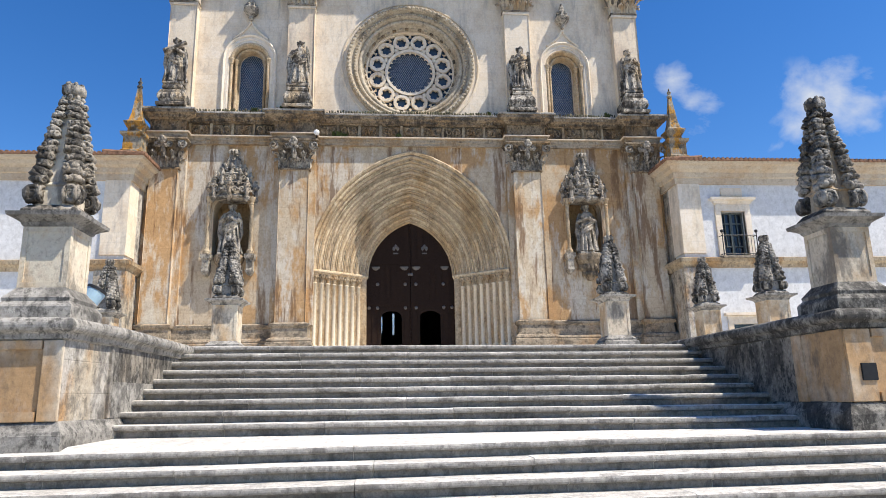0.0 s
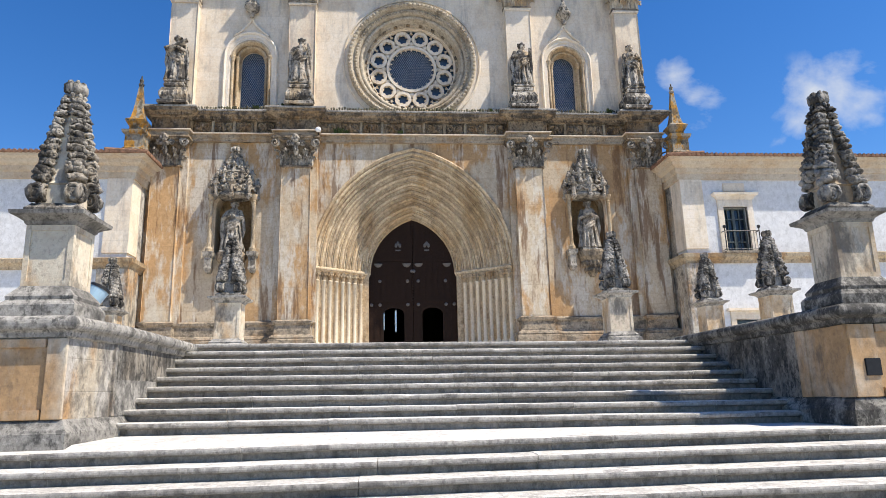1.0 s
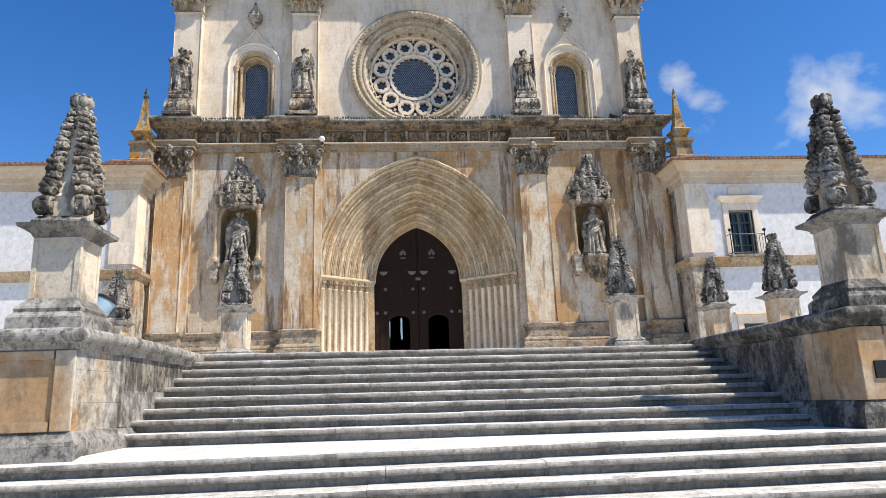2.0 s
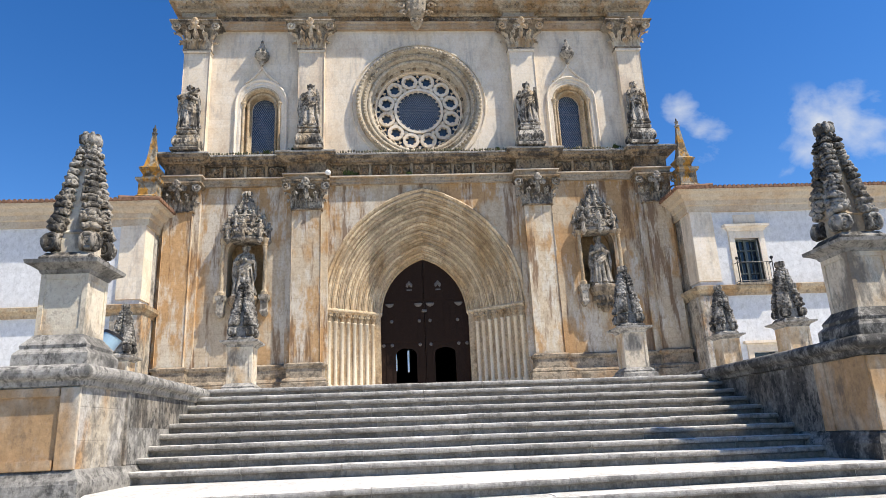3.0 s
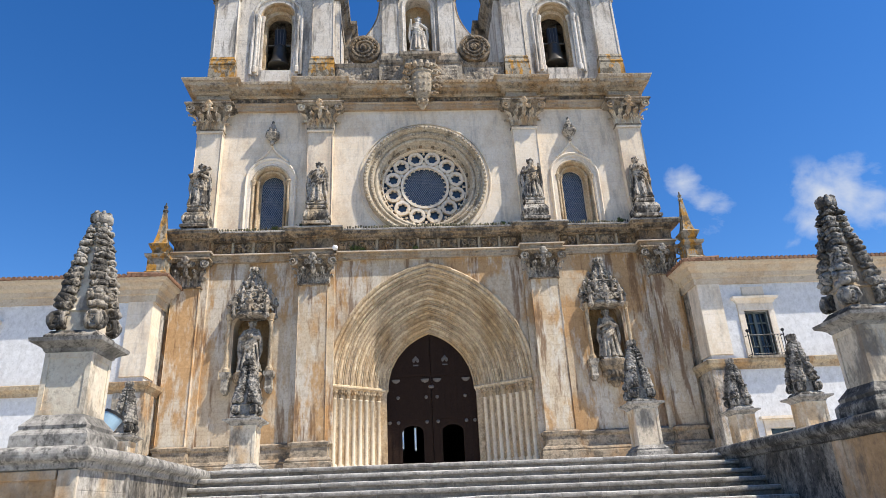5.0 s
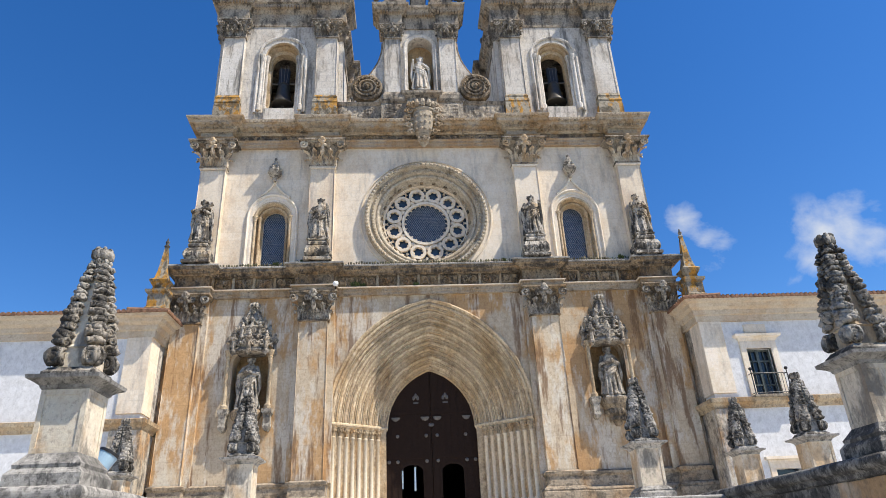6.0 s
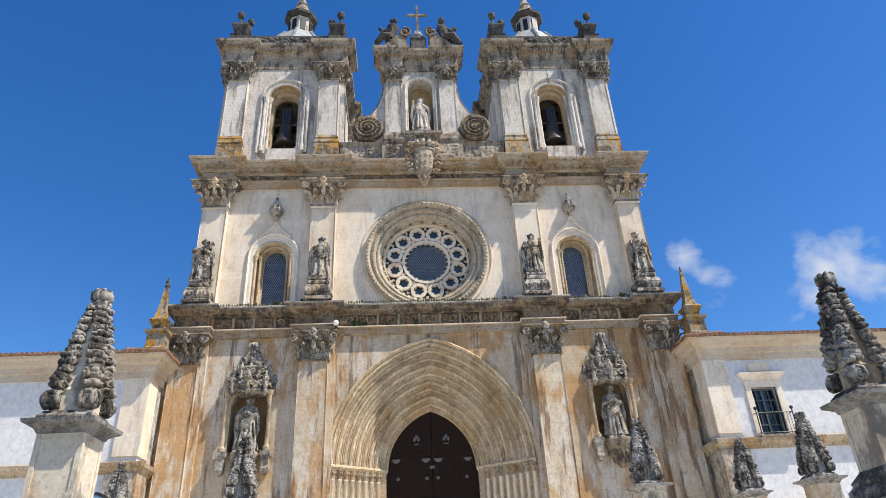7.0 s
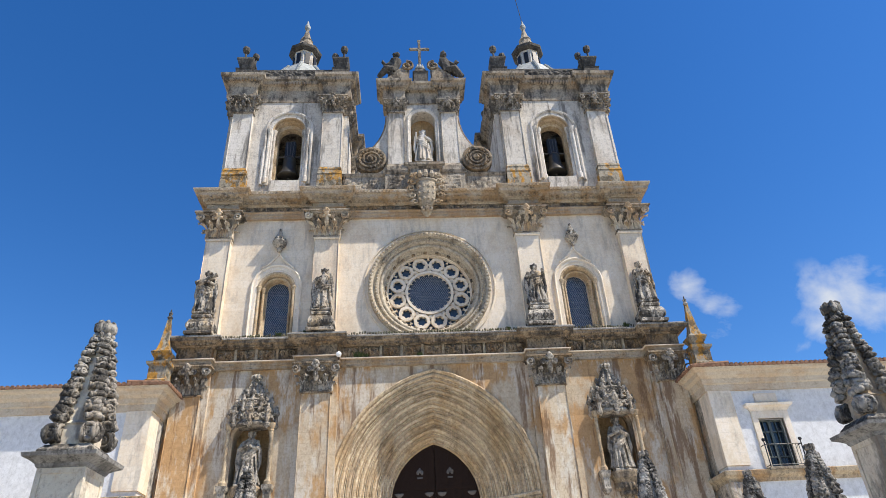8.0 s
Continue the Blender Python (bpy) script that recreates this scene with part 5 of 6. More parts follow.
for k in range(3):
    for q in range(4):
        ball(bm, (X0c + (q - 1.5) * 0.24, -0.62 - 0.34 * math.cos((q - 1.5) * 0.5), 19.25 + 0.4 * k), 0.09, 1, (1, 0.7, 1.3))
rough_up(bm, 0.03, 8)
shield = part("cartouche", bm, CORNICE, church, "large carved heraldic shield")
for t in (-1, 1):
    for zz, xx, size in ((20.45, 0.72, 0.22), (20.0, 0.80, 0.20), (19.55, 0.76, 0.20), (19.15, 0.62, 0.17), (20.85, 0.62, 0.18)):
        bm = bmesh.new()
        c = Vector((X0c + t * xx, -0.70, zz))
        tube(bm, [c + Vector((t * size * (1 - 0.045 * q) * math.cos(0.5 * q), -0.008 * q, size * (1 - 0.045 * q) * math.sin(0.5 * q))) for q in range(18)], [0.075 - 0.002 * q for q in range(18)], 7)
        ball(bm, c + Vector((0, 0.02, 0)), size * 0.5, 1)
        rough_up(bm, 0.03, 7)
        part("scroll", bm, CORNICE, shield)
for k in range(5):
    bm = bmesh.new()
    a = math.pi * (k + 0.5) / 5
    c = Vector((X0c - 0.55 * math.cos(a), -0.62 - 0.34 * math.sin(a), 20.66))
    tube(bm, [c, c + Vector((0, -0.06, 0.16)), c + Vector((0, -0.02, 0.36)), c + Vector((0, 0.04, 0.44))], [0.10, 0.13, 0.10, 0.03], 8)
    rough_up(bm, 0.02, 9)
    part("crown_leaf", bm, CORNICE, shield)
bm = lathe(bmesh.new(), [(0.04, 18.28), (0.16, 18.42), (0.22, 18.56), (0.34, 18.72), (0.24, 18.84)], (X0c, -0.58), 10, 0.8)
for t in (-1, 0, 1):
    curl(bm, (X0c + t * 0.10, -0.74, 18.70), (t, -0.6, 0), (0, 0, -1), 0.12, 0.07, 1.1, 9)
rough_up(bm, 0.03, 8)
part("pendant", bm, CORNICE, shield)
part("console", sweep(bmesh.new(), [(X0c - 0.75, 0.2), (X0c - 0.75, -0.45), (X0c + 0.75, -0.45), (X0c + 0.75, 0.2)], [(-0.2, 20.0), (0.0, 20.1), (0.02, 20.9), (0.10, 21.05), (0.06, 21.15), (0.06, 21.5), (0.16, 21.62), (-0.2, 21.66)]), TOWERTRIM, shield, "projecting console under the niche")


def statue(at, h, name, label, seed, pose_kind=0, mat=None):
    """A robed standing figure, one plain weathered mesh."""
    mat = mat or FIGURE
    x, y, z = at
    bm = bmesh.new()
    prof = [(0.0, 0.17, 0.14), (0.03, 0.185, 0.15), (0.25, 0.15, 0.125), (0.45, 0.14, 0.115), (0.58, 0.125, 0.105), (0.68, 0.13, 0.10), (0.78, 0.135, 0.09), (0.83, 0.09, 0.075), (0.855, 0.055, 0.055), (0.87, 0.05, 0.05)]
    seg, rings = 26, []
    for f in [i / 30 for i in range(31)]:
        v = f * 0.87
        for (a, ra, sa), (b, rb, sb) in zip(prof, prof[1:]):
            if a <= v <= b + 1e-9:
                u = (v - a) / (b - a)
                ra, sa = ra + (rb - ra) * u, sa + (sb - sa) * u
                break
        sway = 0.025 * math.sin(v * 6 + seed)
        ringv = []
        for k in range(seg):
            t = 2 * math.pi * k / seg
            fold = 1 + (0.16 * math.sin(t * 7 + seed + v * 4) + 0.1 * math.sin(t * 11 - v * 7)) * max(0, 1 - v / 0.8)
            ringv.append(bm.verts.new((x + h * (ra * fold * math.cos(t) + sway), y + h * sa * fold * math.sin(t), z + h * v)))
        rings.append(ringv)
    for a, b in zip(rings, rings[1:]):
        for k in range(seg):
            bm.faces.new((a[k], a[(k + 1) % seg], b[(k + 1) % seg], b[k]))
    bm.faces.new(list(reversed(rings[0])))
    bm.faces.new(rings[-1])
    hx = x + h * 0.025 * math.sin(0.9 * 6 + seed)
    ball(bm, (hx, y - 0.015, z + h * 0.935), h * 0.07, 2, (0.85, 0.95, 1.1))
    ball(bm, (hx, y + 0.02 * h, z + h * 0.945), h * 0.075, 2, (1, 0.9, 1.05))
    ball(bm, (hx, y - 0.05 * h, z + h * 0.885), h * 0.04, 1, (1, 0.8, 1.4))
    for s in (-1, 1):
        sh = Vector((x + s * h * 0.12, y, z + h * 0.785))
        up = (pose_kind == s)
        el = sh + Vector((s * 0.07, -0.06, -0.15)) * h
        hd = el + (Vector((-s * 0.02, -0.1, 0.16)) if up else Vector((-s * 0.15, -0.1, 0.05))) * h
        tube(bm, [sh, el, hd], [h * 0.045, h * 0.042, h * 0.028], 8)
        ball(bm, hd, h * 0.035, 1)
        ball(bm, sh, h * 0.05, 1)
        pts = [el, el + Vector((s * 0.02, 0.02, -0.22)) * h, el + Vector((s * 0.0, 0.02, -0.4)) * h]
        tube(bm, pts, [h * 0.03, h * 0.035, h * 0.015], 7)
    if pose_kind == 2:
        tube(bm, [(x - h * 0.22, y - 0.13 * h, z + h * 0.66), (x + h * 0.2, y - 0.13 * h, z + h * 0.86)], h * 0.05, 8)
    box(bm, x - h * 0.2, x + h * 0.2, y - h * 0.16, y + h * 0.16, z - 0.08, z + 0.012)
    # drapery: a mantle slung across the body, and long folds down to the hem
    for k in range(3):
        top, low = 0.73 - 0.07 * k, 0.50 - 0.06 * k
        side = 1 if seed % 2 < 1 else -1
        pts = []
        for q in range(7):
            f = q / 6
            t = math.pi * (1.08 + 0.84 * f)
            ra = 0.150 + 0.012 * math.sin(q * 1.9 + k)
            pts.append((x + side * h * ra * math.cos(t), y + h * ra * 0.86 * math.sin(t), z + h * (top + (low - top) * f - 0.05 * math.sin(math.pi * f))))
        tube(bm, pts, [h * r for r in (0.012, 0.022, 0.028, 0.03, 0.028, 0.022, 0.012)], 6)
    for k in range(11):
        t = math.pi * (1.0 + k / 10)
        bend = 0.05 * math.sin(k * 2.3 + seed)
        pts = [(x + h * (ra * math.cos(t) + bend * (1 - f)), y + h * ra * 0.84 * math.sin(t), z + h * f) for f, ra in ((0.03, 0.19), (0.17, 0.175), (0.34, 0.155), (0.58, 0.135))]
        tube(bm, pts, [h * r for r in (0.032, 0.027, 0.022, 0.012)], 6)
    for k in range(9):
        t = math.pi * (0.9 + 1.2 * k / 8)
        ball(bm, (hx + h * 0.062 * math.cos(t), y + h * 0.06 * math.sin(t), z + h * (0.95 + 0.03 * math.sin(k * 2.1))), h * 0.026, 1)
    rough_up(bm, 0.04 * h / 2.2, 4)
    rough_up(bm, 0.03 * h / 2.2, 11)
    ob = part(name, bm, mat, None, smooth=True)
    fuse = ob.modifiers.new("fuse", "REMESH")
    fuse.mode, fuse.voxel_size, fuse.use_smooth_shade = "VOXEL", 0.009 * h, True
    return tagged(ob, label, "statue", "facade statues")


def urn_pedestal(x, y, z0, z1):
    th = empty("statue_pedestal", (x, y, z0), "bulging carved stone statue pedestal on the cornice", "pedestal", "statue pedestals")
    h = z1 - z0
    sq = square(x, y, 0.50, 0.36)
    part("foot", sweep(bmesh.new(), sq, [(0, z0), (0.14, z0), (0.14, z0 + 0.12), (0.05, z0 + 0.18), (0, z0 + 0.2)], True), FIGURE, th)
    bm = sweep(bmesh.new(), sq, [(0, z0 + 0.19), (0.02, z0 + 0.2), (0.10, z0 + h * 0.35), (0.10, z0 + h * 0.5), (0.0, z0 + h * 0.72), (-0.06, z0 + h * 0.76)], True)
    for k in range(7):
        ball(bm, (x - 0.54 + 0.18 * k, y - 0.44, z0 + h * 0.42), 0.085, 1, (0.8, 0.7, 2.0))
    for k in range(5):
        for s in (-1, 1):
            ball(bm, (x + s * 0.58, y - 0.3 + 0.15 * k, z0 + h * 0.42), 0.085, 1, (0.7, 0.8, 2.0))
    rough_up(bm, 0.03, 6)
    part("bulge", bm, FIGURE, th, "fluted bulging body")
    part("slab", sweep(bmesh.new(), square(x, y, 0.36, 0.28), [(0, z0 + h * 0.74), (0.08, z0 + h * 0.8), (0.08, z0 + h * 0.9), (0.02, z1), (-0.1, z1)], True), FIGURE, th)


for i, (c, kind, sd) in enumerate(((-10.62, 2, 0.4), (-5.16, 1, 1.7), (5.12, 1, 3.0), (10.50, 0, 4.4))):
    x = cx_(c)
    urn_pedestal(x, -0.62, 11.86, 12.92)
    statue((x, -0.62, 13.0), 2.28, "statue", "weathered grey stone statue of a robed figure on the cornice", sd, kind)

# niches with canopies
for s in (-1, 1):
    x = cx_(s * 8.0)
    nt_ = empty("statue_niche", (x, 0, 5.2), "carved statue niche with crown canopy and side colonnettes", "niche", "statue niches")
    bm = bmesh.new()
    for w, z0, z1 in ((0.92, 7.80, 8.55), (0.72, 8.45, 9.0), (0.48, 8.9, 9.35)):
        lathe(bm, [(w * 0.92, z0 - 0.02), (w * 1.02, z0 + 0.04), (w, z0 + 0.12), (w * 0.84, z0 + 0.2), (w * 0.80, z1 - 0.1), (w * 0.9, z1 - 0.05), (w * 0.85, z1)], (x, 0.0), 12, 0.62)
    for w, z0, h, n, r in ((1.0, 7.72, 0.98, 5, 0.135), (0.76, 8.42, 0.72, 4, 0.115), (0.5, 8.9, 0.62, 3, 0.10)):
        for k in range(n):
            an = math.pi * k / (n - 1)
            c = (x - w * math.cos(an), -0.64 * w * math.sin(an))
            prof = [(0.02, -0.16), (0.6, -0.06), (0.95, 0.0), (1.05, 0.08), (0.7, 0.14), (0.66, 0.5), (0.75, 0.54), (1.15, 0.60), (1.2, 0.68), (0.8, 0.72), (0.7, 0.8), (0.5, 0.86), (0.62, 0.91), (0.3, 0.97), (0.02, 1.04)]
            lathe(bm, [(r * p, z0 + h * q) for p, q in prof], c, 8)
            if k < n - 1:
                an = math.pi * (k + 0.5) / (n - 1)
                c = Vector((x - w * 0.9 * math.cos(an), -0.6 * w * math.sin(an) - 0.02, z0 + h * 0.42))
                for t in (-1, 1):
                    tang = Vector((math.sin(an), -0.62 * math.cos(an), 0)) * t
                    curl(bm, c + tang * 0.02, tang, (0, 0, 1), w * 0.15, 0.05, 1.2, 9)
                ball(bm, c + Vector((0, -0.03, h * 0.3)), 0.075, 1, (1, 1, 1.5))
    for k in range(5):
        an = math.pi * k / 4
        for q in range(5):
            f = q / 4
            w = 0.40 - 0.24 * f
            d = (-math.cos(an), -math.sin(an), 0)
            curl(bm, (x + d[0] * w * 0.8, d[1] * w * 0.7 - 0.02, 9.3 + 0.5 * f), d, (0, 0, 1), 0.065, 0.045, 1.0, 8)
    lathe(bm, [(0.36, 9.2), (0.14, 9.85), (0.10, 9.95), (0.16, 10.0)], (x, -0.02), 8)
    for k in range(7):
        an = math.pi * 2 * k / 7
        curl(bm, (x, -0.05, 10.0), (math.cos(an), math.sin(an), 0), (0, 0, 1), 0.13, 0.085, 0.9, 9)
    rough_up(bm, 0.03, 6)
    part("canopy", bm, CANOPY, nt_, "tiered crown canopy of carved stone")
    for t in (-1, 1):
        xx = x + t * 0.92
        part("colonnette", lathe(bmesh.new(), [(0.16, 5.3), (0.16, 5.42), (0.10, 5.5), (0.085, 5.6), (0.08, 7.5), (0.1, 7.54), (0.08, 7.6), (0.15, 7.8), (0.16, 7.86)], (xx, -0.28), 12), TRIM, nt_)
        part("bracket", sweep(bmesh.new(), [(xx - 0.14, 0.0), (xx - 0.14, -0.40), (xx + 0.14, -0.40), (xx + 0.14, 0.0)], [(-0.1, 4.35), (-0.05, 4.4), (0.02, 4.55), (0.0, 4.65), (0.0, 5.0), (0.06, 5.1), (0.08, 5.28), (-0.05, 5.3)]), CANOPY, nt_)
    bm = lathe(bmesh.new(), [(0.12, 4.05), (0.2, 4.2), (0.34, 4.45), (0.42, 4.7), (0.5, 4.78), (0.62, 4.95), (0.66, 5.15), (0.62, 5.25)], (x, -0.12), 16, 0.8)
    for k in range(9):
        an = math.pi + math.pi * k / 8
        ball(bm, (x + 0.45 * math.cos(an), -0.12 + 0.36 * math.sin(an), 4.62), 0.1, 1, (0.9, 0.9, 1.7))
        ball(bm, (x + 0.32 * math.cos(an), -0.12 + 0.26 * math.sin(an), 4.35), 0.08, 1, (0.9, 0.9, 1.5))
    rough_up(bm, 0.03, 6)
    corbel = part("corbel", bm, CARVED, nt_, "leaf-carved corbel", smooth=True)
    fuse = corbel.modifiers.new("fuse", "REMESH")
    fuse.mode, fuse.voxel_size, fuse.use_smooth_shade = "VOXEL", 0.022, True
    statue((x, 0.05, 5.34), 2.3, "statue", "stone statue of a robed figure standing in a facade niche", 2.2 + s, 0, CANOPY)

# ---- bell towers ----


def tower(s):
    c = s * 7.80
    x = cx_(c)
    th = empty("bell_tower", (c, 0, 0))
    th.parent = church
    tagged(th, "square bell tower with round-headed bell openings")
    hw, y0, y1, z0, z1 = 3.2, 0.35, 6.8, 20.0, 27.6
    ox = cx_(s * 7.70)
    op = arch_pts(ox, 0.98, 25.15, 26.13, 12, 21.35)
    rect = [(x - hw, z0), (x + hw, z0), (x + hw, z1), (x - hw, z1)]
    part("wall", holed_wall(rect, [op], y0, y0 + 0.45), TOWER, th)
    part("inner_wall", holed_wall(rect, [arch_pts(ox, 0.68, 25.0, 25.68, 12, 21.35)], y0 + 0.453, y0 + 0.9), ARCH, th, "ochre inner reveal of the bell opening")
    part("wall", holed_wall(rect, [arch_pts(x, 0.7, 25.15, 25.85, 8, 21.4)], y1 - 0.6, y1), TOWER, th)
    for t in (-1, 1):
        part("wall", boxed(*sorted((x + t * hw, x + t * (hw - 0.6))), y0 + 0.902, y1 - 0.602, z0, z1), TOWER, th)
    part("belfry_floor", boxed(x - hw + 0.6, x + hw - 0.6, y0 + 0.9, y1 - 0.6, z0, 21.3), INSIDE, th)
    # openings
    part("arch_moulding", band(bmesh.new(), arch_pts(ox, 1.36, 25.15, 26.51, 16, 21.2), False, [(-0.02, y0 + 0.02), (-0.02, y0 - 0.1), (0.06, y0 - 0.13), (0.14, y0 - 0.1), (0.16, y0 - 0.02), (0.30, y0 - 0.01), (0.32, y0 - 0.06), (0.42, y0 - 0.06), (0.46, y0 + 0.02)]), TOWER, th)
    part("arch_inner", band(bmesh.new(), arch_pts(ox, 0.98, 25.15, 26.13, 16), False, [(-0.04, y0)] + [(0.03 - 0.08 * math.cos(q), y0 + 0.03 - 0.08 * math.sin(q)) for q in [i * math.pi / 6 for i in range(7)]] + [(0.10, y0 + 0.18), (0.20, y0 + 0.24), (0.22, y0 + 0.44)]), ARCH, th)
    for t in (-1, 1):
        for off in (0.86, 1.10):
            part("shaft", lathe(bmesh.new(), [(0.15, 21.35), (0.15, 21.7), (0.1, 21.78), (0.095, 24.75), (0.12, 24.8), (0.1, 24.84), (0.16, 25.1), (0.17, 25.2)], (ox + t * off, y0 - 0.02 + (0.16 if off < 1 else 0)), 10), TOWER, th)
    part("sill", boxed(ox - 0.80, ox + 0.80, y0 - 0.15, y0 + 0.44, 20.05, 21.45, bevel=0.02), TOWER, th)
    for t in (-1, 1):
        px = x + t * (hw - 0.62)
        ph = 0.56
        pilaster(th, px, ph, y0 - 0.32, y0, 22.15, 26.25, TOWER)
        part("pilaster_base", sweep(bmesh.new(), [(px - ph, y0), (px - ph, y0 - 0.32), (px + ph, y0 - 0.32), (px + ph, y0)], [(-0.1, 20.1), (0.12, 20.1), (0.12, 21.2), (0.09, 21.6), (0.12, 21.66), (0.06, 21.9), (0.08, 22.0), (0.0, 22.17), (-0.1, 22.17)]), LICHEN, th, "pilaster base stained with orange lichen")
        capital(th, px, ph, y0 - 0.32, 26.22, 27.35, CANOPY, 0.32, 0.34)
        sp = x + t * hw
        for yy in (y0 + 0.6, y1 - 0.7):
            part("pilaster", boxed(*sorted((sp, sp + t * 0.25)), yy - 0.45, yy + 0.45, 20.1, 26.4, bevel=0.02), TOWER, th)
            bm = sweep(bmesh.new(), square(sp + t * 0.05, yy, 0.25, 0.5), [(0, 26.4), (0.05, 26.5), (0.1, 26.9), (0.25, 27.2), (0.25, 27.35)], True)
            for k in range(3):
                ball(bm, (sp + t * 0.38, yy - 0.3 + 0.3 * k, 26.75), 0.16, 1, (0.9, 1, 1.6))
                ball(bm, (sp + t * 0.48, yy - 0.4 + 0.4 * k, 27.1), 0.15, 1)
            rough_up(bm, 0.05, 6)
            part("capital", bm, CANOPY, th)
    # entablature, broken forward over the corners
    X0, X1, Y0, Y1 = x - hw, x + hw, y0, y1
    rw, ro = 1.25, 0.38
    plan = [(X0 - ro, Y1), (X0 - ro, Y1 - rw), (X0, Y1 - rw), (X0, Y0 + rw), (X0 - ro, Y0 + rw), (X0 - ro, Y0 - ro), (X0 + rw, Y0 - ro), (X0 + rw, Y0), (X1 - rw, Y0), (X1 - rw, Y0 - ro), (X1 + ro, Y0 - ro), (X1 + ro, Y0 + rw), (X1, Y0 + rw), (X1, Y1 - rw), (X1 + ro, Y1 - rw), (X1 + ro, Y1)]
    part("entablature", sweep(bmesh.new(), plan, [(0, 27.30), (0.05, 27.32), (0.08, 27.66), (0.02, 27.71), (0.02, 28.26), (0.10, 28.36), (0.14, 28.48), (0.30, 28.55), (0.36, 28.74), (0.46, 28.81), (0.48, 29.00), (0.40, 29.08), (-0.3, 29.22)], True), TOWERTRIM, th, "stained tower entablature")
    bm = bmesh.new()
    for k in range(40):
        u = X0 - ro + (X1 - X0 + 2 * ro) * (k + 0.5) / 40
        yy = Y0 - ro if (u < X0 + rw or u > X1 - rw) else Y0
        box(bm, u - 0.045, u + 0.045, yy - 0.36, yy - 0.2, 28.52, 28.66)
    tagged(part("dentil_course", bm, CORNICE, th), kind="stuff")
    part("parapet", boxed(x - hw + 0.1, x + hw - 0.1, y0 - 0.08, y0 + 0.6, 29.0, 29.98), SOOTY, th, "blackened parapet panel")
    part("parapet_relief", relief(x - hw + 1.2, x + hw - 1.2, 29.2, 29.92, y0 - 0.082, 0.09, 0.07, s * 3), SOOTY, th)
    part("roof_slab", boxed(x - hw, x + hw, y0 + 0.6, y1, 28.7, 29.3), DARKCARVED, th)
    for tx in (-1, 1):
        for ty in (0, 1):
            ux, uy = x + tx * (hw - 0.3), (y0 + 0.1) if ty == 0 else y1 - 0.4
            bm = sweep(bmesh.new(), square(ux, uy, 0.42), [(0, 28.9), (0.06, 28.9), (0.06, 29.75), (0.10, 29.85), (0.0, 29.95), (-0.10, 30.05), (0.02, 30.45), (0.08, 30.66), (0.08, 30.78), (-0.1, 30.92)], True)
            part("corner_block", bm, SOOTY, th)
            bm = lathe(bmesh.new(), [(0.12, 30.85), (0.13, 30.95), (0.06, 31.05), (0.07, 31.62), (0.20, 31.75), (0.24, 31.95), (0.22, 32.08), (0.08, 32.16)], (ux + 0.16 * tx, uy), 8)
            part("urn", bm, SOOTY, th, "small dark stone urn on a slender stem")
            bm = lathe(bmesh.new(), [(0.12, 30.6), (0.06, 30.75), (0.07, 31.3), (0.19, 31.42), (0.22, 31.6), (0.20, 31.72), (0.07, 31.8)], (ux - 0.42 * tx, uy + 0.25), 8)
            part("urn", bm, SOOTY, th, "small dark stone urn on a slender stem")
    # tiled pyramid, lantern and finial
    tx_, ty_ = x, (y0 + y1) / 2
    prof = [(2.9, 29.3), (2.45, 30.6), (1.75, 32.0), (1.15, 33.0)]
    part("dome", lathe(bmesh.new(), prof, (tx_, ty_), 8), DOMETILE, th, "ribbed tiled tower roof")
    for k in range(8):
        a = 2 * math.pi * k / 8
        bm = bmesh.new()
        for (ra, za), (rb, zb) in zip(prof, prof[1:]):
            for j in range(7):
                f = j / 7
                rr, zz = ra + (rb - ra) * f, za + (zb - za) * f
                ball(bm, (tx_ + rr * math.cos(a), ty_ + rr * math.sin(a), zz + 0.03), 0.12, 1)
        part("roof_rib", bm, DOMETILE, th)
    part("lantern", lathe(bmesh.new(), [(0.88, 32.9), (0.88, 33.1), (0.79, 33.16), (0.77, 34.6), (0.85, 34.66)], (tx_, ty_), 8), TOWER, th, "eight-sided stone lantern")
    part("lantern_cornice", lathe(bmesh.new(), [(0.85, 34.62), (1.10, 34.78), (1.14, 34.98), (1.06, 35.04), (0.86, 35.08)], (tx_, ty_), 8), SOOTY, th, "blackened lantern cornice")
    part("lantern_cap", lathe(bmesh.new(), [(0.86, 35.05), (0.80, 35.3), (0.60, 35.72), (0.44, 35.9), (0.42, 36.15), (0.47, 36.24), (0.26, 36.7), (0.13, 37.3), (0.11, 37.5)], (tx_, ty_), 10), TOWERTRIM, th, "bell-shaped stone cap")
    for k in range(8):
        a = 2 * math.pi * (k + 0.5) / 8
        m = Matrix.Translation((tx_ + 0.775 * math.cos(a), ty_ + 0.775 * math.sin(a), 33.85)) @ Matrix.Rotation(a, 4, "Z")
        bm = bmesh.new()
        bmesh.ops.create_cube(bm, size=1, matrix=m @ Matrix.Diagonal((0.06, 0.3, 1.0, 1)))
        part("lantern_window", bm, DARKIRON, th)
    bm = lathe(bmesh.new(), [(0.11, 37.45), (0.19, 37.6), (0.21, 37.8), (0.11, 38.05), (0.04, 38.4)], (tx_, ty_), 10)
    part("finial_ball", bm, DOMETILE, th)
    if s > 0:
        part("lightning_rod", tube(bmesh.new(), [(tx_, ty_, 38.3), (tx_ - 0.35, ty_, 42.5)], 0.025, 5), DARKIRON, th)
    # bell
    bl = empty("bell", (ox, 1.2, 22.4), "dark bronze church bell hanging in a tower opening", "bell", "tower bells")
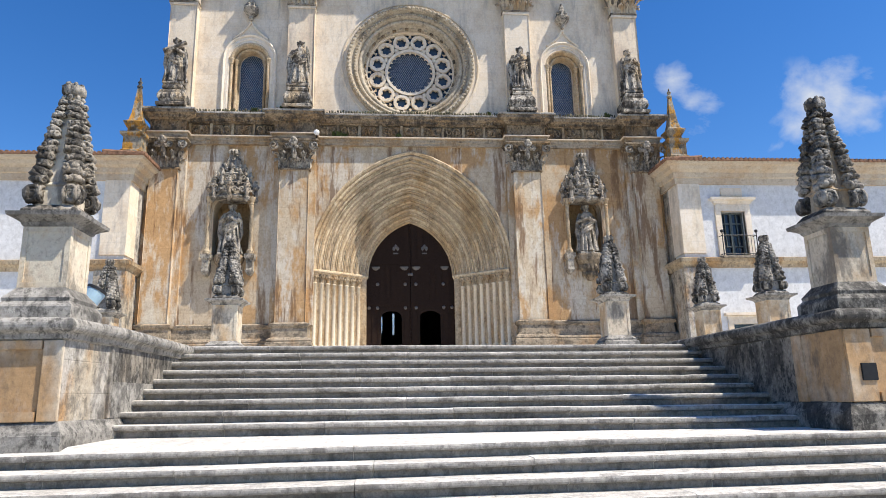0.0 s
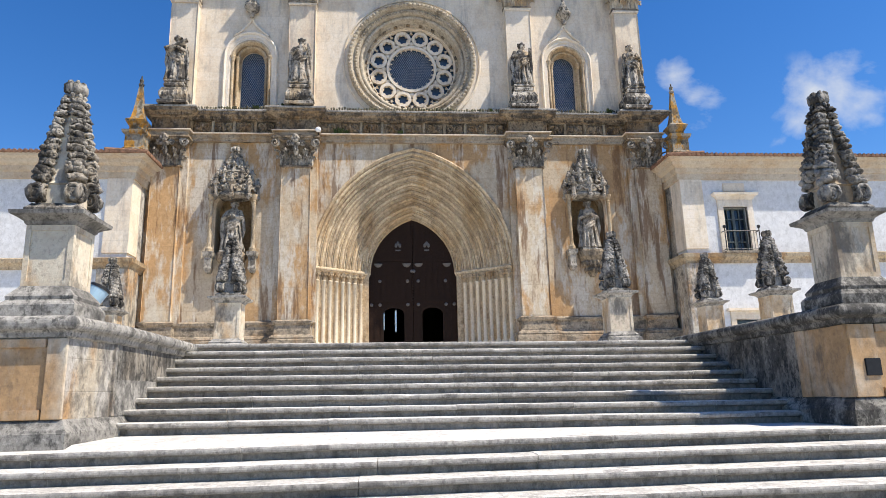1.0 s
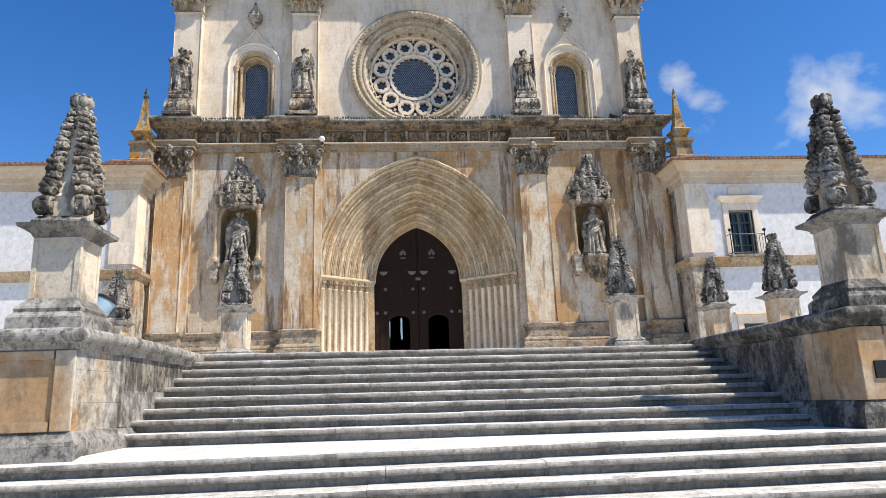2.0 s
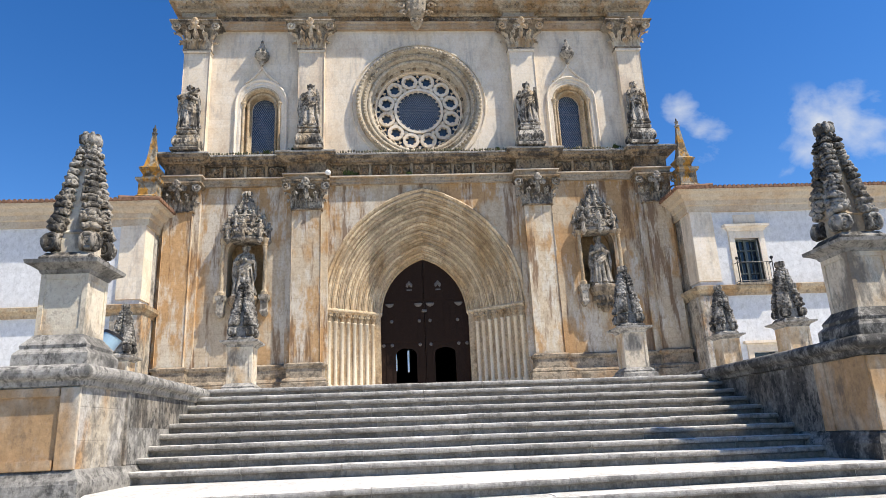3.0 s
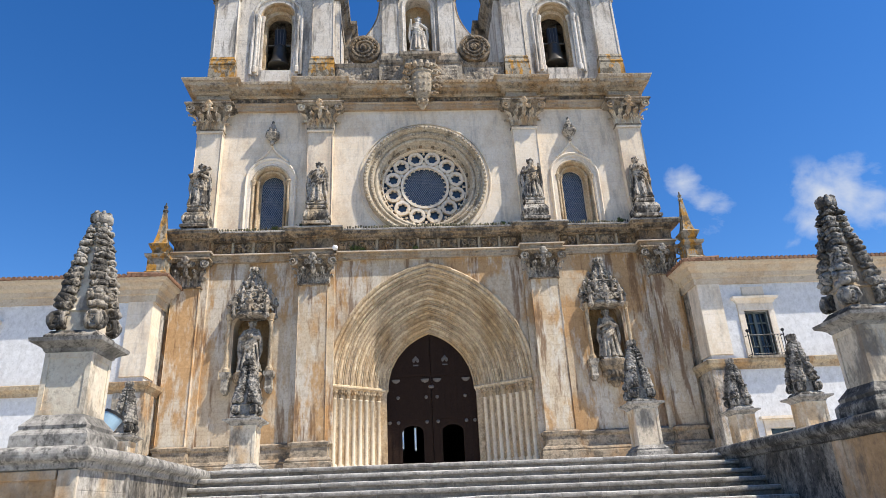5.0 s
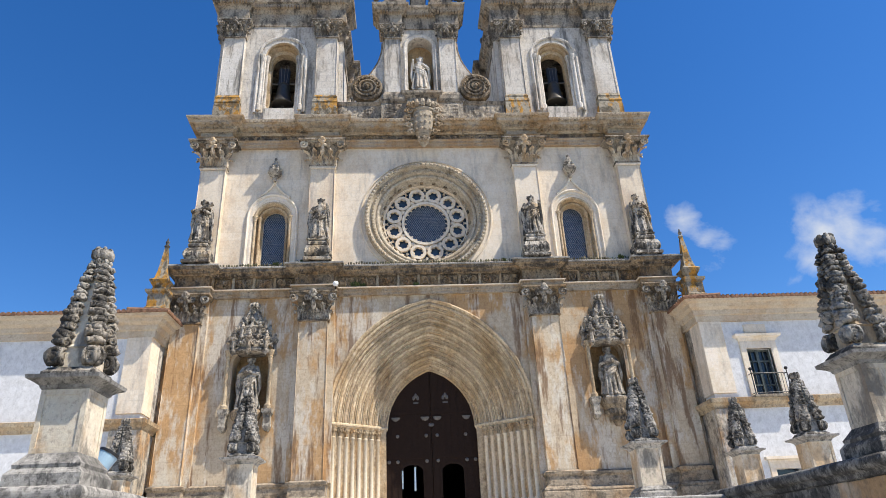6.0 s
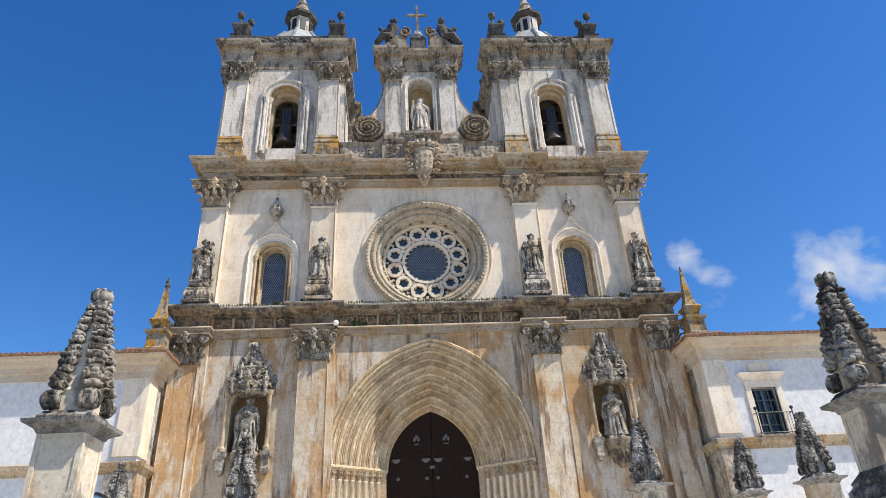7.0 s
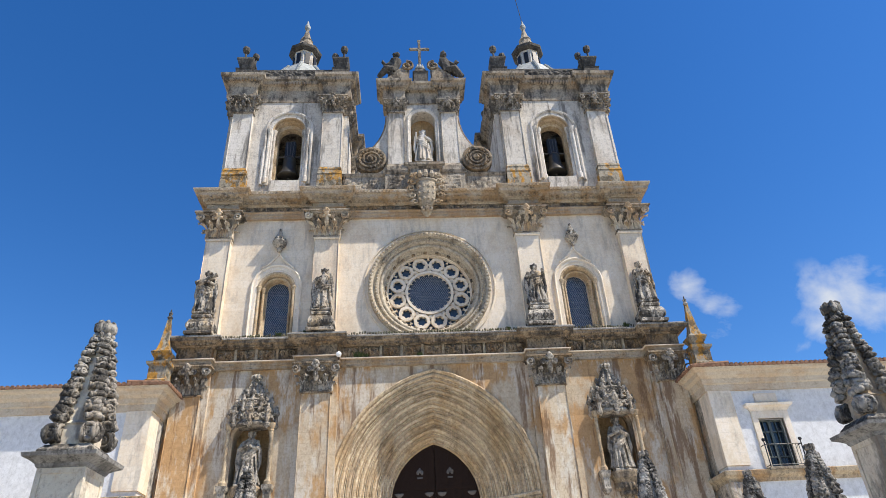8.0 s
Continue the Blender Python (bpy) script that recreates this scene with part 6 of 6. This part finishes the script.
    bp = lathe(bmesh.new(), [(0.08, 23.82), (0.27, 23.78), (0.36, 23.6), (0.38, 23.15), (0.46, 22.72), (0.60, 22.42), (0.63, 22.36), (0.58, 22.33)], (ox, 1.2), 20)
    part("body", bp, BRONZE, bl, smooth=True)
    bm = boxed(ox - 0.30, ox + 0.30, 1.05, 1.35, 23.7, 24.9, bevel=0.04)
    part("headstock", bm, BLACKPL, bl, "dark timber headstock")
    bm = bmesh.new()
    for t in (-0.12, 0.02, 0.15):
        tube(bm, [(ox + t, 1.03, 23.6), (ox + t * 1.5, 1.02, 25.0)], 0.02, 5)
    part("strap", bm, IRON, bl)
    part("axle", tube(bmesh.new(), [(ox - 0.9, 1.2, 23.85), (ox + 0.9, 1.2, 23.85)], 0.05, 8), IRON, bl)
    part("clapper", tube(bmesh.new(), [(ox, 1.2, 23.0), (ox, 1.2, 22.25)], [0.03, 0.07], 8), IRON, bl)


tower(-1)
tower(1)

# ---- central gable ----
gable = empty("gable", (0, 0, 0))
gable.parent = church
tagged(gable, "central gable with statue niche, scrolls and cross")
gx = cx_(0)
part("base", sweep(bmesh.new(), [(cx_(-4.5), 1.4), (cx_(-4.5), 0.15), (cx_(-2.2), 0.15), (cx_(-2.2), -0.1), (cx_(2.2), -0.1), (cx_(2.2), 0.15), (cx_(4.5), 0.15), (cx_(4.5), 1.4)], [(-0.2, 20.0), (0.06, 20.0), (0.06, 20.3), (0.0, 20.36), (0.0, 21.5), (0.05, 21.56), (0.1, 21.7), (0.0, 21.76), (-0.2, 21.76)]), TOWERTRIM, gable)
part("base", boxed(cx_(-4.4), cx_(4.4), 0.2, 1.4, 19.9, 21.74), TOWERTRIM, gable)
for u0, u1, yy in ((-4.4, -2.4, 0.148), (-2.0, -0.75, -0.102), (0.75, 2.0, -0.102), (2.4, 4.4, 0.148)):
    part("relief_panel", relief(cx_(u0), cx_(u1), 20.42, 21.46, yy, 0.045, 0.04, u0 * 2.3), TOWERTRIM, gable, "carved scrollwork panel")
nich = arch_pts(gx, 0.72, 25.6, 26.32, 10, 22.3)
part("wall", holed_wall([(gx - 2.1, 21.7), (gx + 2.1, 21.7), (gx + 2.1, 28.2), (gx - 2.1, 28.2)], [nich], 0.2, 0.95), TOWER, gable)
part("niche_back", boxed(gx - 0.9, gx + 0.9, 0.952, 1.3, 21.8, 27.0), ORANGE, gable, "ochre niche back")
part("niche_arch", band(bmesh.new(), arch_pts(gx, 0.92, 25.6, 26.52, 14, 22.2), False, [(-0.02, 0.22), (-0.02, 0.1), (0.05, 0.06), (0.12, 0.1), (0.2, 0.12), (0.22, 0.22)]), TOWER, gable)
part("niche_sill", sweep(bmesh.new(), [(gx - 1.0, 0.3), (gx - 1.0, -0.05), (gx + 1.0, -0.05), (gx + 1.0, 0.3)], [(-0.1, 21.7), (0.0, 21.7), (0.05, 22.0), (0.14, 22.12), (0.14, 22.28), (-0.1, 22.3)]), TOWERTRIM, gable)
for t in (-1, 1):
    px = gx + t * 1.55
    pilaster(gable, px, 0.45, -0.02, 0.2, 22.3, 26.1, TOWER)
    part("pilaster_base", sweep(bmesh.new(), [(px - 0.45, 0.2), (px - 0.45, -0.02), (px + 0.45, -0.02), (px + 0.45, 0.2)], [(-0.1, 21.72), (0.1, 21.72), (0.1, 22.05), (0.05, 22.2), (0.0, 22.3), (-0.1, 22.3)]), TOWERTRIM, gable)
    capital(gable, px, 0.45, -0.02, 26.1, 27.0, CANOPY, 0.25, 0.26)
    # side scroll
    vx, vz = gx + t * 2.98, 22.62
    bm = bmesh.new()
    lathe(bm, [(0.86, -0.25), (0.86, 0.22), (0.74, 0.27), (0.7, 0.2)], (0, 0), 28)
    pts = []
    for k in range(60):
        a = k * 0.32
        r = 0.74 - 0.0115 * k
        pts.append((r * math.cos(a), r * math.sin(a), 0.22))
    tube(bm, pts, 0.075, 6)
    for k in range(16):
        a = k * math.pi / 8
        ball(bm, (0.6 * math.cos(a), 0.6 * math.sin(a), 0.24), 0.08, 1)
    ball(bm, (0, 0, 0.25), 0.14, 2)
    bmesh.ops.transform(bm, matrix=Matrix.Translation((vx, 0.15, vz)) @ Matrix.Rotation(radians(90), 4, "X"), verts=bm.verts)
    rough_up(bm, 0.03, 6)
    part("scroll", bm, CARVED, gable, "round carved side scroll")
    curve = [(gx + t * (2.1 + 1.05 * (1 - u) ** 2.2), 23.3 + 2.7 * u) for u in [k / 12 for k in range(13)]]
    field = [(gx + t * 2.08, 26.0), (gx + t * 2.08, 21.76), (gx + t * 3.2, 21.76)] + curve
    part("scroll_field", holed_wall(field, [], 0.22, 0.75), TOWER, gable)
    part("scroll_edge", tube(bmesh.new(), [(a, 0.3, b) for a, b in curve], 0.09, 6), CARVED, gable)
gp = [(gx - 2.25, 1.2), (gx - 2.25, -0.1), (gx - 1.0, -0.1), (gx - 1.0, 0.15), (gx + 1.0, 0.15), (gx + 1.0, -0.1), (gx + 2.25, -0.1), (gx + 2.25, 1.2)]
part("entablature", sweep(bmesh.new(), gp, [(-0.2, 26.95), (0.04, 26.95), (0.07, 27.23), (0.02, 27.29), (0.02, 27.80), (0.12, 27.92), (0.26, 27.99), (0.32, 28.17), (0.42, 28.24), (0.44, 28.40), (0.36, 28.47), (-0.2, 28.60)]), TOWERTRIM, gable)
bm = bmesh.new()
for k in range(26):
    u = gx - 2.25 + 4.5 * (k + 0.5) / 26
    yy = -0.1 if abs(u - gx) > 1.0 else 0.15
    box(bm, u - 0.05, u + 0.05, yy - 0.26, yy - 0.1, 27.83, 27.96)
tagged(part("dentil_course", bm, CORNICE, gable), kind="stuff")
for t in (-1, 1):
    curve = [(gx + t * (2.5 - 1.85 * u), 28.3 + 2.0 * u ** 0.75) for u in [k / 10 for k in range(11)]]
    part("pediment_half", holed_wall([(gx + t * 0.75, 28.25)] + [(gx + t * 2.5, 28.25)] + curve[1:], [], 0.0, 0.8), TOWERTRIM, gable)
    bm = tube(bmesh.new(), [(a, 0.25, b) for a, b in curve], 0.14, 7)
    spiral = [(gx + t * (0.82 + (0.40 - 0.015 * k) * math.cos(k * 0.4 + 1.5)), 0.0, 30.0 + (0.40 - 0.015 * k) * math.sin(k * 0.4 + 1.5)) for k in range(22)]
    tube(bm, spiral, 0.09, 6)
    part("pediment_scroll", bm, CARVED, gable)
    bm = bmesh.new()
    fx = gx + t * 1.62
    foot = Vector((fx + t * 0.08, 0.2, 29.6))
    tube(bm, [foot, foot + Vector((-t * 0.10, -0.06, 0.45)), foot + Vector((-t * 0.22, -0.02, 0.95)), foot + Vector((-t * 0.20, 0.0, 1.2))], [0.34, 0.30, 0.36, 0.14], 10)
    ball(bm, foot + Vector((-t * 0.22, -0.06, 1.48)), 0.23, 2, (0.9, 1, 1.15))
    tube(bm, [foot + Vector((0, -0.1, 0.1)), foot + Vector((t * 0.45, -0.22, 0.1)), foot + Vector((t * 0.85, -0.1, -0.5))], [0.28, 0.26, 0.16], 8)
    tube(bm, [foot + Vector((t * 0.05, -0.02, 0.9)), foot + Vector((t * 0.42, -0.08, 0.55)), foot + Vector((t * 0.62, -0.12, 0.85))], [0.15, 0.14, 0.10], 8)
    for k in range(11):
        ball(bm, foot + Vector((rs.uniform(-0.35, 0.7) * t, rs.uniform(-0.25, 0.15), rs.uniform(-0.3, 0.35))), rs.uniform(0.12, 0.2), 1)
    rough_up(bm, 0.10, 4)
    rough_up(bm, 0.07, 9)
    fig = part("gable_statue", bm, SOOTY, None, smooth=True)
    fuse = fig.modifiers.new("fuse", "REMESH")
    fuse.mode, fuse.voxel_size, fuse.use_smooth_shade = "VOXEL", 0.035, True
    tagged(fig, "dark weathered seated stone figure on the gable", "statue", "gable figures")
part("cross_base", sweep(bmesh.new(), square(gx, 0.4, 0.32), [(0, 28.3), (0.1, 28.3), (0.1, 29.4), (0.16, 29.5), (0.05, 29.6), (-0.1, 30.0), (-0.2, 30.1)], True), SOOTY, gable)
bm = lathe(bmesh.new(), [(0.3, 29.9), (0.34, 30.05), (0.22, 30.25), (0.1, 30.35)], (gx, 0.4), 10)
for k in range(8):
    a = 2 * math.pi * k / 8
    tube(bm, [(gx + 0.26 * math.cos(a), 0.4 + 0.26 * math.sin(a), 29.95), (gx + 0.2 * math.cos(a), 0.4 + 0.2 * math.sin(a), 30.4)], [0.08, 0.03], 6)
part("cross_foot", bm, DOMETILE, gable, "cone of pale stone leaves")
bm = boxed(gx - 0.085, gx + 0.085, 0.32, 0.48, 30.2, 32.65, bevel=0.02)
box(bm, gx - 0.55, gx + 0.55, 0.33, 0.47, 31.82, 32.0, bevel=0.02)
for p in ((gx - 0.55, 31.91), (gx + 0.55, 31.91), (gx, 32.65)):
    ball(bm, (p[0], 0.4, p[1]), 0.12, 1)
part("cross", bm, CANOPY, gable, "pale stone cross")
statue((gx, 0.45, 22.62), 2.45, "statue", "pale stone statue in the gable niche", 0.9, -1, TOWER)
part("body", boxed(cx_(-10.5), cx_(10.5), 7.0, 30, 16.0, 19.5), TOWER, church, "nave roof block behind the front")


# small things on the front: a lamp by a capital and weeds in the ledges
lm = empty("wall_lamp", (cx_(-4.28), -0.95, 10.62), "small white lamp on the ledge beside a capital", "lamp")
part("globe", ball(bmesh.new(), (cx_(-4.28), -0.86, 10.72), 0.13, 3), LAMPWHITE, lm, smooth=True)
part("bracket", tube(bmesh.new(), [(cx_(-4.28), -0.86, 10.62), (cx_(-4.28), -0.72, 10.54), (cx_(-4.34), -0.5, 10.5)], 0.03, 6), DARKIRON, lm)


def weed(x, y, z, size, seed):
    r = random.Random(seed)
    bm = bmesh.new()
    for k in range(46):
        a, lean = r.uniform(0, 2 * math.pi), r.uniform(0.1, 0.9)
        ln = size * r.uniform(0.5, 1.1)
        d = Vector((math.cos(a) * lean, math.sin(a) * lean - 0.25, 1)).normalized()
        o = Vector((x + r.uniform(-0.5, 0.5) * size, y + r.uniform(-0.2, 0.2) * size, z - 0.04))
        p1 = o + d * ln * 0.6
        p2 = o + d * ln + Vector((0, -0.1, -0.12)) * size
        sd = Vector((-d.y, d.x, 0)).normalized() * 0.022
        vs = [bm.verts.new(q) for q in (o - sd, o + sd, p1 + sd, p1 - sd)]
        t = bm.verts.new(p2)
        bm.faces.new(vs)
        bm.faces.new((vs[3], vs[2], t))
    tagged(part("weed", bm, LEAFGREEN, None), "small green weed rooted in the church ledge", "weed", "ledge weeds")


for wx_, wy_, wz_, ws_ in ((-3.45, -0.25, 10.82, 0.34), (-3.1, -0.25, 10.82, 0.22), (-5.9, -0.5, 11.9, 0.3), (-7.1, -0.42, 11.92, 0.22), (-0.6, -0.25, 10.82, 0.2), (3.6, -0.4, 11.92, 0.2), (9.3, -0.42, 11.92, 0.24)):
    weed(cx_(wx_), wy_, wz_, ws_, int(wx_ * 10))

# ---- side wings ----
YW = -1.7


def wing(s):
    th = empty("monastery_wing", (s * 30, YW, ZF), "long whitewashed monastery wing with stone trim and tiled eaves", "building", "side wings")
    x0, x1 = s * 11.78 - 0.12, s * 75.0
    zt = 8.25
    if s > 0:
        wx = [14.05 + 9.6 * k for k in range(6)]
    else:
        wx = [-18.9 - 9.6 * k for k in range(6)]
    holes = []
    for w in wx:
        holes.append([(w - 0.55, 4.75), (w + 0.55, 4.75), (w + 0.55, 6.85), (w - 0.55, 6.85)])
        holes.append([(w - 0.55, 0.9), (w + 0.55, 0.9), (w + 0.55, 1.85), (w - 0.55, 1.85)])
    a, b = sorted((x0, x1))
    part("wall", holed_wall([(a, -2.4), (b, -2.4), (b, 8.6), (a, 8.6)], holes, YW, YW + 0.6), PLASTER, th)
    part("side_wall", boxed(*sorted((x0, x0 + s * 0.6)), YW + 0.602, 9, -2.4, 8.6), PLASTER, th)
    part("inner_wall", boxed(a, b, YW + 1.0, YW + 1.3, -2.4, 8.5), INSIDE, th)
    # corner strips of stone
    xo = x0 - s * 0.06
    sx = sorted((xo, xo + s * 1.02))
    part("corner_strip", boxed(*sx, YW - 0.08, YW + 0.9, 4.95, 8.3, bevel=0.01), UPPER, th)
    sx = sorted((xo - s * 0.12, xo + s * 1.12))
    part("corner_strip", boxed(*sx, YW - 0.14, YW + 0.9, -0.2, 4.3, bevel=0.01), WALLSIDE, th)
    part("corner_return", boxed(*sorted((xo + s * 0.02, xo + s * 0.5)), YW + 0.9, 0.9, -0.2, 8.3), WALLSIDE, th)
    part("infill_wall", boxed(*sorted((xo + s * 0.1, xo - s * 0.65)), 0.8, 1.2, -0.2, 9.2), LOWER, th)
    far_x = x1
    # keep the outer side to the right of the way
    p = [(xo, 6.0), (xo, YW), (far_x, YW)] if s > 0 else [(far_x, YW), (xo, YW), (xo, 6.0)]
    part("string_course", sweep(bmesh.new(), p, [(-0.2, 4.30), (0.08, 4.30), (0.12, 4.42), (0.18, 4.48), (0.28, 4.55), (0.30, 4.70), (0.12, 4.76), (-0.2, 4.78)]), TRIM, th, "moulded string course")
    part("eaves_cornice", sweep(bmesh.new(), p, [(-0.2, 8.1), (0.08, 8.1), (0.10, 8.38), (0.16, 8.42), (0.2, 8.62), (0.36, 8.72), (0.42, 8.86), (0.58, 8.92), (0.62, 9.02), (-0.2, 9.04)]), WINGTRIM, th, "stone eaves cornice")
    part("roof", sweep(bmesh.new(), p, [(-6.5, 9.2), (0.685, 9.03), (0.685, 9.08), (-6.5, 9.28)]), TILE, th, "low tiled roof")
    bm = bmesh.new()
    n = int(abs(far_x - xo) / 0.21)
    for k in range(n):
        u = xo - s * 0.57 + s * 0.21 * k
        if abs(u) > 34:
            break
        tube(bm, [(u, YW - 0.70, 9.08), (u, YW + 1.4, 9.2)], 0.085, 6)
    for k in range(18):
        v = YW - 0.62 + 0.21 * k
        tube(bm, [(xo - s * 0.70, v, 9.08), (xo + s * 1.0, v, 9.18)], 0.085, 6)
    tagged(part("eaves_tiles", bm, TILE, th, "row of rounded clay eaves tiles"), kind="stuff")
    for w in wx:
        wn_ = empty("balcony_window", (w - s * 30, 0, 0))
        wn_.parent = th
        tagged(wn_, "tall balcony window with stone hood and iron rail")
        for t in (-1, 1):
            part("jamb", boxed(*sorted((w + t * 0.55, w + t * 0.82)), YW - 0.07, YW + 0.12, 4.79, 6.85, bevel=0.01), UPPER, wn_)
        part("lintel", boxed(w - 0.82, w + 0.82, YW - 0.07, YW + 0.12, 6.85, 7.2, bevel=0.01), UPPER, wn_)
        part("hood", sweep(bmesh.new(), [(w - 0.82, YW + 0.1), (w - 0.82, YW - 0.07), (w + 0.82, YW - 0.07), (w + 0.82, YW + 0.1)], [(-0.05, 7.18), (0.03, 7.2), (0.08, 7.3), (0.2, 7.36), (0.22, 7.46), (0.0, 7.52), (-0.05, 7.52)]), UPPER, wn_)
        part("hood_block", boxed(w - 0.45, w + 0.55, YW - 0.06, YW + 0.02, 7.54, 7.95, bevel=0.02), UPPER, wn_)
        part("pane", boxed(w - 0.56, w + 0.56, YW + 0.28, YW + 0.29, 4.7, 6.9), PANE, wn_)
        for t in (-1, 1):
            bm = bmesh.new()
            c = w + t * 0.275
            box(bm, c - 0.275, c - 0.215, YW + 0.2, YW + 0.27, 4.76, 6.84)
            box(bm, c + 0.215, c + 0.272, YW + 0.2, YW + 0.27, 4.76, 6.84)
            for zz in (4.80, 5.3, 5.82, 6.34, 6.80):
                box(bm, c - 0.215, c + 0.215, YW + 0.21, YW + 0.26, zz - 0.03, zz + 0.03)
            box(bm, c - 0.015, c + 0.015, YW + 0.21, YW + 0.26, 5.33, 6.78)
            part("sash", bm, WHITEPAINT, wn_)
        part("balcony_slab", boxed(w - 0.85, w + 0.85, YW - 0.42, YW, 4.68, 4.79, bevel=0.02), TOWERTRIM, wn_)
        bm = bmesh.new()
        rail = [(w - 0.78, YW - 0.02), (w - 0.78, YW - 0.36), (w + 0.78, YW - 0.36), (w + 0.78, YW - 0.02)]
        for zz in (4.86, 5.68):
            tube(bm, [(a, b, zz) for a, b in rail], 0.018, 5)
        for k in range(13):
            u = w - 0.78 + 0.13 * k
            tube(bm, [(u, YW - 0.36, 4.79), (u, YW - 0.36, 5.68)], 0.011, 4)
        for t in (-1, 1):
            tube(bm, [(w + t * 0.78, YW - 0.36, 4.79), (w + t * 0.78, YW - 0.36, 5.8)], 0.022, 6)
            ball(bm, (w + t * 0.78, YW - 0.36, 5.87), 0.075, 2)
        part("rail", bm, DARKIRON, wn_, "wrought iron balcony rail with ball knobs")
        for t in (-1, 1):
            part("lower_jamb", boxed(*sorted((w + t * 0.55, w + t * 0.8)), YW - 0.06, YW + 0.1, 0.9, 1.85, bevel=0.01), UPPER, wn_)
        part("lower_lintel", boxed(w - 0.8, w + 0.8, YW - 0.06, YW + 0.1, 1.85, 2.2, bevel=0.01), UPPER, wn_)
        part("lower_hood", boxed(w - 0.95, w + 0.95, YW - 0.2, YW, 2.2, 2.32, bevel=0.02), UPPER, wn_)
        part("lower_pane", boxed(w - 0.56, w + 0.56, YW + 0.28, YW + 0.29, 0.9, 1.88), PANE, wn_)
    # corner spire
    cx, cy = s * 12.05 + (0.0 if s > 0 else -0.05), -1.0
    sp = empty("roof_spire", (cx, cy, 9.1), "small stone spire with orange lichen on the eaves corner", "spire", "roof spires")
    part("pedestal", sweep(bmesh.new(), square(cx, cy, 0.38), [(0, 9.05), (0.06, 9.05), (0.06, 9.6), (0.0, 9.66), (0, 10.2), (0.1, 10.3), (0.12, 10.42), (-0.1, 10.5)], True), LICHEN, sp)
    part("bowl", sweep(bmesh.new(), square(cx, cy, 0.26), [(0, 10.5), (0.02, 10.52), (0.0, 10.6), (0.14, 10.84), (0.16, 10.92), (0.06, 11.0), (-0.06, 11.06)], True), LICHEN, sp)
    bm = bmesh.new()
    rings = [[bm.verts.new((cx + a * r, cy + b * r, z)) for a, b in ((-1, -1), (1, -1), (1, 1), (-1, 1))] for r, z in ((0.27, 11.02), (0.19, 11.4), (0.07, 12.62), (0.06, 12.66))]
    for p_, q_ in zip(rings, rings[1:]):
        for k in range(4):
            bm.faces.new((p_[k], p_[(k + 1) % 4], q_[(k + 1) % 4], q_[k]))
    bm.faces.new(rings[-1])
    part("shaft", bm, LICHEN, sp)
    bm = lathe(bmesh.new(), [(0.1, 12.62), (0.13, 12.7), (0.07, 12.76), (0.08, 12.84), (0.1, 12.9), (0.04, 12.98), (0.03, 13.1)], (cx, cy), 8)
    part("tip", bm, DARKCARVED, sp)


wing(-1)
wing(1)
